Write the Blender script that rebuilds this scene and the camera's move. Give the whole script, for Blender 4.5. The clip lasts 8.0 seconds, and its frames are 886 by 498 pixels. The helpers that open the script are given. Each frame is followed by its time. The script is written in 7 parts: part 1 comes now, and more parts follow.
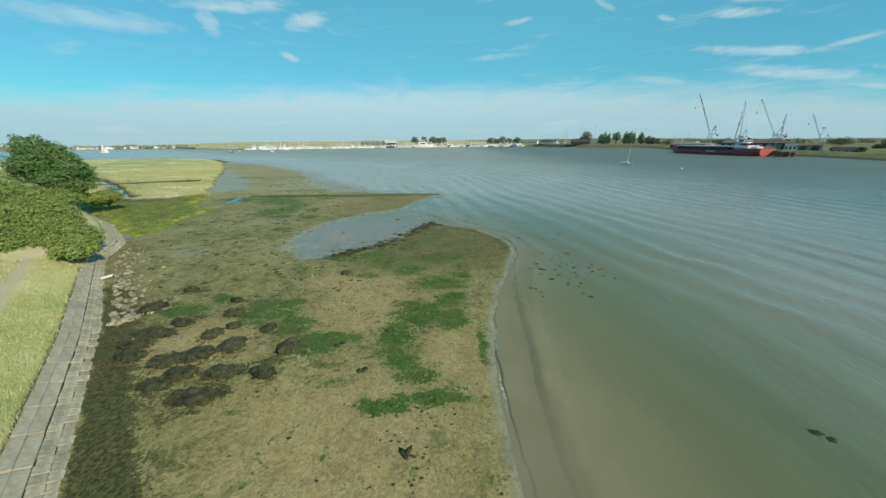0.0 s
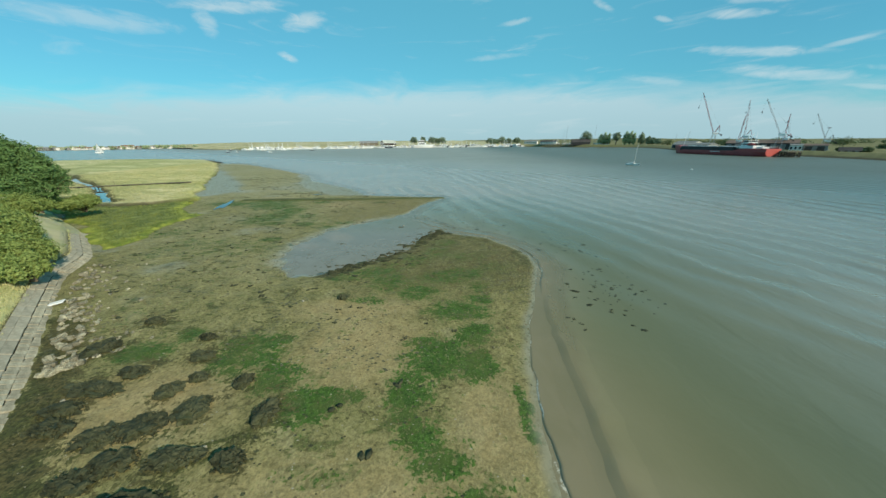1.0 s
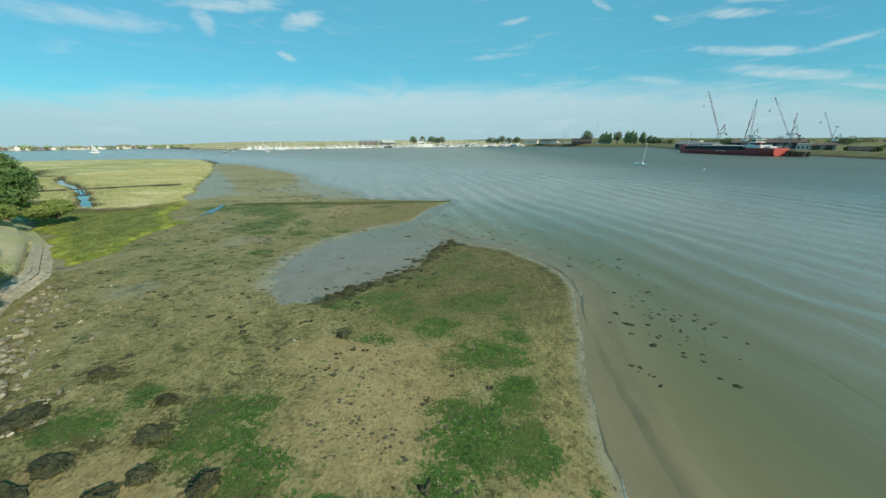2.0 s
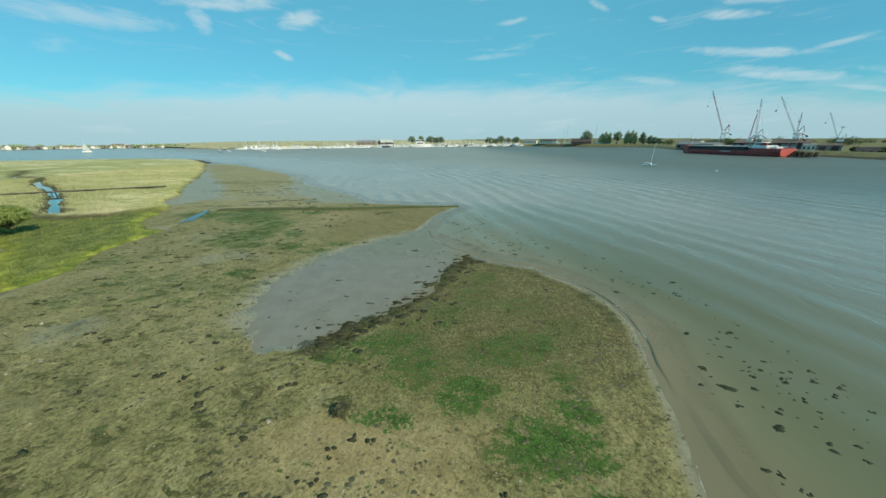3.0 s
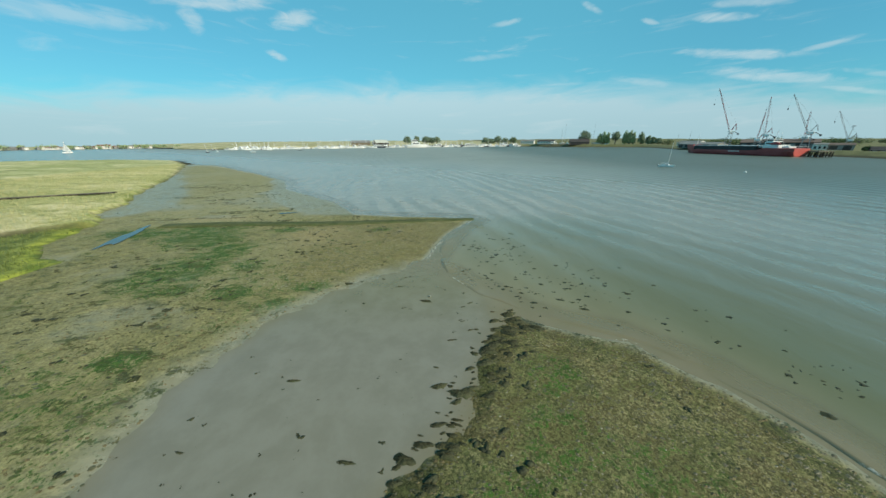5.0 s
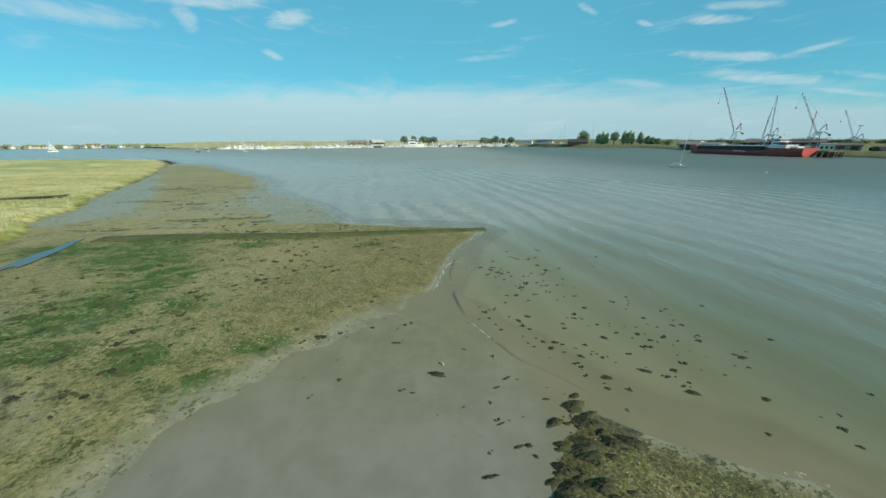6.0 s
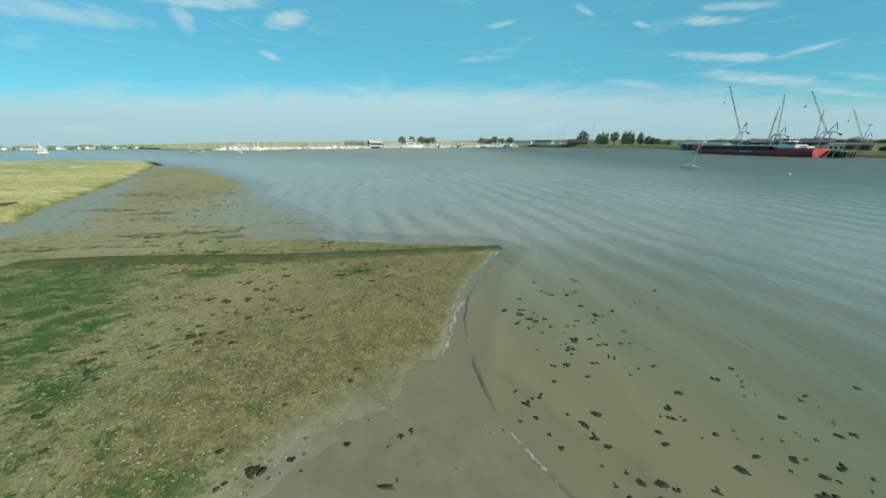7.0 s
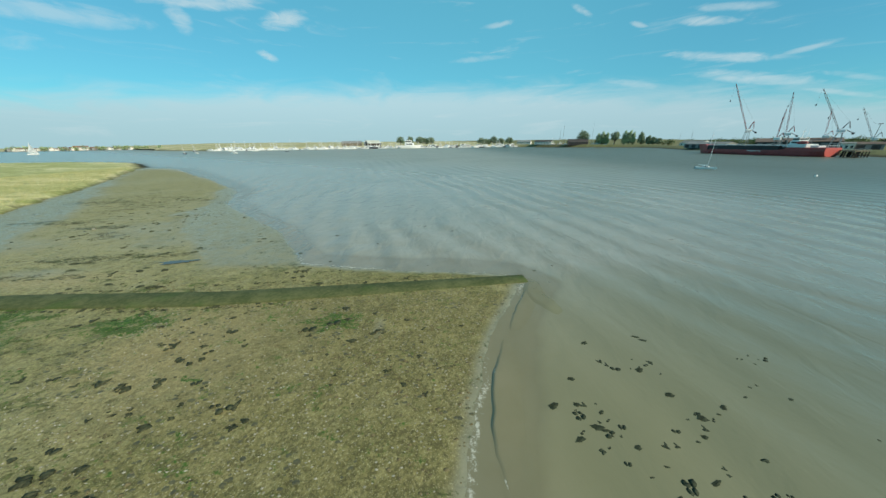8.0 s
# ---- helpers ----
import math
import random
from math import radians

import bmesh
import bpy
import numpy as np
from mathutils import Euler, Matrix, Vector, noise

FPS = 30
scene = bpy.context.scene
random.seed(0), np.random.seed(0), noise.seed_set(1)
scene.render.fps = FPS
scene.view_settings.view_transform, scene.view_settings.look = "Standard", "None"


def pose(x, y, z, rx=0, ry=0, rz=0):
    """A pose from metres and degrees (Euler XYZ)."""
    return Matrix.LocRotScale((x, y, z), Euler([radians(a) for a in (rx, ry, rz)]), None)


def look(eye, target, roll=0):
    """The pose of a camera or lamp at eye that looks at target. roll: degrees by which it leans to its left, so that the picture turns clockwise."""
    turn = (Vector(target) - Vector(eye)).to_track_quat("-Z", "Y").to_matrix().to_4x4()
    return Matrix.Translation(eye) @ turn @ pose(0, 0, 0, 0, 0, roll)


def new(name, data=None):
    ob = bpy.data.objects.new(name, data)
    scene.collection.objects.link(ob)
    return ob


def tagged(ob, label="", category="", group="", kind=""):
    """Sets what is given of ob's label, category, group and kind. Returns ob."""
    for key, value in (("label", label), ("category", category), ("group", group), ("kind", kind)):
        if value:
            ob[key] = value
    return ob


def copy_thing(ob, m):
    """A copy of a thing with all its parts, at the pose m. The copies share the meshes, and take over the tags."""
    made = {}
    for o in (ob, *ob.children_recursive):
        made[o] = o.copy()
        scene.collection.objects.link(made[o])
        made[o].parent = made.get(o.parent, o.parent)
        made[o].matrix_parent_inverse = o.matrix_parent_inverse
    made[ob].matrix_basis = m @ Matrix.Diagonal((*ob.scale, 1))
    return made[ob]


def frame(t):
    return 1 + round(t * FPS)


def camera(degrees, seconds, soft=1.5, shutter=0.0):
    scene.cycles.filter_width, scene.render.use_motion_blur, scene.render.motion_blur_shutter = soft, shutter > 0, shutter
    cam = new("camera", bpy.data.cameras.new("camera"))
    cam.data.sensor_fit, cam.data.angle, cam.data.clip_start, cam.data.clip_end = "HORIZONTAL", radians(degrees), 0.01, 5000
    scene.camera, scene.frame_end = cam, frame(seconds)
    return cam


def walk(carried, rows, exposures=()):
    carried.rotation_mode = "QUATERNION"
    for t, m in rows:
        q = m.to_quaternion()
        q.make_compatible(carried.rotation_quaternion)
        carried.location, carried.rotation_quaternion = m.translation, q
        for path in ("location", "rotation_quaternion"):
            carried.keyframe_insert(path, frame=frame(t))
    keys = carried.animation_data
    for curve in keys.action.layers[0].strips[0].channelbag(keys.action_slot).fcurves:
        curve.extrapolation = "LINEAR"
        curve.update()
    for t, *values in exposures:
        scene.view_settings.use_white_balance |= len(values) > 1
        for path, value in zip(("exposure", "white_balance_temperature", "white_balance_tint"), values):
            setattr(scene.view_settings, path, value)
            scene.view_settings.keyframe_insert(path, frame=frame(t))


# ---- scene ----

# ------------------------------------------------------------------ camera and its flight
cam = camera(117.0, 8.0)
ROWS = [
    (0.0, 0.00, 0.00, 12.00, 0.00, -21.54, 0.56),
    (0.5, -0.63, 2.16, 11.96, -0.14, -21.50, 0.56),
    (1.0, -1.41, 4.43, 11.94, -0.27, -21.49, 0.57),
    (1.5, -2.21, 6.59, 11.96, -0.33, -21.55, 0.61),
    (3.0, -4.80, 14.53, 11.85, -0.87, -21.61, 0.50),
    (3.5, -5.45, 17.17, 11.78, -1.02, -21.65, 0.53),
    (4.0, -6.00, 20.09, 11.63, -1.24, -21.64, 0.53),
    (4.5, -6.41, 22.90, 11.45, -1.49, -21.56, 0.56),
    (6.0, -7.75, 34.02, 10.40, -2.43, -21.48, 0.39),
    (6.5, -8.01, 37.37, 10.21, -2.59, -21.45, 0.43),
    (7.0, -8.25, 40.91, 10.20, -2.80, -21.37, 0.46),
    (7.5, -8.44, 44.20, 10.31, -3.02, -21.37, 0.50),
    (8.0, -8.52, 47.82, 10.23, -3.11, -21.34, 0.59),
]
walk(cam, [(t, pose(x, y, z, 90 + pitch, roll, yaw)) for t, x, y, z, yaw, pitch, roll in ROWS], [(0.0, 0.35), (8.0, 0.35)])

# ------------------------------------------------------------------ sun and sky
SUN_ELEVATION, SUN_AZIMUTH = 34.0, 125.0  # azimuth clockwise from +y
sun = new("sun", bpy.data.lights.new("sun", "SUN"))
sun.data.energy, sun.data.angle, sun.data.color = 4.0, radians(0.5), (1.0, 0.90, 0.70)
_az, _el = radians(SUN_AZIMUTH), radians(SUN_ELEVATION)
sun.matrix_world = look((100 * math.sin(_az) * math.cos(_el), 100 * math.cos(_az) * math.cos(_el), 100 * math.sin(_el)), (0, 0, 0))


def node(nt, kind, links=(), **values):
    """A node with some settings; links: (input, socket or value)."""
    n = nt.nodes.new(kind)
    for key, value in values.items():
        setattr(n, key, value)
    for key, value in links:
        if isinstance(value, bpy.types.NodeSocket):
            nt.links.new(value, n.inputs[key])
        else:
            n.inputs[key].default_value = value
    return n


def calc(nt, op, a, b=0.0, clamp=False):
    return node(nt, "ShaderNodeMath", ((0, a), (1, b)), operation=op, use_clamp=clamp).outputs[0]


def mixed(nt, fac, a, b, blend="MIX"):
    def col(c):
        return c if isinstance(c, bpy.types.NodeSocket) else (*c[:3], 1.0)
    n = node(nt, "ShaderNodeMix", data_type="RGBA", blend_type=blend)
    for key, value in ((0, fac), (6, col(a)), (7, col(b))):
        if isinstance(value, bpy.types.NodeSocket):
            nt.links.new(value, n.inputs[key])
        else:
            n.inputs[key].default_value = value
    return n.outputs[2]


def noise_of(nt, vec, scale, detail=4.0, rough=0.55, distortion=0.0):
    return node(nt, "ShaderNodeTexNoise", (("Vector", vec), ("Scale", scale), ("Detail", detail), ("Roughness", rough), ("Distortion", distortion))).outputs[0]


def smooth(nt, value, low, high):
    return node(nt, "ShaderNodeMapRange", (("Value", value), ("From Min", low), ("From Max", high)), interpolation_type="SMOOTHSTEP").outputs[0]


def bumped(nt, height, strength=0.5, distance=0.05):
    return node(nt, "ShaderNodeBump", (("Height", height), ("Strength", strength), ("Distance", distance))).outputs[0]


world = bpy.data.worlds.new("sky")
scene.world = world
world.use_nodes = True
wt = world.node_tree
wt.nodes.clear()
_dir = node(wt, "ShaderNodeTexCoord").outputs["Generated"]
_xyz = node(wt, "ShaderNodeSeparateXYZ", (("Vector", _dir),)).outputs
_sky = node(wt, "ShaderNodeTexSky", sky_type="NISHITA", sun_disc=False, sun_elevation=_el, sun_rotation=_az, air_density=1.0, dust_density=0.4, ozone_density=2.0).outputs[0]
_elev = calc(wt, "ARCSINE", _xyz[2])
_azim = calc(wt, "ARCTAN2", _xyz[0], _xyz[1])
_sky = mixed(wt, 1.0, _sky, (0.52, 1.22, 1.22), "MULTIPLY")
_right, _left = smooth(wt, _azim, 0.25, 1.05), smooth(wt, _azim, -1.0, 0.1)
_sky = mixed(wt, 0.62, _sky, mixed(wt, _right, mixed(wt, _left, (0.78, 3.20, 4.30), (1.00, 3.95, 4.95)), (0.56, 2.50, 3.50)))
_plane = node(wt, "ShaderNodeCombineXYZ", (("X", calc(wt, "MULTIPLY", _azim, 1.0)), ("Y", calc(wt, "MULTIPLY", _elev, 3.2)), ("Z", 0.0))).outputs[0]
_wisp = noise_of(wt, _plane, 5.0, 7.0, 0.6, 1.2)
_wisp2 = noise_of(wt, _plane, 17.0, 6.0, 0.62, 0.8)
# pale haze bank over the horizon, with a ragged upper edge
_edge = calc(wt, "ADD", _elev, calc(wt, "MULTIPLY", calc(wt, "SUBTRACT", _wisp, 0.5), -0.09))
_edge = calc(wt, "ADD", _edge, calc(wt, "MULTIPLY", calc(wt, "POWER", calc(wt, "ABSOLUTE", _azim), 2.0), 0.085))
_haze = calc(wt, "SUBTRACT", 1.0, smooth(wt, _edge, 0.115, 0.19))
# single cirrus wisps: azimuth, elevation, half length, half height (radians), slope, density
WISPS = [
    (-0.80, 0.240, 0.13, 0.018, 0.08, 0.55), (-0.54, 0.312, 0.12, 0.014, 0.14, 0.80), (-0.61, 0.278, 0.022, 0.030, -0.5, 0.65),
    (-0.385, 0.304, 0.055, 0.020, 0.20, 0.85), (-0.44, 0.222, 0.024, 0.010, -0.25, 0.8), (0.22, 0.312, 0.045, 0.007, 0.08, 0.6),
    (0.447, 0.320, 0.028, 0.008, -0.5, 0.65), (0.585, 0.272, 0.022, 0.006, -0.35, 0.6), (0.715, 0.255, 0.055, 0.009, -0.18, 0.8), (0.76, 0.270, 0.07, 0.008, -0.20, 0.6),
    (0.76, 0.181, 0.115, 0.010, -0.19, 0.85), (0.90, 0.172, 0.035, 0.006, 0.12, 0.6), (0.825, 0.131, 0.10, 0.012, -0.22, 0.8), (0.60, 0.145, 0.07, 0.009, -0.20, 0.5),
    (0.17, 0.235, 0.08, 0.008, 0.04, 0.4), (0.96, 0.086, 0.05, 0.005, -0.25, 0.55), (0.97, 0.113, 0.04, 0.006, -0.30, 0.5),
]
_cloud = None
_ragged = calc(wt, "MULTIPLY", calc(wt, "SUBTRACT", _wisp2, 0.5), 3.2)
for a, e, la, le, slope, density in WISPS:
    du = calc(wt, "SUBTRACT", _azim, a)
    dv = calc(wt, "SUBTRACT", calc(wt, "SUBTRACT", _elev, e), calc(wt, "MULTIPLY", du, slope))
    r = calc(wt, "ADD", calc(wt, "POWER", calc(wt, "DIVIDE", du, la), 2.0), calc(wt, "POWER", calc(wt, "DIVIDE", dv, le), 2.0))
    one = calc(wt, "MULTIPLY", calc(wt, "SUBTRACT", 1.0, smooth(wt, calc(wt, "ADD", r, _ragged), -0.5, 1.5)), density)
    _cloud = one if _cloud is None else calc(wt, "MAXIMUM", _cloud, one)
_long = node(wt, "ShaderNodeCombineXYZ", (("X", _azim), ("Y", calc(wt, "MULTIPLY", _elev, 7.5)), ("Z", 3.0))).outputs[0]
_thin = calc(wt, "MULTIPLY", smooth(wt, noise_of(wt, _long, 4.5, 7.0, 0.62, 0.8), 0.54, 0.76), 0.38)
_cloud = calc(wt, "MAXIMUM", _cloud, _thin, True)
_sky = mixed(wt, calc(wt, "MULTIPLY", _haze, 0.90), _sky, mixed(wt, smooth(wt, _elev, 0.0, 0.15), (3.15, 4.60, 5.10), mixed(wt, smooth(wt, _azim, -0.9, 0.9), (4.00, 5.60, 6.00), (3.75, 5.20, 5.65))))
_sky = mixed(wt, calc(wt, "MULTIPLY", _cloud, 0.75), _sky, (5.0, 5.9, 6.1))
node(wt, "ShaderNodeOutputWorld", (("Surface", node(wt, "ShaderNodeBackground", (("Color", _sky), ("Strength", 0.10))).outputs[0]),))


# ------------------------------------------------------------------ plan of the shore (metres)
# waterline from behind the camera round the near bank, the inlet, the spit and up the estuary
SHORE = [(2.0, -400), (2.4, -30), (2.7, 0), (3.0, 6), (2.9, 11), (3.5, 16), (4.9, 21), (6.6, 25.5), (8.2, 29.5), (8.3, 32.3), (7.0, 35.6), (4.2, 38.9),
         (-1.2, 41.6), (-3.4, 44.8), (-6.4, 48.4), (-7.9, 50.0), (-8.0, 52.2), (-6.9, 55.8), (-4.5, 61.6), (-1.2, 66.6), (-2.2, 67.9), (-13, 69.6), (-20.5, 71.2), (-27, 81), (-36, 90),
         (-46, 100), (-54, 116), (-81, 144), (-100, 162), (-128, 190), (-160, 206), (-184, 228), (-206, 246), (-245, 258), (-300, 254), (-370, 238), (-480, 222), (-760, 215), (-4000, 240), (-4000, -400)]
MARSH = [(-40.2, 32.5), (-41, 38), (-43.2, 45), (-43, 50), (-42.8, 53.6), (-48, 54.8), (-52.5, 60.3), (-55.5, 65.0), (-63.4, 73.8), (-67, 80), (-76, 92), (-90, 112), (-108, 138), (-118, 152), (-152, 195), (-172, 214),
         (-192, 234), (-214, 243), (-246, 251), (-298, 247), (-368, 231), (-478, 215), (-758, 208), (-1200, 205), (-1200, 160), (-120, 76), (-80, 57), (-50, 39)]
POOL = [(-15.5, 27.3), (-18.8, 31.5), (-19.9, 36.5), (-17.2, 42.4), (-14.4, 45.6), (-12.0, 48.0), (-8.2, 49.4), (-3.4, 44.8), (-3.4, 41.0), (-6.4, 34.7), (-9.5, 31.6), (-13, 28.6)]
TOE = [(60, -66), (-14.1, 5.9), (-22.9, 14.6), (-38.0, 28.2), (-41.0, 33.0), (-52, 41.5), (-80, 58), (-120, 78), (-400, 190), (-1500, 500)]
CREEK = [(-71.5, 62.4), (-75, 64), (-82.5, 70), (-90.5, 76.3), (-104, 86), (-120, 96.5), (-134, 105), (-148, 117), (-168, 124), (-200, 150)]
# foot of the higher marsh, with its eroded bank; the higher ground lies to its north
HIGH = [(-400, 170), (-130, 86), (-95, 70), (-80, 63), (-72, 60.2), (-65, 59.3), (-63, 60.0), (-61, 61.6), (-59, 63.4), (-57, 65.0), (-46, 67.0)]


def segment_distance(x, y, points, closed=False):
    """Distance to a polyline, the side (positive: to its left), and the way along it, as arrays."""
    best, side, along, run = np.full(x.shape, 1e9), np.ones(x.shape), np.zeros(x.shape), 0.0
    ends = list(zip(points, points[1:] + points[:1] if closed else points[1:]))
    for (ax, ay), (bx, by) in ends:
        dx, dy = bx - ax, by - ay
        length = math.hypot(dx, dy)
        k = np.clip(((x - ax) * dx + (y - ay) * dy) / length ** 2, 0, 1)
        d = np.hypot(x - ax - k * dx, y - ay - k * dy)
        near = d < best
        best = np.where(near, d, best)
        side = np.where(near, np.sign(dx * (y - ay) - dy * (x - ax)), side)
        along = np.where(near, run + k * length, along)
        run += length
    return best, side, along


def inside(x, y, points):
    """Signed distance to a closed outline, positive inside."""
    d, _, _ = segment_distance(x, y, points, True)
    odd = np.zeros(x.shape, bool)
    for (ax, ay), (bx, by) in zip(points, points[1:] + points[:1]):
        cross = (ay > y) != (by > y)
        odd ^= cross & (x < (bx - ax) * (y - ay) / ((by - ay) or 1e-9) + ax)
    return np.where(odd, d, -d)


def lattice(ix, iy, seed):
    h = (ix.astype(np.int64) * 374761393 + iy.astype(np.int64) * 668265263 + seed * 69069) & 0xFFFFFFFF
    h = ((h ^ (h >> 13)) * 1274126177) & 0xFFFFFFFF
    return ((h ^ (h >> 16)) & 0xFFFF) / 65535.0


def grain(x, y, size, seed=0, octaves=3):
    """Fractal value noise from -1 to 1."""
    total, amp, weight = np.zeros(np.shape(x)), 1.0, 0.0
    for o in range(octaves):
        u, v = np.asarray(x) / size * 2 ** o, np.asarray(y) / size * 2 ** o
        iu, iv = np.floor(u), np.floor(v)
        fu, fv = u - iu, v - iv
        fu, fv = fu * fu * (3 - 2 * fu), fv * fv * (3 - 2 * fv)
        a, b = lattice(iu, iv, seed + o), lattice(iu + 1, iv, seed + o)
        c, d = lattice(iu, iv + 1, seed + o), lattice(iu + 1, iv + 1, seed + o)
        total += amp * ((a * (1 - fu) + b * fu) * (1 - fv) + (c * (1 - fu) + d * fu) * fv)
        weight += amp
        amp *= 0.5
    return total / weight * 2 - 1


def step(v, low, high):
    k = np.clip((v - low) / (high - low), 0, 1)
    return k * k * (3 - 2 * k)


def shore_distance(x, y):
    """Metres landwards of the waterline, wobbled as a real edge is."""
    d = inside(x, y, SHORE)
    return d + 0.35 * grain(x, y, 3.0, 5) + 0.12 * grain(x, y, 0.8, 9)


def height(x, y):
    x, y = np.asarray(x, float), np.asarray(y, float)
    d = shore_distance(x, y)
    z = np.where(d > 0, 0.012 * np.minimum(d, 14) + 0.03 * np.minimum(d, 1.0), np.maximum(0.07 * d, -2.5))
    z = z + np.where(d > 0, 1, 0.5) * step(np.abs(d), 0, 2) * (0.05 * grain(x, y, 5.0, 1) + 0.028 * grain(x, y, 0.9, 2))
    p = inside(x, y, POOL) + 1.1 * grain(x, y, 3.0, 21) + 0.8 * grain(x, y, 0.9, 23)
    z = z * (1 - step(p, -2.6, 0.6)) + step(p, -2.6, 0.6) * (-0.03 + 0.040 * grain(x, y, 1.6, 22))
    return z


def at(x, y):
    return float(height(np.array([x]), np.array([y]))[0])


def lines(low, high, stepsize, grow, far_low, far_high):
    """Grid lines: even from low to high, then ever wider."""
    out = list(np.arange(low, high + 1e-6, stepsize))
    for sign, end in ((1, far_high), (-1, far_low)):
        gap, pos = stepsize, out[-1] if sign > 0 else out[0]
        more = []
        while sign * pos < sign * end:
            gap *= grow
            pos += sign * gap
            more.append(pos)
        out = out + more if sign > 0 else more[::-1] + out
    return np.array(out)


def grid_mesh(name, xs, ys, z, keep=None, layers=()):
    """A mesh over grid lines; z on (len(ys), len(xs)); keep: which cells; layers: (name, array of 4 values a point)."""
    w, h = len(xs), len(ys)
    gx, gy = np.meshgrid(xs, ys)
    idx = np.arange(w * h).reshape(h, w)
    quads = np.stack([idx[:-1, :-1], idx[:-1, 1:], idx[1:, 1:], idx[1:, :-1]], -1).reshape(-1, 4)
    if keep is not None:
        quads = quads[keep.reshape(-1)]
    used, quads_new = np.unique(quads, return_inverse=True)
    quads = quads_new.reshape(-1, 4)
    co = np.stack([gx.ravel(), gy.ravel(), np.asarray(z).ravel()], 1)[used]
    me = bpy.data.meshes.new(name)
    me.vertices.add(len(co))
    me.vertices.foreach_set("co", co.ravel())
    me.loops.add(quads.size)
    me.loops.foreach_set("vertex_index", quads.ravel().astype(np.int32))
    me.polygons.add(len(quads))
    me.polygons.foreach_set("loop_start", np.arange(0, quads.size, 4, dtype=np.int32))
    me.polygons.foreach_set("use_smooth", np.ones(len(quads), bool))
    for key, values in layers:
        attr = me.attributes.new(key, "FLOAT_COLOR", "POINT")
        attr.data.foreach_set("color", np.stack([np.asarray(v, float).ravel()[used] for v in values], 1).ravel().astype(np.float32))
    me.update()
    me.validate()
    return me


def soup(name, co, faces, smooth_faces=False):
    me = bpy.data.meshes.new(name)
    me.from_pydata([tuple(c) for c in co], [], [tuple(f) for f in faces])
    if smooth_faces:
        me.polygons.foreach_set("use_smooth", np.ones(len(me.polygons), bool))
    me.update()
    return me


# ------------------------------------------------------------------ materials
def material(name):
    m = bpy.data.materials.new(name)
    m.use_nodes = True
    nt = m.node_tree
    return m, nt, nt.nodes["Principled BSDF"]


def place(nt):
    return node(nt, "ShaderNodeTexCoord").outputs["Object"]


def plug(nt, bsdf, **values):
    for key, value in values.items():
        key = {"color": "Base Color", "rough": "Roughness", "normal": "Normal", "metal": "Metallic", "ior": "IOR", "alpha": "Alpha", "spec": "Specular IOR Level", "sheen": "Sheen Weight"}[key]
        if isinstance(value, bpy.types.NodeSocket):
            nt.links.new(value, bsdf.inputs[key])
        else:
            bsdf.inputs[key].default_value = (*value, 1.0) if isinstance(value, tuple) else value


def surface(name, dark, light, scale=4.0, rough=0.8, bump=0.3, metal=0.0, dirt=None, vary=0.0, depth=0.02):
    """A worn surface: two tones in fine grain and broad blotches, with dirt and a fine relief."""
    m, nt, b = material(name)
    v = place(nt)
    fine, broad = noise_of(nt, v, scale * 6, 5, 0.6), noise_of(nt, v, scale, 4, 0.55)
    k = calc(nt, "ADD", calc(nt, "MULTIPLY", fine, 0.5), calc(nt, "MULTIPLY", broad, 0.5))
    c = mixed(nt, smooth(nt, k, 0.35, 0.65), dark, light)
    if dirt:
        c = mixed(nt, calc(nt, "MULTIPLY", smooth(nt, noise_of(nt, v, scale * 0.45, 6, 0.65), 0.52, 0.72), 0.7), c, dirt)
    if vary:
        r = node(nt, "ShaderNodeObjectInfo").outputs["Random"]
        c = mixed(nt, 1.0, c, mixed(nt, r, (1 - vary,) * 3, (1 + vary,) * 3), "MULTIPLY")
    plug(nt, b, color=c, rough=rough, metal=metal, normal=bumped(nt, k, bump, depth), spec=0.18 if rough > 0.65 else 0.5)
    return m


def leafy(name, dark, light, old=None):
    m, nt, b = material(name)
    r = node(nt, "ShaderNodeNewGeometry").outputs["Random Per Island"]
    v = place(nt)
    c = mixed(nt, r, dark, light)
    c = mixed(nt, calc(nt, "MULTIPLY", smooth(nt, noise_of(nt, v, 0.5, 3), 0.45, 0.65), 0.5), c, old or light)
    plug(nt, b, color=c, rough=0.6, spec=0.3)
    t = node(nt, "ShaderNodeBsdfTranslucent", (("Color", c),)).outputs[0]
    mix = node(nt, "ShaderNodeMixShader", ((0, 0.25), (1, b.outputs[0]), (2, t)))
    nt.links.new(mix.outputs[0], nt.nodes["Material Output"].inputs["Surface"])
    return m


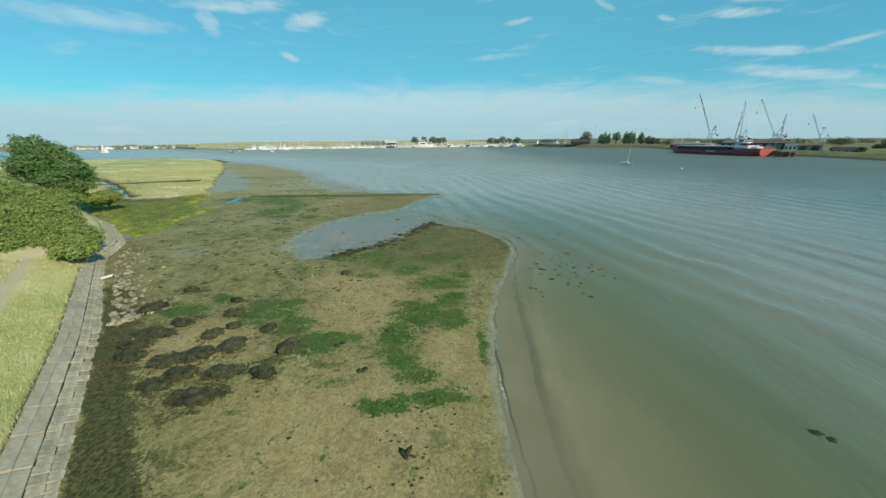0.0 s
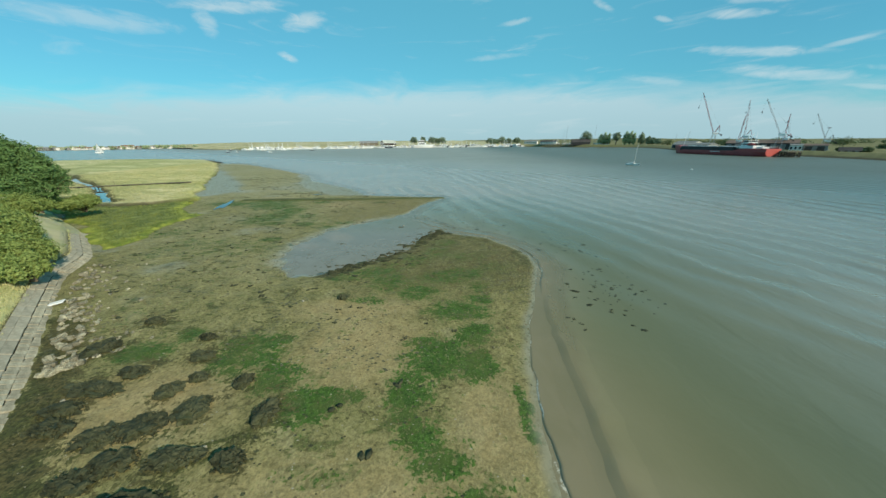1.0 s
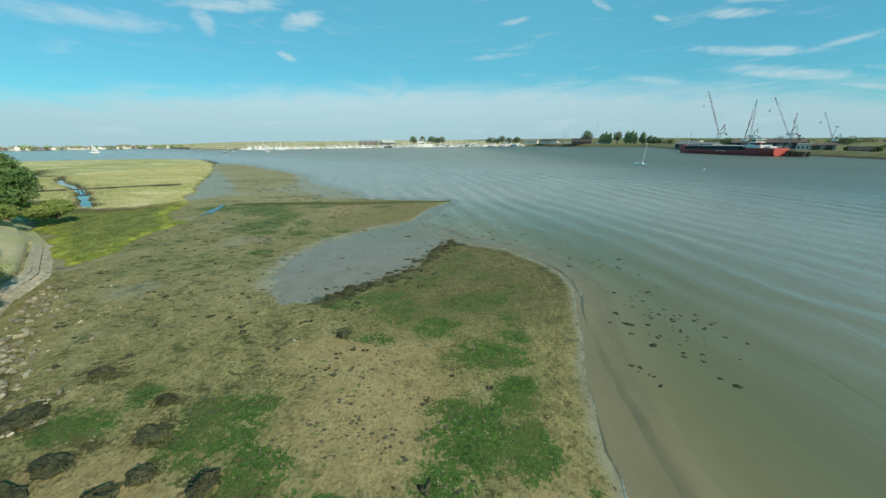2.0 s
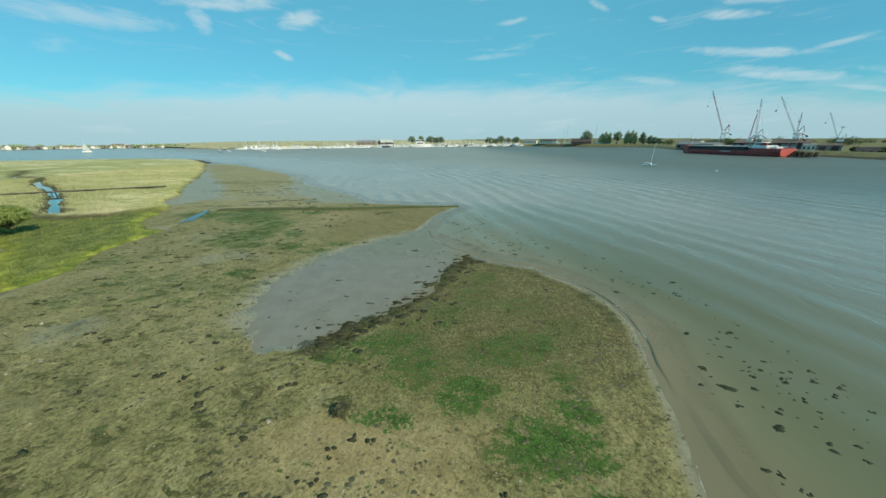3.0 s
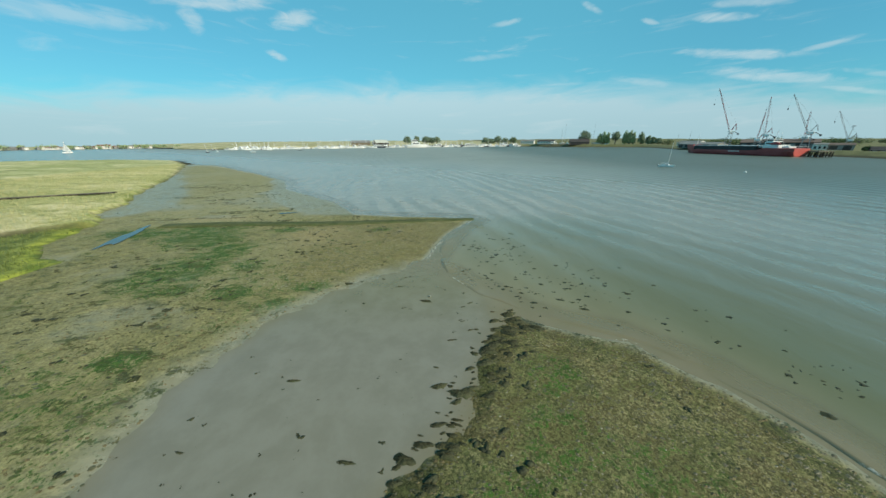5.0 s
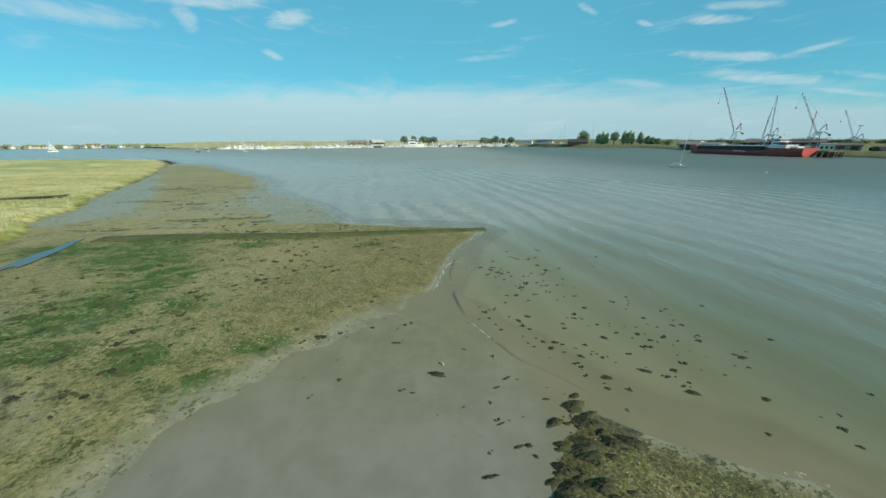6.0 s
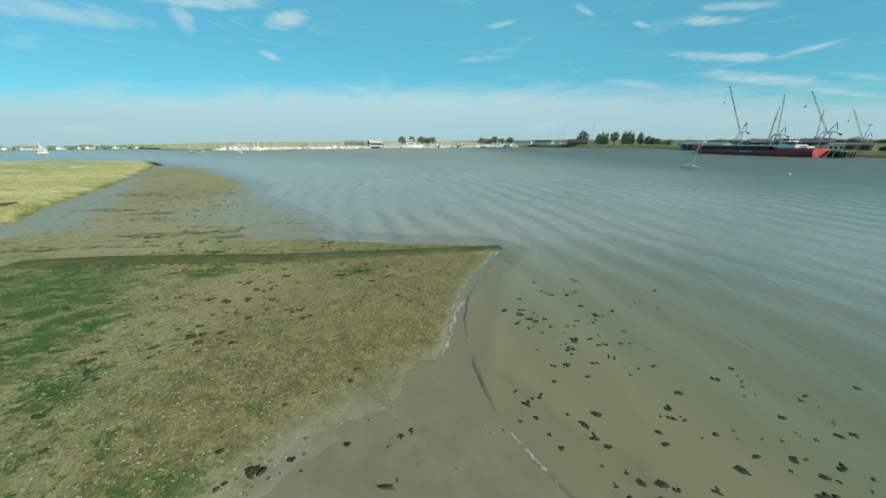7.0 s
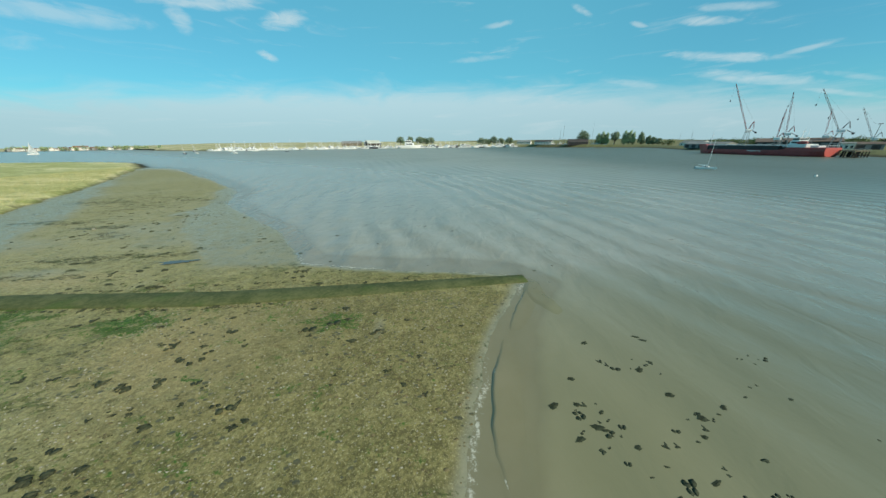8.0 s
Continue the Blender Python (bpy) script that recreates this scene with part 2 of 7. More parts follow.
def mud_material():
    m, nt, b = material("foreshore_mud")
    v = place(nt)
    kind = node(nt, "ShaderNodeAttribute", attribute_name="cover").outputs
    zone = node(nt, "ShaderNodeAttribute", attribute_name="zone").outputs
    ck, cz = (node(nt, "ShaderNodeSeparateColor", (("Color", k["Color"]),)).outputs for k in (kind, zone))
    algae, weed, shell, wet = ck[0], ck[1], ck[2], kind["Alpha"]
    tan, field, pale, deep = cz[0], cz[1], cz[2], zone["Alpha"]
    n_big, n_mid = noise_of(nt, v, 0.22, 5, 0.6), noise_of(nt, v, 1.1, 6, 0.62)
    n_fine, n_tiny = noise_of(nt, v, 5.0, 6, 0.65), noise_of(nt, v, 18.0, 4, 0.6)
    n_patch = noise_of(nt, v, 0.45, 6, 0.62, 0.7)
    flat = node(nt, "ShaderNodeMapping", (("Vector", v), ("Rotation", (0, 0, 0.12)), ("Scale", (0.55, 1.0, 1.0)))).outputs[0]
    n_mat, n_fleck = noise_of(nt, flat, 1.25, 6, 0.68, 0.6), noise_of(nt, flat, 4.2, 5, 0.72, 0.4)
    speck, worm = noise_of(nt, v, 8.0, 6, 0.78, 0.6), noise_of(nt, v, 2.6, 5, 0.7, 1.6)
    coarse = calc(nt, "ADD", calc(nt, "MULTIPLY", speck, 0.6), calc(nt, "MULTIPLY", worm, 0.4))
    # bare silt in two browns, olive films and paler drained patches
    c = mixed(nt, smooth(nt, n_mid, 0.35, 0.66), (0.142, 0.128, 0.056), (0.226, 0.198, 0.096))
    c = mixed(nt, calc(nt, "MULTIPLY", smooth(nt, n_big, 0.42, 0.60), 0.50), c, (0.162, 0.150, 0.068))
    c = mixed(nt, calc(nt, "MULTIPLY", smooth(nt, n_patch, 0.50, 0.64), 0.42), c, (0.118, 0.118, 0.046))
    c = mixed(nt, calc(nt, "MULTIPLY", smooth(nt, calc(nt, "SUBTRACT", 1.0, n_patch), 0.54, 0.68), 0.55), c, (0.252, 0.224, 0.132))
    c = mixed(nt, calc(nt, "MULTIPLY", tan, calc(nt, "ADD", 0.58, calc(nt, "MULTIPLY", n_mid, 0.55)), True), c, mixed(nt, smooth(nt, n_mat, 0.40, 0.60), (0.258, 0.192, 0.100), (0.312, 0.242, 0.136)))
    c = mixed(nt, calc(nt, "MULTIPLY", pale, 0.8), c, (0.288, 0.258, 0.158))
    # the shell spit: brown towards its tip, with pale grit and darker flecks
    c = mixed(nt, calc(nt, "MULTIPLY", shell, 0.70), c, mixed(nt, smooth(nt, n_mid, 0.36, 0.64), (0.120, 0.101, 0.043), (0.176, 0.149, 0.070)))
    bare = calc(nt, "MAXIMUM", calc(nt, "MAXIMUM", tan, calc(nt, "MULTIPLY", pale, 0.75)), calc(nt, "MULTIPLY", shell, 0.85))
    sparse = calc(nt, "SUBTRACT", 1.0, calc(nt, "MULTIPLY", bare, 0.85))
    # torn dark weed patches and small flecks
    spread = calc(nt, "ADD", n_mat, calc(nt, "MULTIPLY", calc(nt, "SUBTRACT", n_big, 0.5), 0.55))
    c = mixed(nt, calc(nt, "MULTIPLY", calc(nt, "MULTIPLY", smooth(nt, spread, 0.585, 0.625), 0.90), sparse), c, (0.078, 0.084, 0.030))
    c = mixed(nt, calc(nt, "MULTIPLY", calc(nt, "MULTIPLY", smooth(nt, calc(nt, "ADD", n_fleck, calc(nt, "MULTIPLY", n_patch, 0.5)), 0.83, 0.87), 0.80), sparse), c, (0.050, 0.047, 0.020))
    c = mixed(nt, calc(nt, "MULTIPLY", tan, calc(nt, "MULTIPLY", smooth(nt, n_fleck, 0.64, 0.69), 0.65)), c, (0.120, 0.094, 0.044))
    c = mixed(nt, calc(nt, "MULTIPLY", shell, calc(nt, "MULTIPLY", smooth(nt, n_tiny, 0.57, 0.66), 0.70)), c, (0.40, 0.35, 0.23))
    c = mixed(nt, calc(nt, "MULTIPLY", shell, calc(nt, "MULTIPLY", smooth(nt, n_fleck, 0.57, 0.64), 0.55)), c, (0.098, 0.080, 0.038))
    turf = node(nt, "ShaderNodeAttribute", attribute_name="turf").outputs["Fac"]
    nap = calc(nt, "ADD", calc(nt, "MULTIPLY", speck, 0.55), calc(nt, "MULTIPLY", n_fine, 0.45))
    c = mixed(nt, calc(nt, "MULTIPLY", turf, 0.88), c, mixed(nt, smooth(nt, nap, 0.43, 0.58), mixed(nt, smooth(nt, n_patch, 0.42, 0.58), (0.050, 0.056, 0.020), (0.076, 0.062, 0.027)), mixed(nt, smooth(nt, n_mat, 0.40, 0.60), (0.098, 0.098, 0.038), (0.225, 0.192, 0.104))))
    # grain of the surface
    tone = mixed(nt, smooth(nt, coarse, 0.40, 0.59), (0.55, 0.55, 0.53), (1.30, 1.29, 1.24))
    dull = calc(nt, "MULTIPLY", calc(nt, "SUBTRACT", 1.0, calc(nt, "MULTIPLY", wet, 0.9)), calc(nt, "SUBTRACT", 1.0, calc(nt, "MULTIPLY", calc(nt, "MAXIMUM", tan, calc(nt, "MULTIPLY", pale, 0.6)), 0.45)))
    c = mixed(nt, dull, c, tone, "MULTIPLY")
    # film of green weed, torn along its edge into strings
    tear = calc(nt, "ADD", calc(nt, "MULTIPLY", calc(nt, "SUBTRACT", n_mat, 0.5), 2.6), calc(nt, "ADD", calc(nt, "MULTIPLY", calc(nt, "SUBTRACT", n_fine, 0.5), 2.3), calc(nt, "MULTIPLY", calc(nt, "SUBTRACT", worm, 0.5), 1.8)))
    torn = calc(nt, "ADD", calc(nt, "SUBTRACT", calc(nt, "MULTIPLY", algae, 1.10), 0.56), tear)
    green = mixed(nt, smooth(nt, calc(nt, "ADD", calc(nt, "MULTIPLY", n_fine, 0.5), calc(nt, "MULTIPLY", speck, 0.5)), 0.38, 0.62), (0.014, 0.034, 0.007), (0.064, 0.122, 0.024))
    green = mixed(nt, calc(nt, "MULTIPLY", smooth(nt, n_patch, 0.48, 0.62), 0.55), green, (0.074, 0.090, 0.028))
    c = mixed(nt, calc(nt, "MULTIPLY", smooth(nt, torn, -0.34, 0.02), 0.40), c, (0.096, 0.112, 0.038))
    c = mixed(nt, smooth(nt, torn, -0.03, 0.05), c, green)
    c = mixed(nt, calc(nt, "MULTIPLY", calc(nt, "MULTIPLY", smooth(nt, n_tiny, 0.58, 0.66), 0.45), calc(nt, "SUBTRACT", 1.0, wet, True)), c, (0.270, 0.245, 0.140))
    c = mixed(nt, calc(nt, "MULTIPLY", smooth(nt, wet, 0.15, 0.95), 0.86), c, mixed(nt, smooth(nt, n_mid, 0.38, 0.62), (0.186, 0.172, 0.130), (0.214, 0.199, 0.156)))
    # brown wrack, ragged
    ragged = calc(nt, "ADD", calc(nt, "SUBTRACT", weed, calc(nt, "MULTIPLY", bare, 0.22)), calc(nt, "ADD", calc(nt, "MULTIPLY", calc(nt, "SUBTRACT", n_mat, 0.5), 2.4), calc(nt, "MULTIPLY", calc(nt, "SUBTRACT", n_fine, 0.5), 2.2)))
    wrack = mixed(nt, smooth(nt, calc(nt, "ADD", calc(nt, "MULTIPLY", n_fine, 0.5), calc(nt, "MULTIPLY", speck, 0.5)), 0.42, 0.60), (0.020, 0.023, 0.010), mixed(nt, smooth(nt, n_patch, 0.40, 0.58), (0.078, 0.084, 0.030), (0.112, 0.092, 0.041)))
    c = mixed(nt, calc(nt, "MULTIPLY", smooth(nt, ragged, 0.42, 0.52), 0.92), c, wrack)
    grass = mixed(nt, smooth(nt, n_mid, 0.35, 0.65), (0.16, 0.17, 0.055), (0.30, 0.26, 0.115))
    c = mixed(nt, 1.0, c, (1.10, 1.12, 1.04), "MULTIPLY")
    c = mixed(nt, field, c, grass)
    c = mixed(nt, deep, c, (0.250, 0.220, 0.145))
    dry = smooth(nt, calc(nt, "ADD", n_mid, calc(nt, "MULTIPLY", n_fine, 0.5)), 0.5, 0.95)
    rough = calc(nt, "SUBTRACT", calc(nt, "ADD", 0.55, calc(nt, "MULTIPLY", dry, 0.35)), calc(nt, "MULTIPLY", smooth(nt, wet, 0.3, 0.95), 0.66), True)
    relief = calc(nt, "ADD", calc(nt, "MULTIPLY", n_fine, 0.6), calc(nt, "ADD", calc(nt, "MULTIPLY", coarse, 0.7), calc(nt, "MULTIPLY", calc(nt, "MAXIMUM", ragged, torn), 0.25)))
    firm = calc(nt, "SUBTRACT", 1.0, calc(nt, "MULTIPLY", wet, 0.92))
    bn = node(nt, "ShaderNodeBump", (("Height", relief), ("Strength", calc(nt, "MULTIPLY", firm, 0.65)), ("Distance", 0.08))).outputs[0]
    plug(nt, b, color=c, rough=rough, normal=bn, spec=calc(nt, "ADD", 0.14, calc(nt, "MULTIPLY", wet, 0.40)))
    return m


CREST = -14


def water_material():
    m, nt, b = material("estuary_water")
    v = place(nt)
    a = node(nt, "ShaderNodeAttribute", attribute_name="water").outputs
    ca = node(nt, "ShaderNodeSeparateColor", (("Color", a["Color"]),)).outputs
    shoal, thick, foam, inshore = ca[0], ca[1], ca[2], a["Alpha"]
    silt = node(nt, "ShaderNodeAttribute", attribute_name="silt").outputs["Fac"]
    at_xyz = node(nt, "ShaderNodeSeparateXYZ", (("Vector", v),)).outputs
    broad = noise_of(nt, v, 0.035, 4, 0.55, 0.6)
    # open water: grey, weaker sky reflection painted darker towards the far wharf; green-brown over the shallows; tan
    # in the swash
    c = mixed(nt, smooth(nt, broad, 0.35, 0.65), (0.236, 0.238, 0.196), (0.276, 0.274, 0.228))
    c = mixed(nt, calc(nt, "MULTIPLY", smooth(nt, at_xyz[0], 25, 110), 0.95), c, (0.104, 0.116, 0.086))
    # paler to the north: stronger sky reflection at low angles put into the colour
    south = mixed(nt, smooth(nt, at_xyz[0], 5, 17), (0.150, 0.140, 0.062), (0.064, 0.084, 0.024))
    north = mixed(nt, smooth(nt, at_xyz[0], -2, 14), (0.192, 0.178, 0.092), (0.114, 0.122, 0.052))
    c = mixed(nt, calc(nt, "MULTIPLY", inshore, 0.95), c, mixed(nt, smooth(nt, at_xyz[1], 7, 25), south, north))
    cloudy = smooth(nt, noise_of(nt, v, 0.30, 5, 0.6, 0.8), 0.36, 0.64)
    c = mixed(nt, calc(nt, "MULTIPLY", calc(nt, "MULTIPLY", shoal, calc(nt, "SUBTRACT", 1.0, smooth(nt, at_xyz[1], 60, 70))), calc(nt, "ADD", 0.72, calc(nt, "MULTIPLY", cloudy, 0.28))), c, (0.242, 0.208, 0.128))
    pool_n = smooth(nt, noise_of(nt, v, 0.55, 6, 0.65, 0.15), 0.34, 0.66)
    # inlet silt; its greyer southern part has some sky sheen mixed into the colour
    inlet = mixed(nt, pool_n, (0.226, 0.213, 0.166), (0.260, 0.247, 0.200))
    inlet = mixed(nt, smooth(nt, at_xyz[1], 38, 48), inlet, mixed(nt, pool_n, (0.205, 0.190, 0.108), (0.245, 0.228, 0.142)))
    upper = mixed(nt, pool_n, (0.262, 0.248, 0.196), (0.300, 0.286, 0.236))
    c = mixed(nt, silt, c, mixed(nt, smooth(nt, at_xyz[1], 62, 70), inlet, upper))
    still = calc(nt, "MULTIPLY", silt, calc(nt, "SUBTRACT", 1.0, smooth(nt, at_xyz[1], 58, 68)))
    # waves: long low crests (CREST: degrees that the bands are turned), broken chop and fine ripple
    turn = node(nt, "ShaderNodeMapping", (("Vector", v), ("Rotation", (0, 0, radians(CREST))))).outputs[0]
    swell = node(nt, "ShaderNodeTexWave", (("Vector", turn), ("Scale", 0.066), ("Distortion", 13.0), ("Detail", 4.0), ("Detail Scale", 0.26), ("Detail Roughness", 0.58)), wave_type="BANDS", bands_direction="X").outputs["Fac"]
    long = node(nt, "ShaderNodeMapping", (("Vector", v), ("Rotation", (0, 0, radians(CREST - 8))), ("Scale", (1.0, 0.50, 1.0)))).outputs[0]
    chop, ripple = noise_of(nt, long, 0.62, 4, 0.55, 0.5), noise_of(nt, long, 4.5, 3, 0.55)
    calm = smooth(nt, noise_of(nt, v, 0.028, 3, 0.5, 1.0), 0.38, 0.62)
    lively = calc(nt, "MULTIPLY", calc(nt, "SUBTRACT", 1.0, calc(nt, "MULTIPLY", calc(nt, "MULTIPLY", shoal, calc(nt, "SUBTRACT", 1.0, smooth(nt, at_xyz[1], 60, 70))), 0.70)), calc(nt, "SUBTRACT", 1.0, calc(nt, "MULTIPLY", still, 0.90)))
    h = calc(nt, "ADD", calc(nt, "MULTIPLY", swell, calc(nt, "ADD", 0.30, calc(nt, "MULTIPLY", calm, 0.60))), calc(nt, "ADD", calc(nt, "MULTIPLY", chop, calc(nt, "SUBTRACT", 0.85, calc(nt, "MULTIPLY", inshore, 0.55))), calc(nt, "MULTIPLY", ripple, 0.05)))
    bn = node(nt, "ShaderNodeBump", (("Height", h), ("Strength", calc(nt, "MULTIPLY", lively, calc(nt, "SUBTRACT", calc(nt, "SUBTRACT", 0.85, calc(nt, "MULTIPLY", inshore, 0.42)), calc(nt, "MULTIPLY", smooth(nt, at_xyz[1], 120, 400), 0.35)))), ("Distance", 0.30))).outputs[0]
    froth = smooth(nt, calc(nt, "ADD", calc(nt, "MULTIPLY", foam, 0.42), calc(nt, "MULTIPLY", noise_of(nt, v, 5.0, 6, 0.80), 1.0)), 0.80, 0.94)
    c = mixed(nt, calc(nt, "MULTIPLY", froth, 0.85), c, (0.46, 0.44, 0.36))
    plug(nt, b, color=c, rough=calc(nt, "ADD", calc(nt, "SUBTRACT", calc(nt, "ADD", 0.22, calc(nt, "MULTIPLY", smooth(nt, calc(nt, "ADD", at_xyz[1], calc(nt, "MULTIPLY", at_xyz[0], 0.8)), 90, 260), 0.22)), calc(nt, "MULTIPLY", calc(nt, "MAXIMUM", still, inshore), 0.17)), calc(nt, "MULTIPLY", froth, 0.4)), ior=calc(nt, "ADD", 1.42, calc(nt, "MULTIPLY", still, 0.05)), normal=bn)
    clear = node(nt, "ShaderNodeBsdfTransparent").outputs[0]
    body = calc(nt, "MAXIMUM", calc(nt, "MAXIMUM", thick, 0.72), froth, True)
    mix = node(nt, "ShaderNodeMixShader", ((0, body), (1, clear), (2, b.outputs[0])))
    nt.links.new(mix.outputs[0], nt.nodes["Material Output"].inputs["Surface"])
    return m


def still_material():
    m, nt, b = material("still_water")
    v = place(nt)
    n = noise_of(nt, v, 0.8, 3)
    plug(nt, b, color=mixed(nt, n, (0.060, 0.062, 0.045), (0.085, 0.082, 0.056)), rough=0.04, ior=1.33, normal=bumped(nt, n, 0.05, 0.02))
    return m


def marsh_material():
    m, nt, b = material("saltmarsh_grass")
    v = place(nt)
    a = node(nt, "ShaderNodeAttribute", attribute_name="marsh").outputs
    ca = node(nt, "ShaderNodeSeparateColor", (("Color", a["Color"]),)).outputs
    fringe, bare, green = ca[0], ca[1], ca[2]
    streak = node(nt, "ShaderNodeMapping", (("Vector", v), ("Rotation", (0, 0, radians(40))), ("Scale", (0.35, 1.0, 1.0)))).outputs[0]
    n1, n2, n3 = noise_of(nt, streak, 0.07, 5, 0.6, 0.5), noise_of(nt, v, 0.6, 5, 0.6), noise_of(nt, v, 4.0, 4, 0.65)
    c = mixed(nt, smooth(nt, n1, 0.42, 0.58), (0.385, 0.380, 0.170), (0.640, 0.555, 0.335))
    c = mixed(nt, calc(nt, "MULTIPLY", smooth(nt, n2, 0.45, 0.66), 0.40), c, (0.215, 0.240, 0.064))
    n5 = noise_of(nt, streak, 0.30, 5, 0.65, 0.9)
    c = mixed(nt, calc(nt, "MULTIPLY", smooth(nt, n5, 0.49, 0.57), 0.75), c, (0.270, 0.290, 0.105))
    c = mixed(nt, calc(nt, "MULTIPLY", smooth(nt, n5, 0.60, 0.66), 0.65), c, (0.140, 0.145, 0.062))
    c = mixed(nt, green, c, mixed(nt, smooth(nt, n2, 0.35, 0.65), (0.088, 0.112, 0.036), (0.195, 0.218, 0.070)))
    c = mixed(nt, fringe, c, mixed(nt, smooth(nt, n2, 0.35, 0.65), (0.140, 0.185, 0.030), (0.345, 0.360, 0.058)))
    n4 = noise_of(nt, v, 1.7, 6, 0.72, 0.8)
    c = mixed(nt, 1.0, c, mixed(nt, smooth(nt, n4, 0.34, 0.64), (0.74, 0.77, 0.70), (1.12, 1.12, 1.08)), "MULTIPLY")
    c = mixed(nt, calc(nt, "MULTIPLY", smooth(nt, n3, 0.50, 0.72), 0.35), c, (0.120, 0.140, 0.048))
    c = mixed(nt, calc(nt, "MULTIPLY", bare, 0.95), c, (0.058, 0.054, 0.030))
    plug(nt, b, color=c, rough=0.9, normal=bumped(nt, calc(nt, "ADD", n2, calc(nt, "MULTIPLY", n3, 0.5)), 0.8, 0.25), spec=0.15)
    return m


def bank_material():
    m, nt, b = material("bank_grass")
    v = place(nt)
    a = node(nt, "ShaderNodeAttribute", attribute_name="bank").outputs
    ca = node(nt, "ShaderNodeSeparateColor", (("Color", a["Color"]),)).outputs
    path, lush, under = ca[0], ca[1], ca[2]
    n1, n2, n3 = noise_of(nt, v, 0.25, 5, 0.6), noise_of(nt, v, 1.3, 5, 0.6), noise_of(nt, v, 9.0, 4, 0.65)
    c = mixed(nt, smooth(nt, n1, 0.36, 0.62), (0.330, 0.360, 0.135), (0.590, 0.545, 0.300))
    c = mixed(nt, calc(nt, "MULTIPLY", smooth(nt, n2, 0.42, 0.66), 0.5), c, (0.430, 0.430, 0.180))
    c = mixed(nt, calc(nt, "MULTIPLY", lush, 0.75), c, (0.205, 0.265, 0.075))
    c = mixed(nt, calc(nt, "MULTIPLY", smooth(nt, n3, 0.48, 0.72), 0.25), c, (0.150, 0.165, 0.060))
    c = mixed(nt, calc(nt, "MULTIPLY", path, 0.85), c, (0.460, 0.400, 0.260))
    c = mixed(nt, under, c, (0.075, 0.068, 0.042))
    plug(nt, b, color=c, rough=0.92, normal=bumped(nt, calc(nt, "ADD", n2, n3), 0.8, 0.12), spec=0.15)
    return m


MUD, WATER, STILL, MARSH_MAT, BANK = mud_material(), water_material(), still_material(), marsh_material(), bank_material()
BLOCK = surface("weathered_concrete_block", (0.235, 0.212, 0.150), (0.430, 0.390, 0.290), 2.5, 0.88, 0.5, dirt=(0.12, 0.12, 0.075), vary=0.18)
SLAB = surface("cast_concrete_slab", (0.262, 0.236, 0.176), (0.380, 0.348, 0.266), 0.9, 0.9, 0.35, dirt=(0.16, 0.15, 0.105), vary=0.10)
SLIP = surface("weedy_concrete", (0.048, 0.062, 0.022), (0.105, 0.112, 0.048), 0.7, 0.95, 0.5, dirt=(0.055, 0.090, 0.022))
STONE = surface("rubble_stone", (0.110, 0.104, 0.068), (0.36, 0.335, 0.245), 1.6, 0.9, 0.6, dirt=(0.06, 0.07, 0.03), vary=0.45)
WRACK = surface("bladder_wrack", (0.020, 0.024, 0.013), (0.072, 0.075, 0.038), 2.2, 0.7, 0.9, dirt=(0.042, 0.050, 0.017), vary=0.2, depth=0.05)
OLIVE = surface("olive_weed", (0.045, 0.043, 0.020), (0.105, 0.095, 0.042), 2.2, 0.6, 0.7)
AWASH_WEED = surface("sunken_weed", (0.018, 0.024, 0.014), (0.044, 0.052, 0.030), 2.2, 0.9, 0.4)
SHELL = surface("bleached_shell", (0.20, 0.185, 0.13), (0.36, 0.335, 0.26), 5.0, 0.7, 0.2)
PEBBLE = surface("mud_pebble", (0.070, 0.058, 0.028), (0.165, 0.135, 0.070), 5.0, 0.8, 0.3)
WHITE = surface("white_gelcoat", (0.72, 0.72, 0.70), (0.82, 0.82, 0.80), 0.6, 0.35, 0.05, vary=0.08)
NAVY = surface("dark_hull_paint", (0.020, 0.026, 0.040), (0.045, 0.052, 0.070), 0.6, 0.4, 0.05)
# hull red again, brightened: sunlight on the stern put into the colour
SUNLIT_RED = surface("painted_sunlit_red", (0.46, 0.075, 0.060), (0.56, 0.10, 0.08), 0.4, 0.5, 0.05)
RED = surface("red_hull_paint", (0.33, 0.050, 0.050), (0.42, 0.070, 0.064), 0.25, 0.5, 0.1, dirt=(0.17, 0.050, 0.038))
BLACK = surface("black_steel", (0.016, 0.017, 0.020), (0.042, 0.042, 0.045), 0.3, 0.5, 0.1, dirt=(0.09, 0.045, 0.03))
GREY = surface("grey_deck_paint", (0.40, 0.41, 0.40), (0.56, 0.57, 0.55), 0.3, 0.6, 0.1)
CRANE_RED = surface("red_crane_paint", (0.19, 0.038, 0.036), (0.27, 0.060, 0.055), 0.4, 0.7, 0.05)
STEEL = surface("galvanised_steel", (0.22, 0.23, 0.23), (0.36, 0.37, 0.37), 1.0, 0.45, 0.05, metal=0.5)
DARK_GLASS = surface("dark_window_glass", (0.015, 0.020, 0.025), (0.030, 0.040, 0.045), 0.5, 0.08, 0.0)
TIMBER = surface("grey_timber", (0.10, 0.085, 0.06), (0.22, 0.19, 0.14), 1.5, 0.85, 0.5, vary=0.2)
TARRED = surface("tarred_timber", (0.022, 0.020, 0.017), (0.06, 0.052, 0.042), 1.2, 0.75, 0.4)
SHEET_BROWN = surface("brown_sheet_roof", (0.12, 0.085, 0.070), (0.185, 0.135, 0.11), 0.12, 0.7, 0.2, dirt=(0.09, 0.075, 0.065))
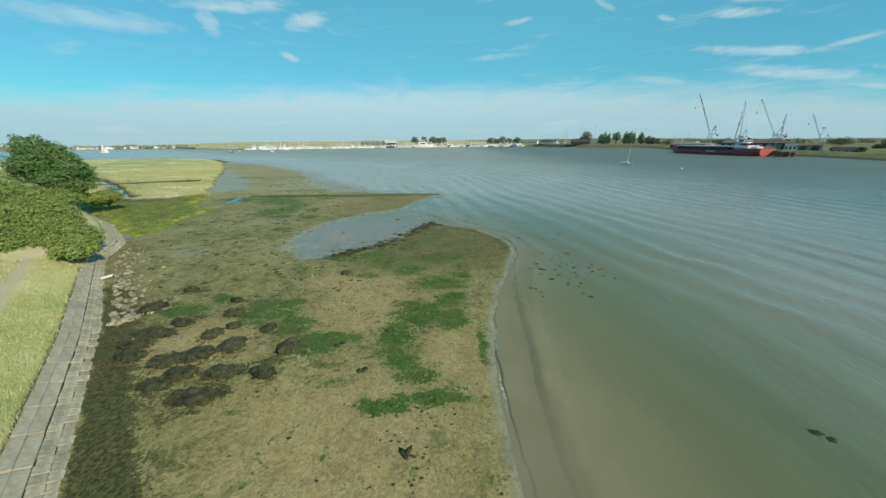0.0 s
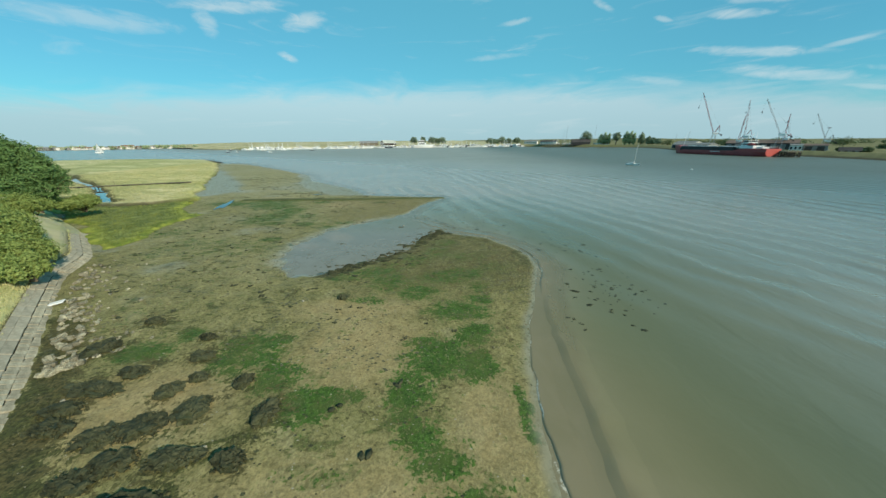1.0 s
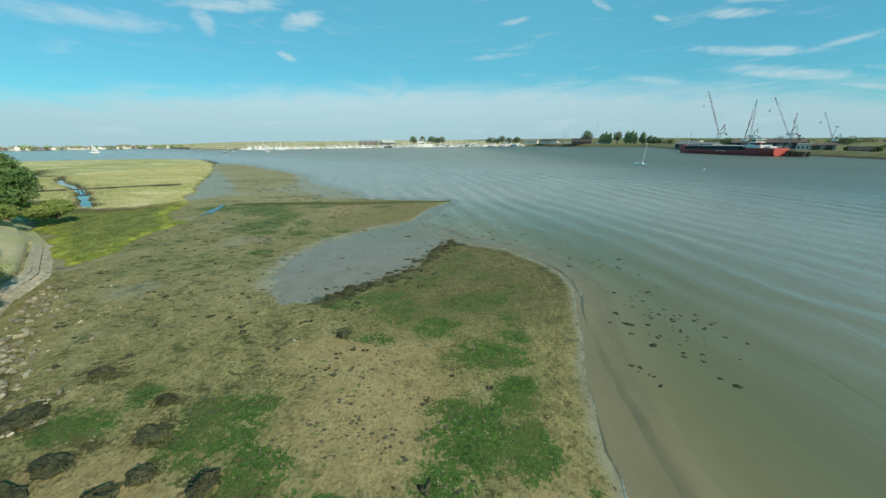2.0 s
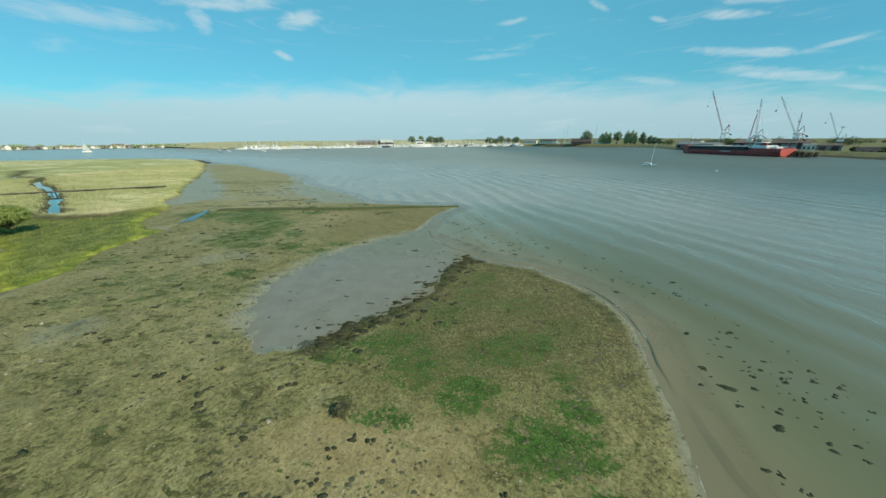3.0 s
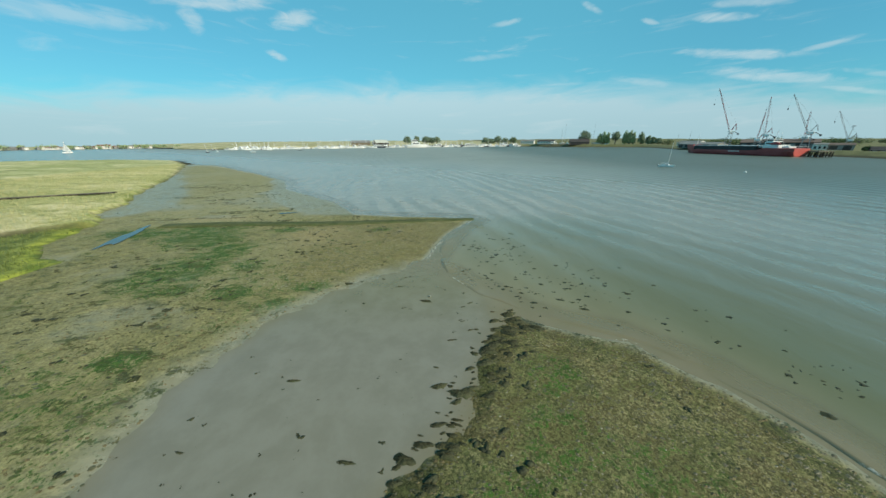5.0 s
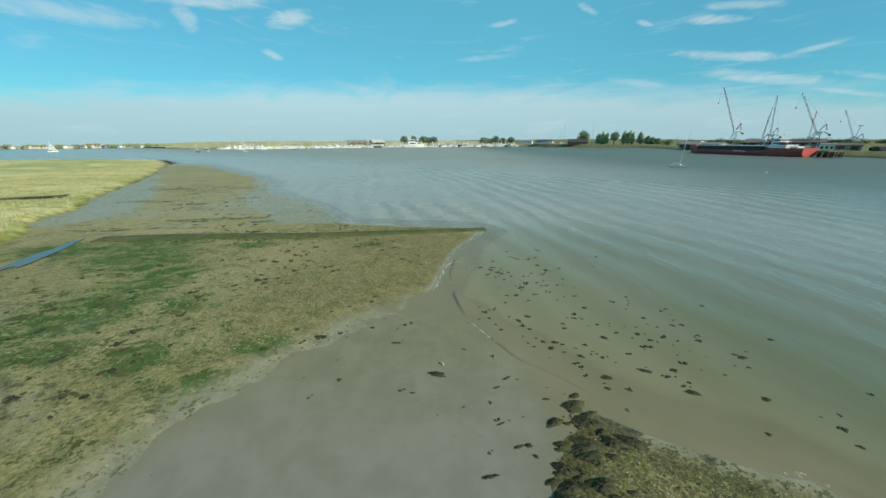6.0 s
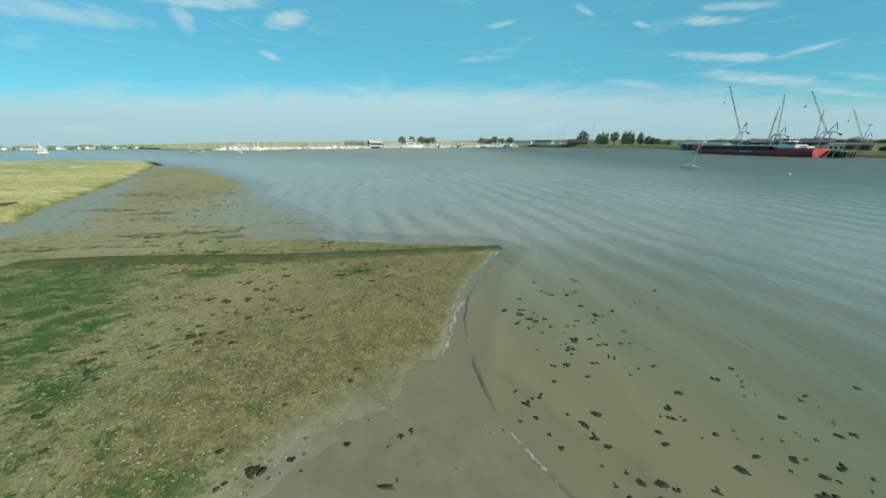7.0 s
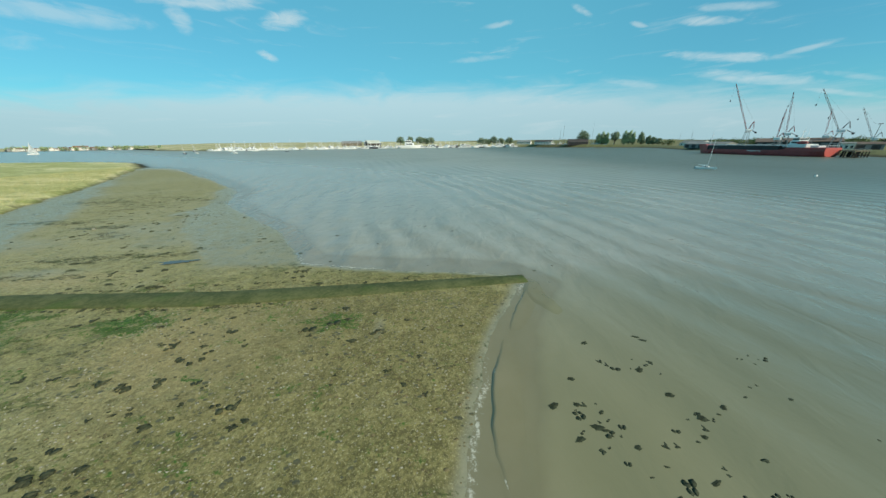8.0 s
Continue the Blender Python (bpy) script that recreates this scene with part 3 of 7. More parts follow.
SHEET_GREY = surface("grey_sheet_cladding", (0.17, 0.17, 0.165), (0.25, 0.25, 0.24), 0.12, 0.7, 0.2)
SHEET_DARK = surface("dark_sheet_cladding", (0.045, 0.040, 0.040), (0.085, 0.075, 0.070), 0.12, 0.7, 0.2)
RENDERED = surface("pale_rendered_wall", (0.55, 0.53, 0.48), (0.72, 0.70, 0.65), 0.2, 0.85, 0.1)
TILES = surface("tiled_roof", (0.14, 0.09, 0.07), (0.24, 0.15, 0.11), 0.3, 0.85, 0.3)
BARK = surface("bark", (0.07, 0.055, 0.038), (0.15, 0.12, 0.085), 3.0, 0.9, 0.8)
LEAF_DARK = leafy("oak_leaves", (0.072, 0.140, 0.042), (0.165, 0.270, 0.085), (0.13, 0.22, 0.066))
LEAF_BUSH = leafy("hawthorn_leaves", (0.135, 0.195, 0.048), (0.290, 0.360, 0.104), (0.285, 0.340, 0.100))
# leaf greens paled to carry the haze of distance
LEAF_FAR = leafy("hazy_far_leaves", (0.26, 0.34, 0.18), (0.46, 0.55, 0.31), (0.40, 0.49, 0.26))
LEAF_SHORE = leafy("shore_tree_leaves", (0.150, 0.205, 0.125), (0.275, 0.345, 0.215), (0.21, 0.28, 0.17))
SHEET_PALE = surface("pale_sheet_roof", (0.34, 0.36, 0.32), (0.46, 0.48, 0.43), 0.12, 0.7, 0.2)
LEAF_HEDGE = leafy("hedge_leaves", (0.075, 0.105, 0.045), (0.17, 0.21, 0.095), (0.12, 0.155, 0.065))
STRAW = leafy("dry_grass_blades", (0.36, 0.38, 0.14), (0.66, 0.61, 0.33), (0.54, 0.53, 0.24))
REED = leafy("marsh_grass_blades", (0.33, 0.335, 0.13), (0.62, 0.55, 0.30), (0.52, 0.47, 0.23))
SAMPHIRE = leafy("samphire_blades", (0.095, 0.130, 0.036), (0.215, 0.255, 0.070), (0.30, 0.32, 0.06))


# ------------------------------------------------------------------ ground, water, marsh
ALGAE_NEAR = [(-13.3, 17.6, 2.3, 1.9), (-8.2, 14.0, 1.7, 1.2), (-10.6, 15.6, 1.5, 1.3), (-20.0, 17.7, 2.0, 0.9), (-18.2, 19.3, 0.9, 0.8), (-1.8, 17.3, 2.2, 1.8),
              (-3.2, 14.6, 1.2, 1.6), (-2.6, 12.4, 1.1, 1.0), (-1.4, 11.4, 1.2, 0.8), (0.4, 16.4, 1.3, 1.2), (-0.8, 10.0, 2.0, 0.55), (-3.2, 9.4, 1.5, 0.5),
              (0.6, 19.2, 1.4, 1.1), (2.4, 13.6, 0.4, 1.6), (-5.8, 14.4, 0.5, 0.4), (-0.5, 21.8, 2.4, 1.3)]
ALGAE_FAR = [(-9.6, 27.8, 3.0, 1.1), (-7.8, 28.5, 2.2, 1.3), (-6.1, 26.3, 2.1, 1.8), (-1.2, 27.3, 2.9, 1.3), (-31.0, 50.0, 4.2, 4.6), (-37.0, 60.5, 5.0, 4.5), (-3.4, 24.6, 1.9, 1.4), (0.7, 28.2, 2.0, 1.2), (1.8, 25.5, 1.1, 1.0), (-7.6, 23.2, 1.6, 0.6), (1.4, 23.3, 1.4, 0.9), (-11.6, 27.1, 1.0, 0.5),
             (-30.0, 54.5, 3.0, 3.8), (-28.6, 46.2, 2.6, 1.5), (-24.2, 38.4, 1.8, 1.0), (-33.5, 58.5, 3.2, 3.0), (-25.2, 51.0, 1.9, 1.4), (-38.0, 63.5, 5.5, 2.2),
             (-23.0, 45.6, 2.2, 1.3), (-18.6, 43.8, 1.6, 0.8), (-17.2, 46.4, 1.6, 0.9), (-14.5, 62.0, 2.2, 0.9), (-46.0, 62.0, 6.0, 2.6), (-27.0, 62.5, 2.5, 1.4)]
ALGAE_TIP = [(-4.5, 31.0, 2.2, 1.8), (-2.0, 33.5, 2.2, 1.8), (1.5, 32.0, 2.0, 1.6), (-1.2, 36.6, 1.6, 1.8), (3.6, 29.5, 1.6, 1.4), (-7.4, 29.6, 2.0, 1.2)]
RIDGE = [(-140, 186), (-103, 163), (-65, 125), (-47.5, 90), (-39, 79), (-29.5, 69.9), (-29.5, 66), (-60, 66), (-52, 78), (-64.4, 94), (-104, 142)]
RIM = [(-12.6, 28.3), (-11.0, 29.8), (-9.3, 31.4), (-6.0, 34.7), (-4.2, 38.0), (-3.0, 40.6), (-0.6, 41.4)]
WEED_FAR = [(-70.9, 103.0, 9.0, 2.2), (-54.5, 104.8, 5.0, 2.0), (-47.0, 101.5, 3.0, 1.6), (-42.0, 73.5, 6.0, 1.2), (-36.5, 74.0, 5.0, 1.0), (-41.0, 69.6, 5.0, 0.8), (-50.0, 69.0, 5.0, 0.8), (-62.0, 88.0, 7.0, 1.6), (-52.0, 85.0, 5.0, 1.4)]
WETS = [(-44, 84, 8, 6), (-38, 79, 6, 4), (-56, 78, 9, 3.5), (-66, 83, 9, 4), (-42, 70.5, 4, 1.0), (-11.7, 61.3, 0.35, 1.1)]
TAN = [(-5.0, 8.5, 6.5, 3.2), (-6.5, 18.0, 4.0, 3.5), (-8.0, 22.0, 5.0, 1.6), (-16.0, 14.0, 4.5, 2.4), (-3.5, 5.0, 6.0, 3.0), (-40.0, 69.0, 6.0, 1.5), (1.0, 13.0, 2.0, 3.0), (-20.0, 60.0, 6.0, 4.0)]


MOUNDS = [(-19.6, 14.9, 2.0, 0.55), (-19.6, 13.7, 1.3, 0.5), (-18.9, 12.8, 1.2, 0.5), (-16.3, 12.4, 1.3, 0.65), (-14.6, 11.4, 1.1, 0.6), (-15.4, 10.7, 1.1, 0.6), (-12.3, 11.5, 1.35, 0.5),
          (-10.0, 11.4, 0.75, 0.5), (-14.9, 12.9, 1.2, 0.8), (-15.5, 14.8, 0.8, 0.65), (-13.4, 13.7, 1.0, 0.9), (-9.8, 13.5, 0.7, 0.85), (-12.0, 15.3, 0.6, 0.5), (-14.7, 15.6, 0.6, 0.4),
          (-18.6, 16.0, 1.0, 0.5), (-15.8, 17.2, 0.9, 0.5), (-22.7, 18.0, 1.1, 1.0), (-12.5, 9.9, 1.7, 0.6), (-22.0, 20.7, 0.8, 0.4), (-16.8, 18.9, 0.7, 0.3), (-9.6, 23.6, 0.45, 0.4)]


def blots(x, y, spots):
    total = np.zeros(x.shape)
    for cx, cy, rx, ry in spots:
        total = np.maximum(total, 0.86 * np.clip(1.10 - ((x - cx) / rx) ** 2 * 0.62 - ((y - cy) / ry) ** 2 * 0.62, 0, 1))
    return total


def build_ground():
    xs = lines(-46, 12, 0.24, 1.055, -4600, 4600)
    ys = lines(2, 76, 0.24, 1.055, -500, 4600)
    gx, gy = np.meshgrid(xs, ys)
    z = height(gx, gy)
    d = shore_distance(gx, gy)
    toe, side, _ = segment_distance(gx, gy, TOE)
    landwards = toe * -side * -1
    pool = inside(gx, gy, POOL) + 0.7 * grain(gx, gy, 3.0, 21)
    algae = np.maximum.reduce([blots(gx, gy, ALGAE_NEAR), blots(gx, gy, ALGAE_FAR) * 0.76, 0.50 * blots(gx, gy, ALGAE_TIP),
                               0.34 * step(grain(gx, gy, 7.0, 45), -0.05, 0.45) * step(-gx, 14, 20) * step(gy, 15, 20) * step(68 - gy, 0, 4)])
    rim, _, _ = segment_distance(gx, gy, [(-17, 26.6), (-13, 28.2), (-9.3, 31.4), (-6.0, 34.7), (-4.2, 38.0), (-3.0, 40.6), (-0.6, 41.4)])
    bank_rim, _, _ = segment_distance(gx, gy, RIM)
    tip = step(gy, 20, 31) * step(45 - gy, 0, 3) * step(gx, -9, -4) * (d > 0)
    weed = np.maximum.reduce([0.85 * np.exp(-(bank_rim / 1.25) ** 2), 1.30 * np.exp(-((toe - 0.9) / 1.10) ** 2) * (landwards < 0) * step(25 - gy, 0, 7),
                              0.20 * tip, 0.50 * np.exp(-((d - 0.9) / 0.9) ** 2) * step(gy, 26, 30) * step(44 - gy, 0, 3) * (gx > -2)])
    weed = weed * (1 - 0.45 * np.clip(blots(gx, gy, ALGAE_TIP), 0, 1))
    weed = np.maximum(weed, 0.26 * step(grain(gx, gy, 7.0, 41), 0.0, 0.5) * (gy > 18))
    weed = np.maximum(weed, 0.46 * step(grain(gx, gy, 9.0, 43), 0.0, 0.4) * step(gy, 69, 73) * step(inside(gx, gy, RIDGE), -1, 3))
    weed = np.maximum(weed, 0.75 * blots(gx, gy, WEED_FAR))
    weed = np.maximum(weed, 0.62 * blots(gx, gy, [(x, y, rx * 1.5 + 0.25, ry * 1.6 + 0.3) for x, y, rx, ry in MOUNDS]))
    shell = np.maximum.reduce([step(gy, 44, 50) * step(66 - gy, 0, 2) * step(gx, -26, -16) * (d > 0.2), 0.35 * step(gy, 32, 36) * step(gx, -4, 1) * (d > 0.4) * step(44 - gy, 0, 3), 0.25 * (d > 0.2) * step(gx, -1, 2) * step(30 - gy, 0, 4)])
    wet = np.maximum.reduce([step(pool + 0.5 * grain(gx, gy, 0.9, 57), -0.5 - 3.6 * step(rim, 2, 6), 0.15 + 1.0 * step(rim, 2, 5)), 0.6 * blots(gx, gy, WETS), 0.75 * np.exp(-(np.maximum(d, 0) / 0.6) ** 2), 0.48 * step(grain(gx, gy, 6.0, 55) + 0.35 * grain(gx, gy, 1.2, 56), 0.0, 0.6) * step(-gx, 20, 26) * step(60 - gy, 0, 8) * step(gy, 16, 22),
                             0.62 * step(gy, 68.5, 72) * step(-inside(gx, gy, RIDGE) + 2.5 * grain(gx, gy, 7.0, 161) + 1.0 * grain(gx, gy, 1.8, 163), -0.5, 2.5) * step(260 - gy, 0, 40), 0.3 * step(gy, 70, 76) * step(grain(gx, gy, 16.0, 61), 0.05, 0.35)])
    tan = blots(gx, gy, TAN)
    field = step(landwards, 6, 9)
    pale = np.maximum(step(gy, 52, 76) * 0.75 * step(-gx, 8, 40), 0.30 * step(-gx, 11, 18) * step(gy, 22, 30) * step(grain(gx, gy, 6.0, 47), -0.6, 0.2))
    deep = step(-d, 0.0, 1.5)
    turf = step(gy + 1.5 * grain(gx, gy, 3.0, 151), 22, 28) * step(45 - gy, 0, 3) * step(gx + 2 * grain(gx, gy, 3.0, 153), -12, -7) * step(d, 0.1, 0.9)
    me = grid_mesh("ground", xs, ys, z, None, (("cover", (algae, weed, shell, wet)), ("zone", (tan, field, pale, deep)), ("turf", (turf,) * 4)))
    me.materials.append(MUD)
    return tagged(new("ground", me), "tidal mudflat with green weed, shell beds and wet patches", "ground", kind="structure")


def build_water():
    xs = lines(-24, 16, 0.30, 1.06, -4600, 4600)
    ys = lines(2, 76, 0.30, 1.06, -500, 4600)
    gx, gy = np.meshgrid(xs, ys)
    d = -shore_distance(gx, gy)
    deep = -height(gx, gy)
    pool = inside(gx, gy, POOL)
    shoal = np.exp(-(np.maximum(d, 0) / (3.0 + 1.6 * step(20 - gy, 0, 8) + 1.4 * grain(gx, gy, 9.0, 71))) ** 1.6)
    thick = np.clip(step(deep, 0.02, 0.22) * 0.92, 0, 1)
    foam = np.exp(-((d - 0.15) / 0.28) ** 2) * step(grain(gx, gy, 5.0, 77), -0.35, 0.35) * (pool < 0.5)
    z = np.zeros_like(gx)
    keep = (d[:-1, :-1] > -30) | (gy[:-1, :-1] < -20)
    me = grid_mesh("water", xs, ys, z, keep, (("water", (shoal, thick, foam, np.exp(-(np.maximum(d, 0) / 24.0) ** 2) * step(78 - gy, 0, 26))), ("silt", (np.maximum.reduce([step(pool, -1.5, 1.0), 0.9 * np.exp(-(np.maximum(d, 0) / 24.0) ** 2) * step(gy, 64, 72), 0.35 * np.exp(-(np.maximum(d, 0) / 4.0) ** 2) * step(gy, 42, 50)]),) * 4)))
    me.materials.append(WATER)
    return tagged(new("water", me), "wide grey-green estuary water with low ripples", "water", kind="structure")


def marsh_height(x, y):
    """Height, way in from the marsh's edge, distance from the creek, and way north of the higher marsh's foot."""
    s = inside(x, y, MARSH) + 1.5 * grain(x, y, 6.5, 31) + 0.9 * grain(x, y, 1.9, 33)
    c, _, _ = segment_distance(x, y, CREEK)
    c = c + 0.7 * grain(x, y, 6.0, 35) + 0.3 * grain(x, y, 1.6, 36)
    e, side, _ = segment_distance(x, y, HIGH)
    e = e * side + 0.7 * grain(x, y, 4.0, 41) + 0.3 * grain(x, y, 1.3, 42)
    high = step(e, -0.4, 0.4)
    top = 0.46 + 0.52 * high + (0.06 + 0.13 * high) * grain(x, y, 8.0, 37) + 0.06 * grain(x, y, 1.5, 38)
    z = top * step(s, -0.3, 2.6 - 1.5 * high)
    return np.minimum(z, 0.1 + (top - 0.1) * step(c, 1.0, 1.55)), s, c, e


def build_marsh():
    xs = lines(-75, -40, 0.55, 1.02, -3800, -36)
    ys = lines(33, 75, 0.55, 1.02, 28, 1800)
    gx, gy = np.meshgrid(xs, ys)
    z, s, c, e = marsh_height(gx, gy)
    low = 1 - step(e, -0.5, 0.5)
    fringe = np.maximum(0.45 * np.exp(-(np.maximum(s, 0) / 3.0) ** 2) * step(125 - gy, 0, 30), low * np.exp(-((s - 1.2) / 1.7) ** 2) * step(grain(gx, gy, 7.0, 39), -0.8, -0.1))
    green = np.maximum(low, 0.35 * np.exp(-(np.maximum(c - 3, 0) / 4.0) ** 2))
    eroded = np.exp(-((e + 0.15) / 0.75) ** 2) * (0.70 + 0.30 * step(-gx, 58, 63)) * step(130 + gx, 0, 30)
    bare = np.maximum.reduce([step(0.30 - z, 0, 0.2), 0.95 * np.exp(-((c - 1.35) / 0.5) ** 2), eroded])
    keep = (s[:-1, :-1] > -2.5)
    toe, side, _ = segment_distance(gx, gy, TOE)
    keep &= ((side * toe)[:-1, :-1] < 8)
    me = grid_mesh("saltmarsh", xs, ys, z, keep, (("marsh", (fringe, bare, green, s * 0)),))
    me.materials.append(MARSH_MAT)
    return tagged(new("saltmarsh", me), "flat saltmarsh of straw-coloured and bright green grass", "marsh", kind="structure")


def swept(points, profile, spacing, wobble=0.0, seed=0, grow=1.0):
    """Points along a polyline at a spacing; for each the profile's (offset to the left of the way, height). Returns rows of points."""
    rows, pos = [], []
    gap = spacing
    for (ax, ay), (bx, by) in zip(points, points[1:]):
        n = max(1, int(math.hypot(bx - ax, by - ay) / gap))
        pos += [(ax + (bx - ax) * i / n, ay + (by - ay) * i / n) for i in range(n)]
    pos.append(points[-1])
    p = np.array(pos)
    for _ in range(4):
        p[1:-1] = (p[:-2] + 2 * p[1:-1] + p[2:]) / 4
    t = np.gradient(p, axis=0)
    t /= np.linalg.norm(t, axis=1, keepdims=True)
    nrm = np.stack([-t[:, 1], t[:, 0]], 1)
    for o, zz in profile:
        q = p + nrm * o
        rows.append(np.stack([q[:, 0], q[:, 1], np.full(len(q), zz) + wobble * grain(q[:, 0], q[:, 1], 2.5, seed)], 1))
    return np.array(rows)  # profile, way, 3


def strip_mesh(name, rows, smooth_faces=True):
    a, b = rows.shape[:2]
    idx = np.arange(a * b).reshape(a, b)
    quads = np.stack([idx[:-1, :-1], idx[:-1, 1:], idx[1:, 1:], idx[1:, :-1]], -1).reshape(-1, 4)
    return soup(name, rows.reshape(-1, 3), quads, smooth_faces)




def build_bank():
    near = [(30, -37)] + TOE[1:7]
    prof = [(-0.25, -0.3), (-0.05, 0.02), (1.45, 0.98), (1.6, 1.12), (2.0, 1.32), (2.6, 1.62), (3.3, 1.98), (3.9, 2.14), (4.5, 2.16), (5.2, 2.20), (6.2, 2.18), (7.4, 1.9), (8.6, 1.3), (9.8, 0.8), (11.5, 0.3), (13, -0.2)]
    rows = swept(near, prof, 0.5, 0.10, 3)
    rows[:3, :, 2] = np.array([p[1] for p in prof[:3]])[:, None]
    run = np.arange(rows.shape[1]) * 0.5
    past = step(run, 90, 98)
    rows[3:13, :, 2] *= 1 + 0.55 * past[None, :]
    me = strip_mesh("sea_wall_bank", rows)
    path = np.array([1.0 if 3.8 < p[0] < 4.6 else 0.0 for p in prof])[:, None] * np.ones(rows.shape[1])
    sandy = step(run, 89, 93) * step(124 - run, 0, 6)
    path = np.maximum(path, np.array([0.9 if p[0] < 3.4 else 0.6 if 3.4 < p[0] < 7.0 else 0.0 for p in prof])[:, None] * sandy[None, :] * (0.55 + 0.45 * step(grain(rows[..., 0], rows[..., 1], 1.6, 12), -0.4, 0.3)))
    bare = np.array([1.0 if p[0] < 1.5 else 0.0 for p in prof])[:, None] * (1 - step(run, 109, 112))[None, :]
    lush = step(grain(rows[..., 0], rows[..., 1], 6.0, 8), -0.2, 0.4) * np.array([1.0 if p[0] > 4.7 else 0.35 for p in prof])[:, None]
    attr = me.attributes.new("bank", "FLOAT_COLOR", "POINT")
    attr.data.foreach_set("color", np.stack([path.ravel(), lush.ravel(), bare.ravel(), path.ravel() * 0], 1).ravel().astype(np.float32))
    me.materials.append(BANK)
    return tagged(new("sea_wall_bank", me), "grassy earth sea bank with a worn footpath on its crest", "embankment", kind="structure")


ground = build_ground()
water = build_water()
saltmarsh = build_marsh()
build_bank()


# ------------------------------------------------------------------ shaping helpers
def part(name, mesh, mat, parent=None, label="", smooth_faces=False):
    """Links a bmesh (or mesh) as one object, under a thing if given."""
    if isinstance(mesh, bmesh.types.BMesh):
        me = bpy.data.meshes.new(name)
        bmesh.ops.recalc_face_normals(mesh, faces=mesh.faces[:])
        mesh.to_mesh(me)
        mesh.free()
    else:
        me = mesh
    if smooth_faces:
        me.polygons.foreach_set("use_smooth", np.ones(len(me.polygons), bool))
    if mat and not me.materials:
        me.materials.append(mat)
    ob = new(name, me)
    if parent:
        ob.parent = parent
    return tagged(ob, label)


def thing(name, label, category, group="", m=None):
    ob = tagged(new(name), label, category, group)
    if m is not None:
        ob.matrix_basis = m
    return ob


def box(bm, cx, cy, cz, sx, sy, sz, bevel=0.0, rz=0.0):
    """A box by its middle and whole sizes, turned rz degrees, with broken edges."""
    made = bmesh.ops.create_cube(bm, size=1.0)["verts"]
    bmesh.ops.transform(bm, matrix=pose(cx, cy, cz, 0, 0, rz) @ Matrix.Diagonal((sx, sy, sz, 1)), verts=made)
    if bevel:
        edges = list({e for v in made for e in v.link_edges})
        bmesh.ops.bevel(bm, geom=edges, offset=bevel, segments=1, affect="EDGES")
    return bm


def rod(bm, a, b, r0, r1=None, seg=6):
    """A round bar from a to b."""
    a, b = Vector(a), Vector(b)
    way = b - a
    m = Matrix.Translation((a + b) / 2) @ way.to_track_quat("Z", "Y").to_matrix().to_4x4()
    bmesh.ops.create_cone(bm, cap_ends=True, segments=seg, radius1=r0, radius2=r0 if r1 is None else r1, depth=way.length, matrix=m)
    return bm


def loft(bm, sections, cap=True):
    """Skins rings of points, all of one length."""
    rings = [[bm.verts.new(p) for p in s] for s in sections]
    for a, b in zip(rings, rings[1:]):
        for i in range(len(a) - 1):
            bm.faces.new((a[i], a[i + 1], b[i + 1], b[i]))
    if cap:
        for r in (rings[0], rings[-1]):
            try:
                bm.faces.new(r)
            except ValueError:
                pass
    return bm


def hull(bm, length, beam, freeboard, sheer=0.25, draught=0.3, stations=10, stern=0.75, fine=2.2):
    """A boat's hull from stern (x = 0) to bow (x = length), with its deck."""
    rows = []
    for i in range(stations + 1):
        k = i / stations
        half = beam / 2 * min(1.0, stern + (1 - stern) * min(1, k * 3)) * (1 - max(0.0, (k - 0.45) / 0.55) ** fine)
        half = max(half, beam * 0.012)
        top = freeboard * (1 + sheer * (k - 0.35) ** 2 * 2.2)
        rake = freeboard * 0.5 * k ** 6
        x = length * k
        rows.append([(x + rake, -half, top), (x + rake * 0.5, -half * 0.96, top * 0.5), (x, -half * 0.82, 0.0), (x, -half * 0.35, -draught), (x, half * 0.35, -draught), (x, half * 0.82, 0.0), (x + rake * 0.5, half * 0.96, top * 0.5), (x + rake, half, top), (x + rake, 0, top * 1.02), (x + rake, -half, top)])
    return loft(bm, rows)


def lump(seed, sx, sy, sz, subdiv=2, rough=0.35, size=0.6, cut=-0.3):
    """A rough stone or mound about the origin, flattened below."""
    bm = bmesh.new()
    bmesh.ops.create_icosphere(bm, subdivisions=subdiv, radius=1.0)
    for v in bm.verts:
        n = noise.fractal(v.co / size + Vector((seed * 7.3, seed * 3.1, seed)), 0.8, 2.0, 3)
        v.co *= 1 + rough * n
        v.co = Vector((v.co.x * sx, v.co.y * sy, max(v.co.z, cut) * sz))
    return bm


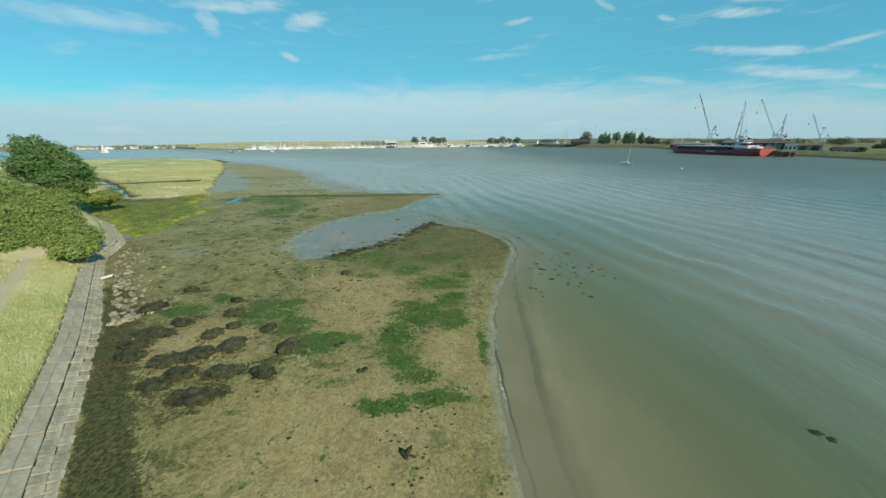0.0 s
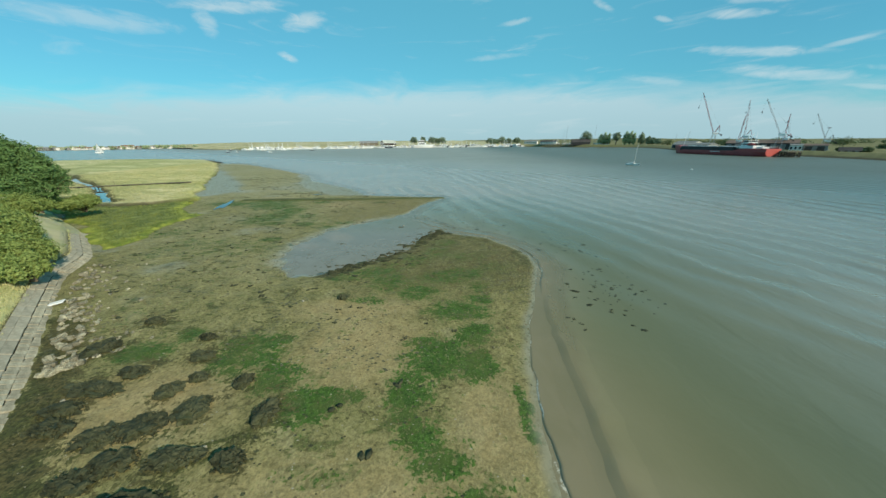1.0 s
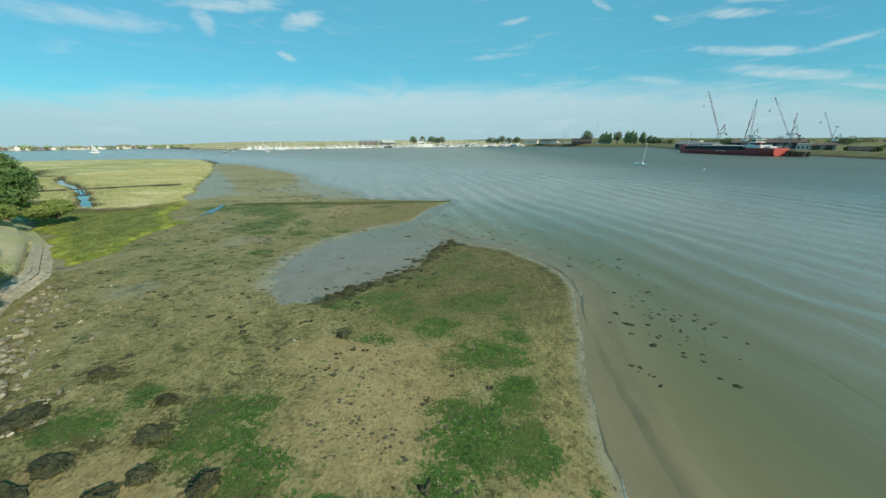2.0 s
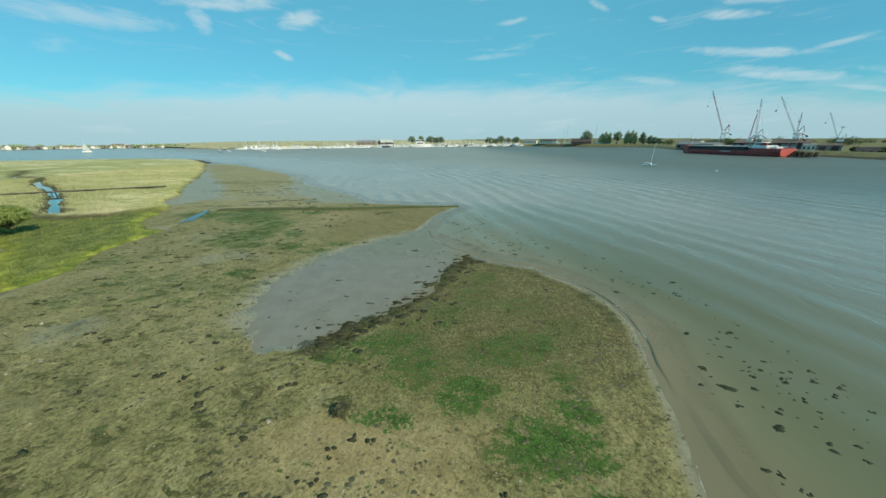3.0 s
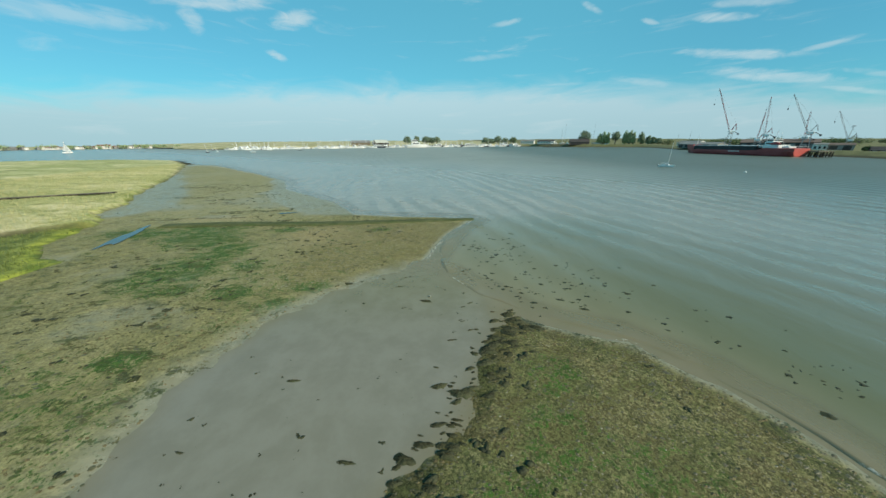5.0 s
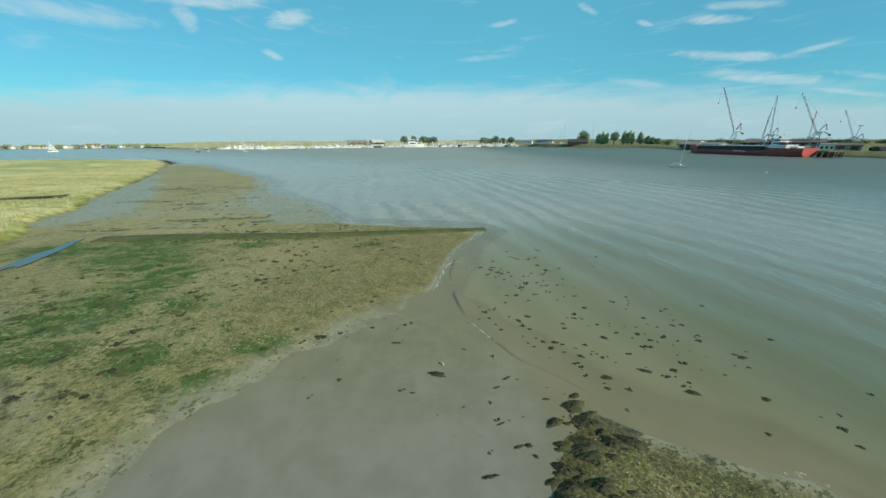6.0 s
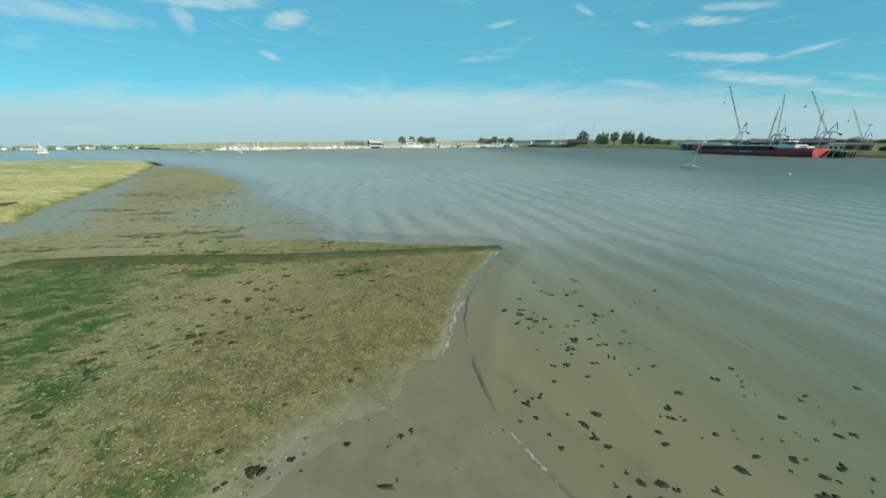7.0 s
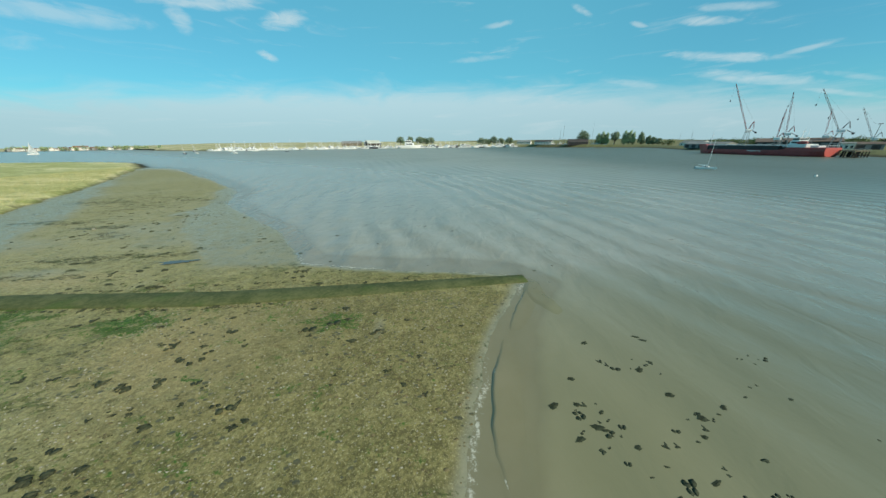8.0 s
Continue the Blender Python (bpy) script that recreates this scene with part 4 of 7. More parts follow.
def leaf_mesh(name, blobs, count, size, seed, mat, shell=0.35, droop=0.2, low=None):
    """Many small leaf clumps over a set of rounded masses (x, y, z, rx, ry, rz), as pairs of bent triangles."""
    rng = np.random.default_rng(seed)
    b = np.array(blobs, float)
    area = (b[:, 3] * b[:, 4] * b[:, 5]) ** (2 / 3)
    pick = rng.choice(len(b), count, p=area / area.sum())
    way = rng.normal(size=(count, 3))
    way /= np.linalg.norm(way, axis=1, keepdims=True)
    wob = 1 + 0.30 * np.sin(way[:, 0] * 5 + pick) * np.cos(way[:, 1] * 6 + 2 * pick) + 0.12 * np.sin(way[:, 2] * 11 + pick)
    r = (1 - shell * rng.random(count) ** 1.6) * wob
    c = b[pick, :3] + way * r[:, None] * b[pick, 3:6]
    if low is not None:
        c[:, 2] = np.maximum(c[:, 2], low + rng.random(count) * 0.4)
    nrm = way + rng.normal(size=(count, 3)) * 0.55
    nrm[:, 2] += 0.25
    nrm /= np.linalg.norm(nrm, axis=1, keepdims=True)
    side = np.cross(nrm, rng.normal(size=(count, 3)))
    side /= np.linalg.norm(side, axis=1, keepdims=True)
    up = np.cross(nrm, side)
    s = size * (0.6 + 0.8 * rng.random(count))[:, None]
    p0, p1, p2, p3 = c - side * s * 0.5, c - up * s * 0.42 + nrm * s * droop, c + side * s * 0.55, c + up * s * 0.45 + nrm * s * droop * 0.6
    co = np.stack([p0, p1, p2, p3], 1).reshape(-1, 3)
    i = np.arange(count) * 4
    faces = np.concatenate([np.stack([i, i + 1, i + 2], 1), np.stack([i, i + 2, i + 3], 1)])
    me = soup(name, co, faces)
    me.materials.append(mat)
    return me


def tree(label, category, x, y, z, tall, wide, count, size, seed, mat, group="", stems=7, slim=False, name="tree"):
    """A tree: tapered trunk with limbs, and a crown of leaf clumps round the limbs' ends."""
    rng = random.Random(seed)
    top = thing(name, label, category, group, pose(x, y, z))
    bm = bmesh.new()
    fork = tall * (0.07 if slim else 0.28)
    rod(bm, (0, 0, -0.3), (0.02 * tall, 0, fork), tall * 0.035, tall * 0.026, 8)
    blobs = []
    for i in range(stems):
        a = i * 2.4 + rng.random()
        k = (i + 0.5) / stems
        if slim:
            end = Vector((math.cos(a) * wide * 0.25, math.sin(a) * wide * 0.25, fork + (tall - fork) * (0.1 + 0.85 * k)))
            r = wide * (0.42 - 0.22 * k)
            blobs.append((*end, r, r, (tall - fork) * 0.20))
        else:
            reach = wide * 0.5 * (0.62 + 0.15 * rng.random()) * math.sin(math.pi * (0.30 + 0.62 * k))
            end = Vector((math.cos(a) * reach, math.sin(a) * reach, fork + (tall - fork) * (0.12 + 0.66 * k)))
            r = wide * (0.24 + 0.07 * rng.random())
            blobs.append((*end, r, r, r * 0.82))
        mid = Vector((end.x * 0.45, end.y * 0.45, fork + (end.z - fork) * 0.6))
        rod(bm, (0.02 * tall, 0, fork * 0.85), mid, tall * 0.016, tall * 0.011, 6)
        rod(bm, mid, end, tall * 0.011, tall * 0.004, 5)
    part("trunk", bm, BARK, top, "forked grey-brown trunk")
    part("crown", leaf_mesh("crown", blobs, count, size, seed, mat), mat, top, "dense green leaf crown")
    return top


# ------------------------------------------------------------------ concrete slipway across the spit
def build_slipway():
    """A long, low weed-grown concrete hard running down to the water's edge."""
    prof = [(-0.95, -0.2), (-0.92, 0.32), (-0.85, 0.38), (0.0, 0.40), (0.85, 0.38), (0.92, 0.32), (0.95, -0.2)]
    rows = swept([(-46, 65.0), (-38, 65.6), (-24, 65.2), (-12, 66.0), (-1.0, 66.9)], prof, 0.6)
    n = rows.shape[1]
    rows[:, :, 2] *= 1.0
    fall = np.linspace(0, 1, n) ** 1.5
    rows[1:-1, :, 2] += (-0.30 * fall + 0.012 * grain(rows[1:-1, :, 0], rows[1:-1, :, 1], 1.2, 88))
    narrow = 1 - 0.35 * np.linspace(0, 1, n) ** 3
    mid = rows[3:4, :, :2].copy()
    rows[:, :, :2] = mid + (rows[:, :, :2] - mid) * narrow[None, :, None]
    me = strip_mesh("slipway", rows)
    me.materials.append(SLIP)
    return tagged(new("slipway", me), "long low concrete hard grown over with green weed", "slipway", kind="structure")


build_slipway()


# ------------------------------------------------------------------ breaking wavelets along the shore
def build_wavelet(points, high, label, face=0.10, foamy=0.75):
    """A low ridge of water; face: how far its landward front runs, in metres; foamy: how much of its lip breaks."""
    prof = [(-1.4, -0.012), (-0.85, high * 0.25), (-0.35, high * 0.72), (-0.08, high), (0.0, high * 0.98), (face * 0.5, high * 0.40), (face, -0.03)]
    rows = swept(points, prof, 0.25)
    n = rows.shape[1]
    k = np.linspace(0, 1, n)
    env = np.clip(np.sin(np.pi * k), 0, 1) ** 0.7 * (0.60 + 0.40 * step(grain(rows[3, :, 0], rows[3, :, 1], 2.2, 91), -0.4, 0.4))
    rows[1:-1, :, 2] = -0.02 + (rows[1:-1, :, 2] + 0.02) * env[None, :]
    wob = 0.14 * grain(rows[3, :, 0], rows[3, :, 1], 0.9, 93) + 0.25 * grain(rows[3, :, 0], rows[3, :, 1], 4.0, 97)
    rows[:, :, 0] += wob[None, :]
    me = strip_mesh("wavelet", rows)
    attr = me.attributes.new("water", "FLOAT_COLOR", "POINT")
    foam = np.zeros(rows.shape[:2])
    foam[4:6, :] = foamy * step(grain(rows[3, :, 0], rows[3, :, 1], 1.6, 95), -0.25, 0.35)
    thick = step(-height(rows[..., 0], rows[..., 1]), 0.02, 0.22) * 0.92
    shoal = np.exp(-(np.maximum(-shore_distance(rows[..., 0], rows[..., 1]), 0) / (3.0 + 1.6 * step(20 - rows[..., 1], 0, 8) + 1.4 * grain(rows[..., 0], rows[..., 1], 9.0, 71))) ** 1.6)
    off = np.maximum(-shore_distance(rows[..., 0], rows[..., 1]), 0)
    attr.data.foreach_set("color", np.stack([shoal.ravel(), thick.ravel(), foam.ravel(), np.exp(-(off / 24.0) ** 2).ravel()], 1).ravel().astype(np.float32))
    silt = np.maximum(step(inside(rows[..., 0], rows[..., 1], POOL), -1.5, 1.0), 0.35 * np.exp(-(off / 4.0) ** 2) * step(rows[..., 1], 42, 50))
    attr = me.attributes.new("silt", "FLOAT_COLOR", "POINT")
    attr.data.foreach_set("color", np.repeat(silt.ravel(), 4).astype(np.float32))
    me.materials.append(WATER)
    return tagged(new("wavelet", me), label, "wave", kind="structure")


SWASH, SOFT = "thin foaming line of swash along the mud's edge", "low smooth wavelet running in over the shallows"
build_wavelet([(3.2, 4.0), (3.2, 7), (3.0, 10), (3.1, 13), (3.6, 16.5), (4.5, 20), (5.6, 22.5)], 0.07, SWASH, 0.10, 1.0)
build_wavelet([(5.0, 3.0), (4.9, 7), (5.2, 10.5), (5.5, 14), (6.0, 18), (6.6, 21.5), (7.2, 25)], 0.14, SOFT, 0.55, 0.0)
build_wavelet([(6.4, 23.4), (7.3, 25.6), (8.4, 28.5), (8.7, 31.5), (8.0, 34.6), (6.6, 37.0)], 0.10, SWASH, 0.14, 0.95)
build_wavelet([(8.0, 36.2), (5.2, 39.0), (2.0, 40.9), (-0.6, 42.2)], 0.09, SOFT, 0.35, 0.0)
build_wavelet([(-0.7, 42.3), (-1.9, 43.5), (-3.2, 44.6), (-4.3, 45.8), (-5.1, 47.2), (-5.6, 48.3)], 0.11, SWASH, 0.15, 0.9)
build_wavelet([(-5.65, 48.4), (-5.9, 49.6), (-6.2, 51.2), (-6.3, 52.2)], 0.13, SOFT, 0.2, 0.15)
build_wavelet([(-6.3, 52.4), (-6.4, 54.5), (-5.9, 57.0), (-4.5, 60.2)], 0.10, SWASH, 0.14, 0.8)
build_wavelet([(-4.2, 60.4), (-2.6, 63.4), (-0.4, 67.0)], 0.09, SWASH, 0.12, 1.0)
build_wavelet([(-0.6, 61.8), (-1.6, 64.6), (-0.8, 67.2)], 0.10, SOFT, 0.45, 0.0)


# ------------------------------------------------------------------ weed, stones and shells on the flats


def shaggy(bm, rx, ry, rz, count, seed, size=1.0):
    """Hangs short fronds over a mound."""
    rng = random.Random(seed)
    for _ in range(count):
        a, k = rng.random() * 6.283, math.sqrt(rng.random()) * 1.08
        x, y = math.cos(a) * rx * k, math.sin(a) * ry * k
        z = rz * math.sqrt(max(0.0, 1 - min(1, k * k))) * 0.95 + 0.03
        l, w, b = size * (0.14 + 0.22 * rng.random()), size * (0.03 + 0.04 * rng.random()), a + (rng.random() - 0.5) * 1.6
        d, s = Vector((math.cos(b), math.sin(b), 0)), Vector((-math.sin(b), math.cos(b), 0))
        p = Vector((x, y, z))
        v = [bm.verts.new(q) for q in (p - s * w, p + s * w, p + d * l * 0.6 + s * w + Vector((0, 0, 0.05)), p + d * l - Vector((0, 0, 0.03)), p + d * l * 0.6 - s * w + Vector((0, 0, 0.05)))]
        bm.faces.new(v)


for i, (x, y, rx, ry) in enumerate(MOUNDS):
    rx, ry = rx * 0.78, ry * 0.80
    tall = 0.30 + 0.10 * ((i * 7) % 5) / 4
    bm = lump(i + 1, rx * 0.92, ry * 1.0, tall * 0.95, 4, 0.42, 0.55, -0.18)
    for v in bm.verts:
        q = Vector((v.co.x, v.co.y, v.co.z)) + Vector((i * 3.7, i * 1.9, 0))
        v.co += noise.noise_vector(q * 2.6) * 0.13 + noise.noise_vector(q * 9.0) * 0.06
    shaggy(bm, rx * 0.95, ry * 0.95, tall * 0.62, int(150 * rx * ry + 40), i + 50, 0.6)
    me_ob = part("seaweed_mound", bm, WRACK)
    me_ob.matrix_basis = pose(x, y, at(x, y), 0, 0, (i * 37) % 14 - 7)
    tagged(me_ob, "dark brown wrack heaped over a stone on the mud", "seaweed", "seaweed mounds below the sea wall")


def clump_mesh(seed, tall, mat):
    """A torn clump of wrack, about one metre across: one lumpy sheet with a ragged, lobed rim and drooping tails."""
    r = random.Random(seed)
    n = 40
    rim = [0.5] * n
    for lobes in (2, 3, 5, 8):
        ph, amp = r.uniform(0, 6.283), 0.26 / lobes ** 0.45
        rim = [q + 0.30 * amp * math.sin(lobes * 6.283 * k / n + ph) for k, q in enumerate(rim)]
    rim = [max(0.14, q * r.uniform(0.88, 1.10)) for q in rim]
    co, faces = [(0, 0, tall * 0.9)], []
    for ring, (k_r, k_z) in enumerate(((0.30, 0.95), (0.58, 0.75), (0.82, 0.42), (1.0, 0.05))):
        for k in range(n):
            a = 6.283 * (k + 0.4 * r.uniform(-1, 1)) / n
            q = (rim[k] if ring > 1 else 0.5 * rim[k] + 0.25) * k_r
            z = tall * k_z * r.uniform(0.45, 1.25) if ring < 3 else tall * 0.02
            co.append((math.cos(a) * q * 1.15, math.sin(a) * q * 0.72, z))
    for k in range(n):
        faces.append((0, 1 + k, 1 + (k + 1) % n))
        for ring in range(3):
            b0, b1 = 1 + ring * n, 1 + (ring + 1) * n
            faces.append((b0 + k, b1 + k, b1 + (k + 1) % n, b0 + (k + 1) % n))
    me = soup("seaweed_clump", co, faces, True)
    me.materials.append(mat)
    return me


CLUMPS = [clump_mesh(s + 3, 0.20, WRACK) for s in range(6)]
SUNKEN = [clump_mesh(s + 31, 0.07, AWASH_WEED) for s in range(6)]


def scatter_clumps(rng, spots, low, high, label, group, stretch=1.7, lift=0.0):
    """Single clumps, each an object, resting on the mud or awash."""
    for x, y in spots:
        z = max(at(x, y), 0.004 if lift else -5)
        s = low + (high - low) * rng.random() ** 2
        ob = new("seaweed_clump", (SUNKEN if lift else CLUMPS)[rng.randrange(6)])
        ob.matrix_basis = pose(x, y, z + lift * 0.0, 0, 0, rng.uniform(-25, 25)) @ Matrix.Diagonal((s * stretch * rng.uniform(0.7, 1.2), s * rng.uniform(0.6, 1.0), s, 1))
        tagged(ob, label, "seaweed", group)


rng = random.Random(11)
# awash in the shallows off the near bank and the inlet: the larger clumps, then scattered ones
AWASH_NEAR = [(5.8, 10.4), (16.2, 8.1), (16.5, 7.8), (9.8, 24.6), (12.1, 19.4), (13.7, 25.5), (11.7, 19.9), (11.3, 21.8), (10.0, 22.5), (5.6, 13.9), (8.2, 19.5), (9.7, 26.0), (9.4, 23.6), (13.2, 25.1),
              (13.6, 26.3), (14.2, 28.8), (12.8, 27.5), (14.6, 33.7), (10.8, 23.2), (11.1, 21.5), (7.6, 20.9), (11.1, 24.5), (11.3, 28.8), (9.9, 34.1), (15.9, 35.6)]
AWASH_FAR = [(4.8, 40.5), (3.5, 45.3), (2.8, 59.6), (0.6, 52.2), (-2.8, 50.0), (-2.1, 47.1), (0.1, 47.5), (2.3, 49.1), (2.8, 46.5), (-0.2, 44.8), (4.3, 45.8), (2.4, 43.7), (3.2, 43.3), (0.3, 43.4), (6.6, 47.0), (5.4, 47.8),
             (-1.1, 45.9), (11.0, 45.5), (8.0, 44.3), (3.6, 42.4), (10.3, 48.9), (3.0, 59.3), (-3.6, 55.7), (-2.6, 55.7), (-1.8, 55.3), (-3.2, 54.3), (-2.3, 54.7), (3.3, 55.2), (2.0, 54.8), (1.4, 54.1),
             (0.4, 52.7), (-2.2, 57.0), (1.3, 57.3), (1.6, 55.9), (-0.3, 59.3), (-1.3, 53.9), (-21.6, 73.9), (-17.9, 71.6)]
FLOATING = "dark wrack clump awash in shallow water"
scatter_clumps(rng, AWASH_NEAR, 0.28, 0.62, FLOATING, "seaweed clumps awash", 0.95, 1.0)
scatter_clumps(rng, AWASH_FAR, 0.28, 0.62, FLOATING, "seaweed clumps awash", 0.95, 1.0)
AWASH = [(8.5, 22, 15, 40, 14), (-3, 42.5, 6.5, 57, 20), (4.5, 40, 12, 47, 6)]
for x0, y0, x1, y1, n in AWASH:
    spots = []
    while len(spots) < n:
        x, y = rng.uniform(x0, x1), rng.uniform(y0, y1)
        if float(shore_distance(np.array([x]), np.array([y]))[0]) < -0.8:
            spots.append((x, y))
    scatter_clumps(rng, spots, 0.14, 0.46, FLOATING, "seaweed clumps awash", 0.95, 1.0)
# on the shining mud of the inlet
POOLED = [(-12.2, 41.0), (-17.0, 33.6), (-19.3, 33.5), (-9.4, 35.4), (-11.6, 29.6), (-12.7, 28.9), (-18.8, 30.0), (-14.2, 36.9), (-7.0, 37.5), (-6.0, 39.6), (-5.2, 41.4), (-8.0, 34.2),
          (-16.0, 28.2), (-4.4, 43.6), (-5.0, 43.1), (-3.9, 43.5), (-1.7, 42.5), (-7.7, 44.0), (-7.4, 45.0), (-3.0, 42.4), (-6.2, 45.6), (-8.8, 43.0), (-10.4, 33.0), (-13.6, 31.0), (-9.9, 46.3), (-6.6, 42.2)]
MOUTH = [(-10.3, 47.8), (-11.5, 47.7), (-7.6, 46.7), (-8.3, 46.2), (-7.4, 46.3), (-9.8, 48.5), (-9.2, 48.1), (-5.7, 47.9), (-14.4, 46.8), (-12.8, 46.9), (-8.9, 46.9), (-6.7, 47.2), (-10.9, 48.6)]
scatter_clumps(rng, POOLED, 0.20, 0.50, "dark wrack clump on shining wet mud", "seaweed clumps in the inlet")
scatter_clumps(random.Random(12), MOUTH, 0.13, 0.30, "small dark wrack clump on shining wet mud", "seaweed clumps in the inlet", 0.9)
scatter_clumps(random.Random(13), [(-12.0, 51.2), (-12.1, 50.5), (-13.5, 49.9), (-14.5, 49.4), (-15.9, 47.6)], 0.26, 0.44, "dark wrack clump on the shelly spit", "seaweed clumps on the spit", 0.95)
spots = []
for i in range(165):
    k = rng.random() * 5.98
    (ax, ay), (bx, by) = RIM[int(k)], RIM[int(k) + 1]
    f, off, l = k % 1, rng.gauss(-0.25, 0.85), math.hypot(bx - ax, by - ay)
    spots.append((ax + (bx - ax) * f - (by - ay) / l * off, ay + (by - ay) * f + (bx - ax) / l * off))
scatter_clumps(rng, spots, 0.25, 0.85, "dark wrack clump on the inlet's weedy rim", "seaweed clumps on the rim", 1.2)
# on the flats
FLATS = [(-34, 20, -8, 30, 110), (-44, 40, -20, 64, 190), (-24, 46, -6, 64, 110), (-38, 67, -8, 71, 60), (-60, 76, -36, 98, 90), (-8, 6, 2, 24, 22), (-38, 28, -20, 46, 120), (-8, 30, 7, 40, 60)]
SMALL = []
for s in range(5):
    bm = bmesh.new()
    r = random.Random(s + 70)
    for j in range(3):
        b = lump(s * 5 + j + 90, r.uniform(0.18, 0.36), r.uniform(0.12, 0.24), r.uniform(0.08, 0.15), 1, 0.5, 0.6, -0.2)
        bmesh.ops.transform(b, matrix=pose(r.uniform(-0.3, 0.3), r.uniform(-0.18, 0.18), 0, 0, 0, r.uniform(0, 180)), verts=b.verts[:])
        me = bpy.data.meshes.new("piece")
        b.to_mesh(me)
        b.free()
        bm.from_mesh(me)
        bpy.data.meshes.remove(me)
    bm.verts.index_update()
    SMALL.append((np.array([v.co[:] for v in bm.verts]), np.array([[v.index for v in f.verts] for f in bm.faces])))
    bm.free()


def strewn(regions, wanted, low, high, label, level=None):
    """Small torn clumps over some rectangles, where the test allows, as one mesh."""
    all_co, all_faces, base = [], [], 0
    for x0, y0, x1, y1, n in regions:
        done = 0
        while done < n:
            x, y = rng.uniform(x0, x1), rng.uniform(y0, y1)
            k = np.array([x]), np.array([y])
            if not wanted(k):
                continue
            co, faces = SMALL[rng.randrange(5)]
            s, a = low + (high - low) * rng.random() ** 2.2, rng.uniform(-0.5, 0.5)
            u, v = co[:, 0] * s * rng.uniform(0.8, 1.4), co[:, 1] * s
            z = at(x, y) if level is None else level
            all_co.append(np.stack([x + u * math.cos(a) - v * math.sin(a), y + u * math.sin(a) + v * math.cos(a), co[:, 2] * s * (1.0 if level is None else 0.12) + z], 1))
            all_faces.append(faces + base)
            base += len(co)
            done += 1
    me = soup("seaweed_clumps", np.concatenate(all_co), np.concatenate(all_faces), True)
    me.materials.append(WRACK if level is None else AWASH_WEED)
    tagged(new("seaweed_clumps", me), label, "seaweed", kind="stuff")


strewn(FLATS, lambda k: shore_distance(*k)[0] > 0.5 and inside(*k, POOL)[0] < 0.5 and segment_distance(*k, TOE)[0][0] > 2 and grain(*k, 5.0, 131)[0] > -0.25, 0.16, 0.78,
       "many small dark wrack clumps dotted over the mudflat")
strewn([(-20, 27, -3, 50, 260)], lambda k: inside(*k, POOL)[0] > 0.3 and grain(*k, 4.0, 139)[0] > -0.3, 0.10, 0.40, "small dark wrack scraps on the shining mud of the inlet")
strewn([(-42, 63.9, -14, 64.5, 110), (-36, 66.6, -10, 67.6, 60)], lambda k: grain(*k, 2.5, 137)[0] > -0.2, 0.16, 0.5, "dark wrack clumps along the slipway's edges")
strewn([(7.5, 20, 16, 42, 110), (-3, 42.5, 8, 58, 130), (-40, 68, 6, 100, 90), (-5, 41, 1, 50, 30)], lambda k: shore_distance(*k)[0] < -0.5 and grain(*k, 4.0, 133)[0] > -0.2, 0.14, 0.50,
       "small dark wrack tufts breaking the shallow water", 0.0)


def litter_mesh(name, count, seed, size, flat, region, sides=5, keep=None):
    """Countless small bits lying on the mud, as one mesh of low chips."""
    g = np.random.default_rng(seed)
    x, y = g.uniform(region[0], region[2], count * 3), g.uniform(region[1], region[3], count * 3)
    d = shore_distance(x, y)
    ok = (d > 0.15) & (inside(x, y, POOL) < -0.2)
    dist, side, _ = segment_distance(x, y, TOE)
    ok &= (side * dist < -0.3)
    if keep is not None:
        ok &= keep(x, y, g.random(len(x)))
    x, y = x[ok][:count], y[ok][:count]
    z = height(x, y)
    n = len(x)
    s = size * (0.4 + 1.2 * g.random(n) ** 2)
    a = g.random(n) * 6.283
    ring = []
    for j in range(sides):
        k = a + j / sides * 6.283
        r = s * (0.7 + 0.5 * g.random(n))
        ring.append(np.stack([x + np.cos(k) * r * 1.25, y + np.sin(k) * r * 0.8, z - 0.01], 1))
    top = np.stack([x + s * 0.1, y, z + s * flat * (0.6 + 0.8 * g.random(n))], 1)
    co = np.stack(ring + [top], 1).reshape(-1, 3)
    i = np.arange(n) * (sides + 1)
    faces = np.concatenate([np.stack([i + j, i + (j + 1) % sides, i + sides], 1) for j in range(sides)])
    return soup(name, co, faces)


def stuff(name, me, mat, label, category):
    me.materials.append(mat)
    return tagged(new(name, me), label, category, kind="stuff")


stuff("shells", litter_mesh("shells", 7500, 1, 0.043, 0.45, (-27, 46, 0, 66), 5, lambda x, y, r: grain(x, y, 4.0, 141) + 0.5 * grain(x, y, 1.2, 143) > -0.3 + 0.9 * (r - 0.5)), SHELL, "bleached oyster shells strewn over the spit", "shells")
stuff("shells", litter_mesh("shells", 1500, 2, 0.04, 0.45, (-24, 8, 8, 41), 5), SHELL, "scattered bleached shells on the near mud", "shells")
stuff("pebbles", litter_mesh("pebbles", 6500, 3, 0.070, 0.45, (-30, 18, 8, 68), 5, lambda x, y, r: grain(x, y, 5.0, 107) > -0.1 + 0.5 * (r - 0.5)), PEBBLE, "small brown stones and mud lumps on the flats", "pebbles")
stuff("pebbles", litter_mesh("pebbles", 700, 4, 0.05, 0.45, (-24, 4, 4, 20), 5, lambda x, y, r: grain(x, y, 4.0, 109) > -0.1 + 0.5 * (r - 0.5)), PEBBLE, "small brown stones and mud lumps below the wall", "pebbles")
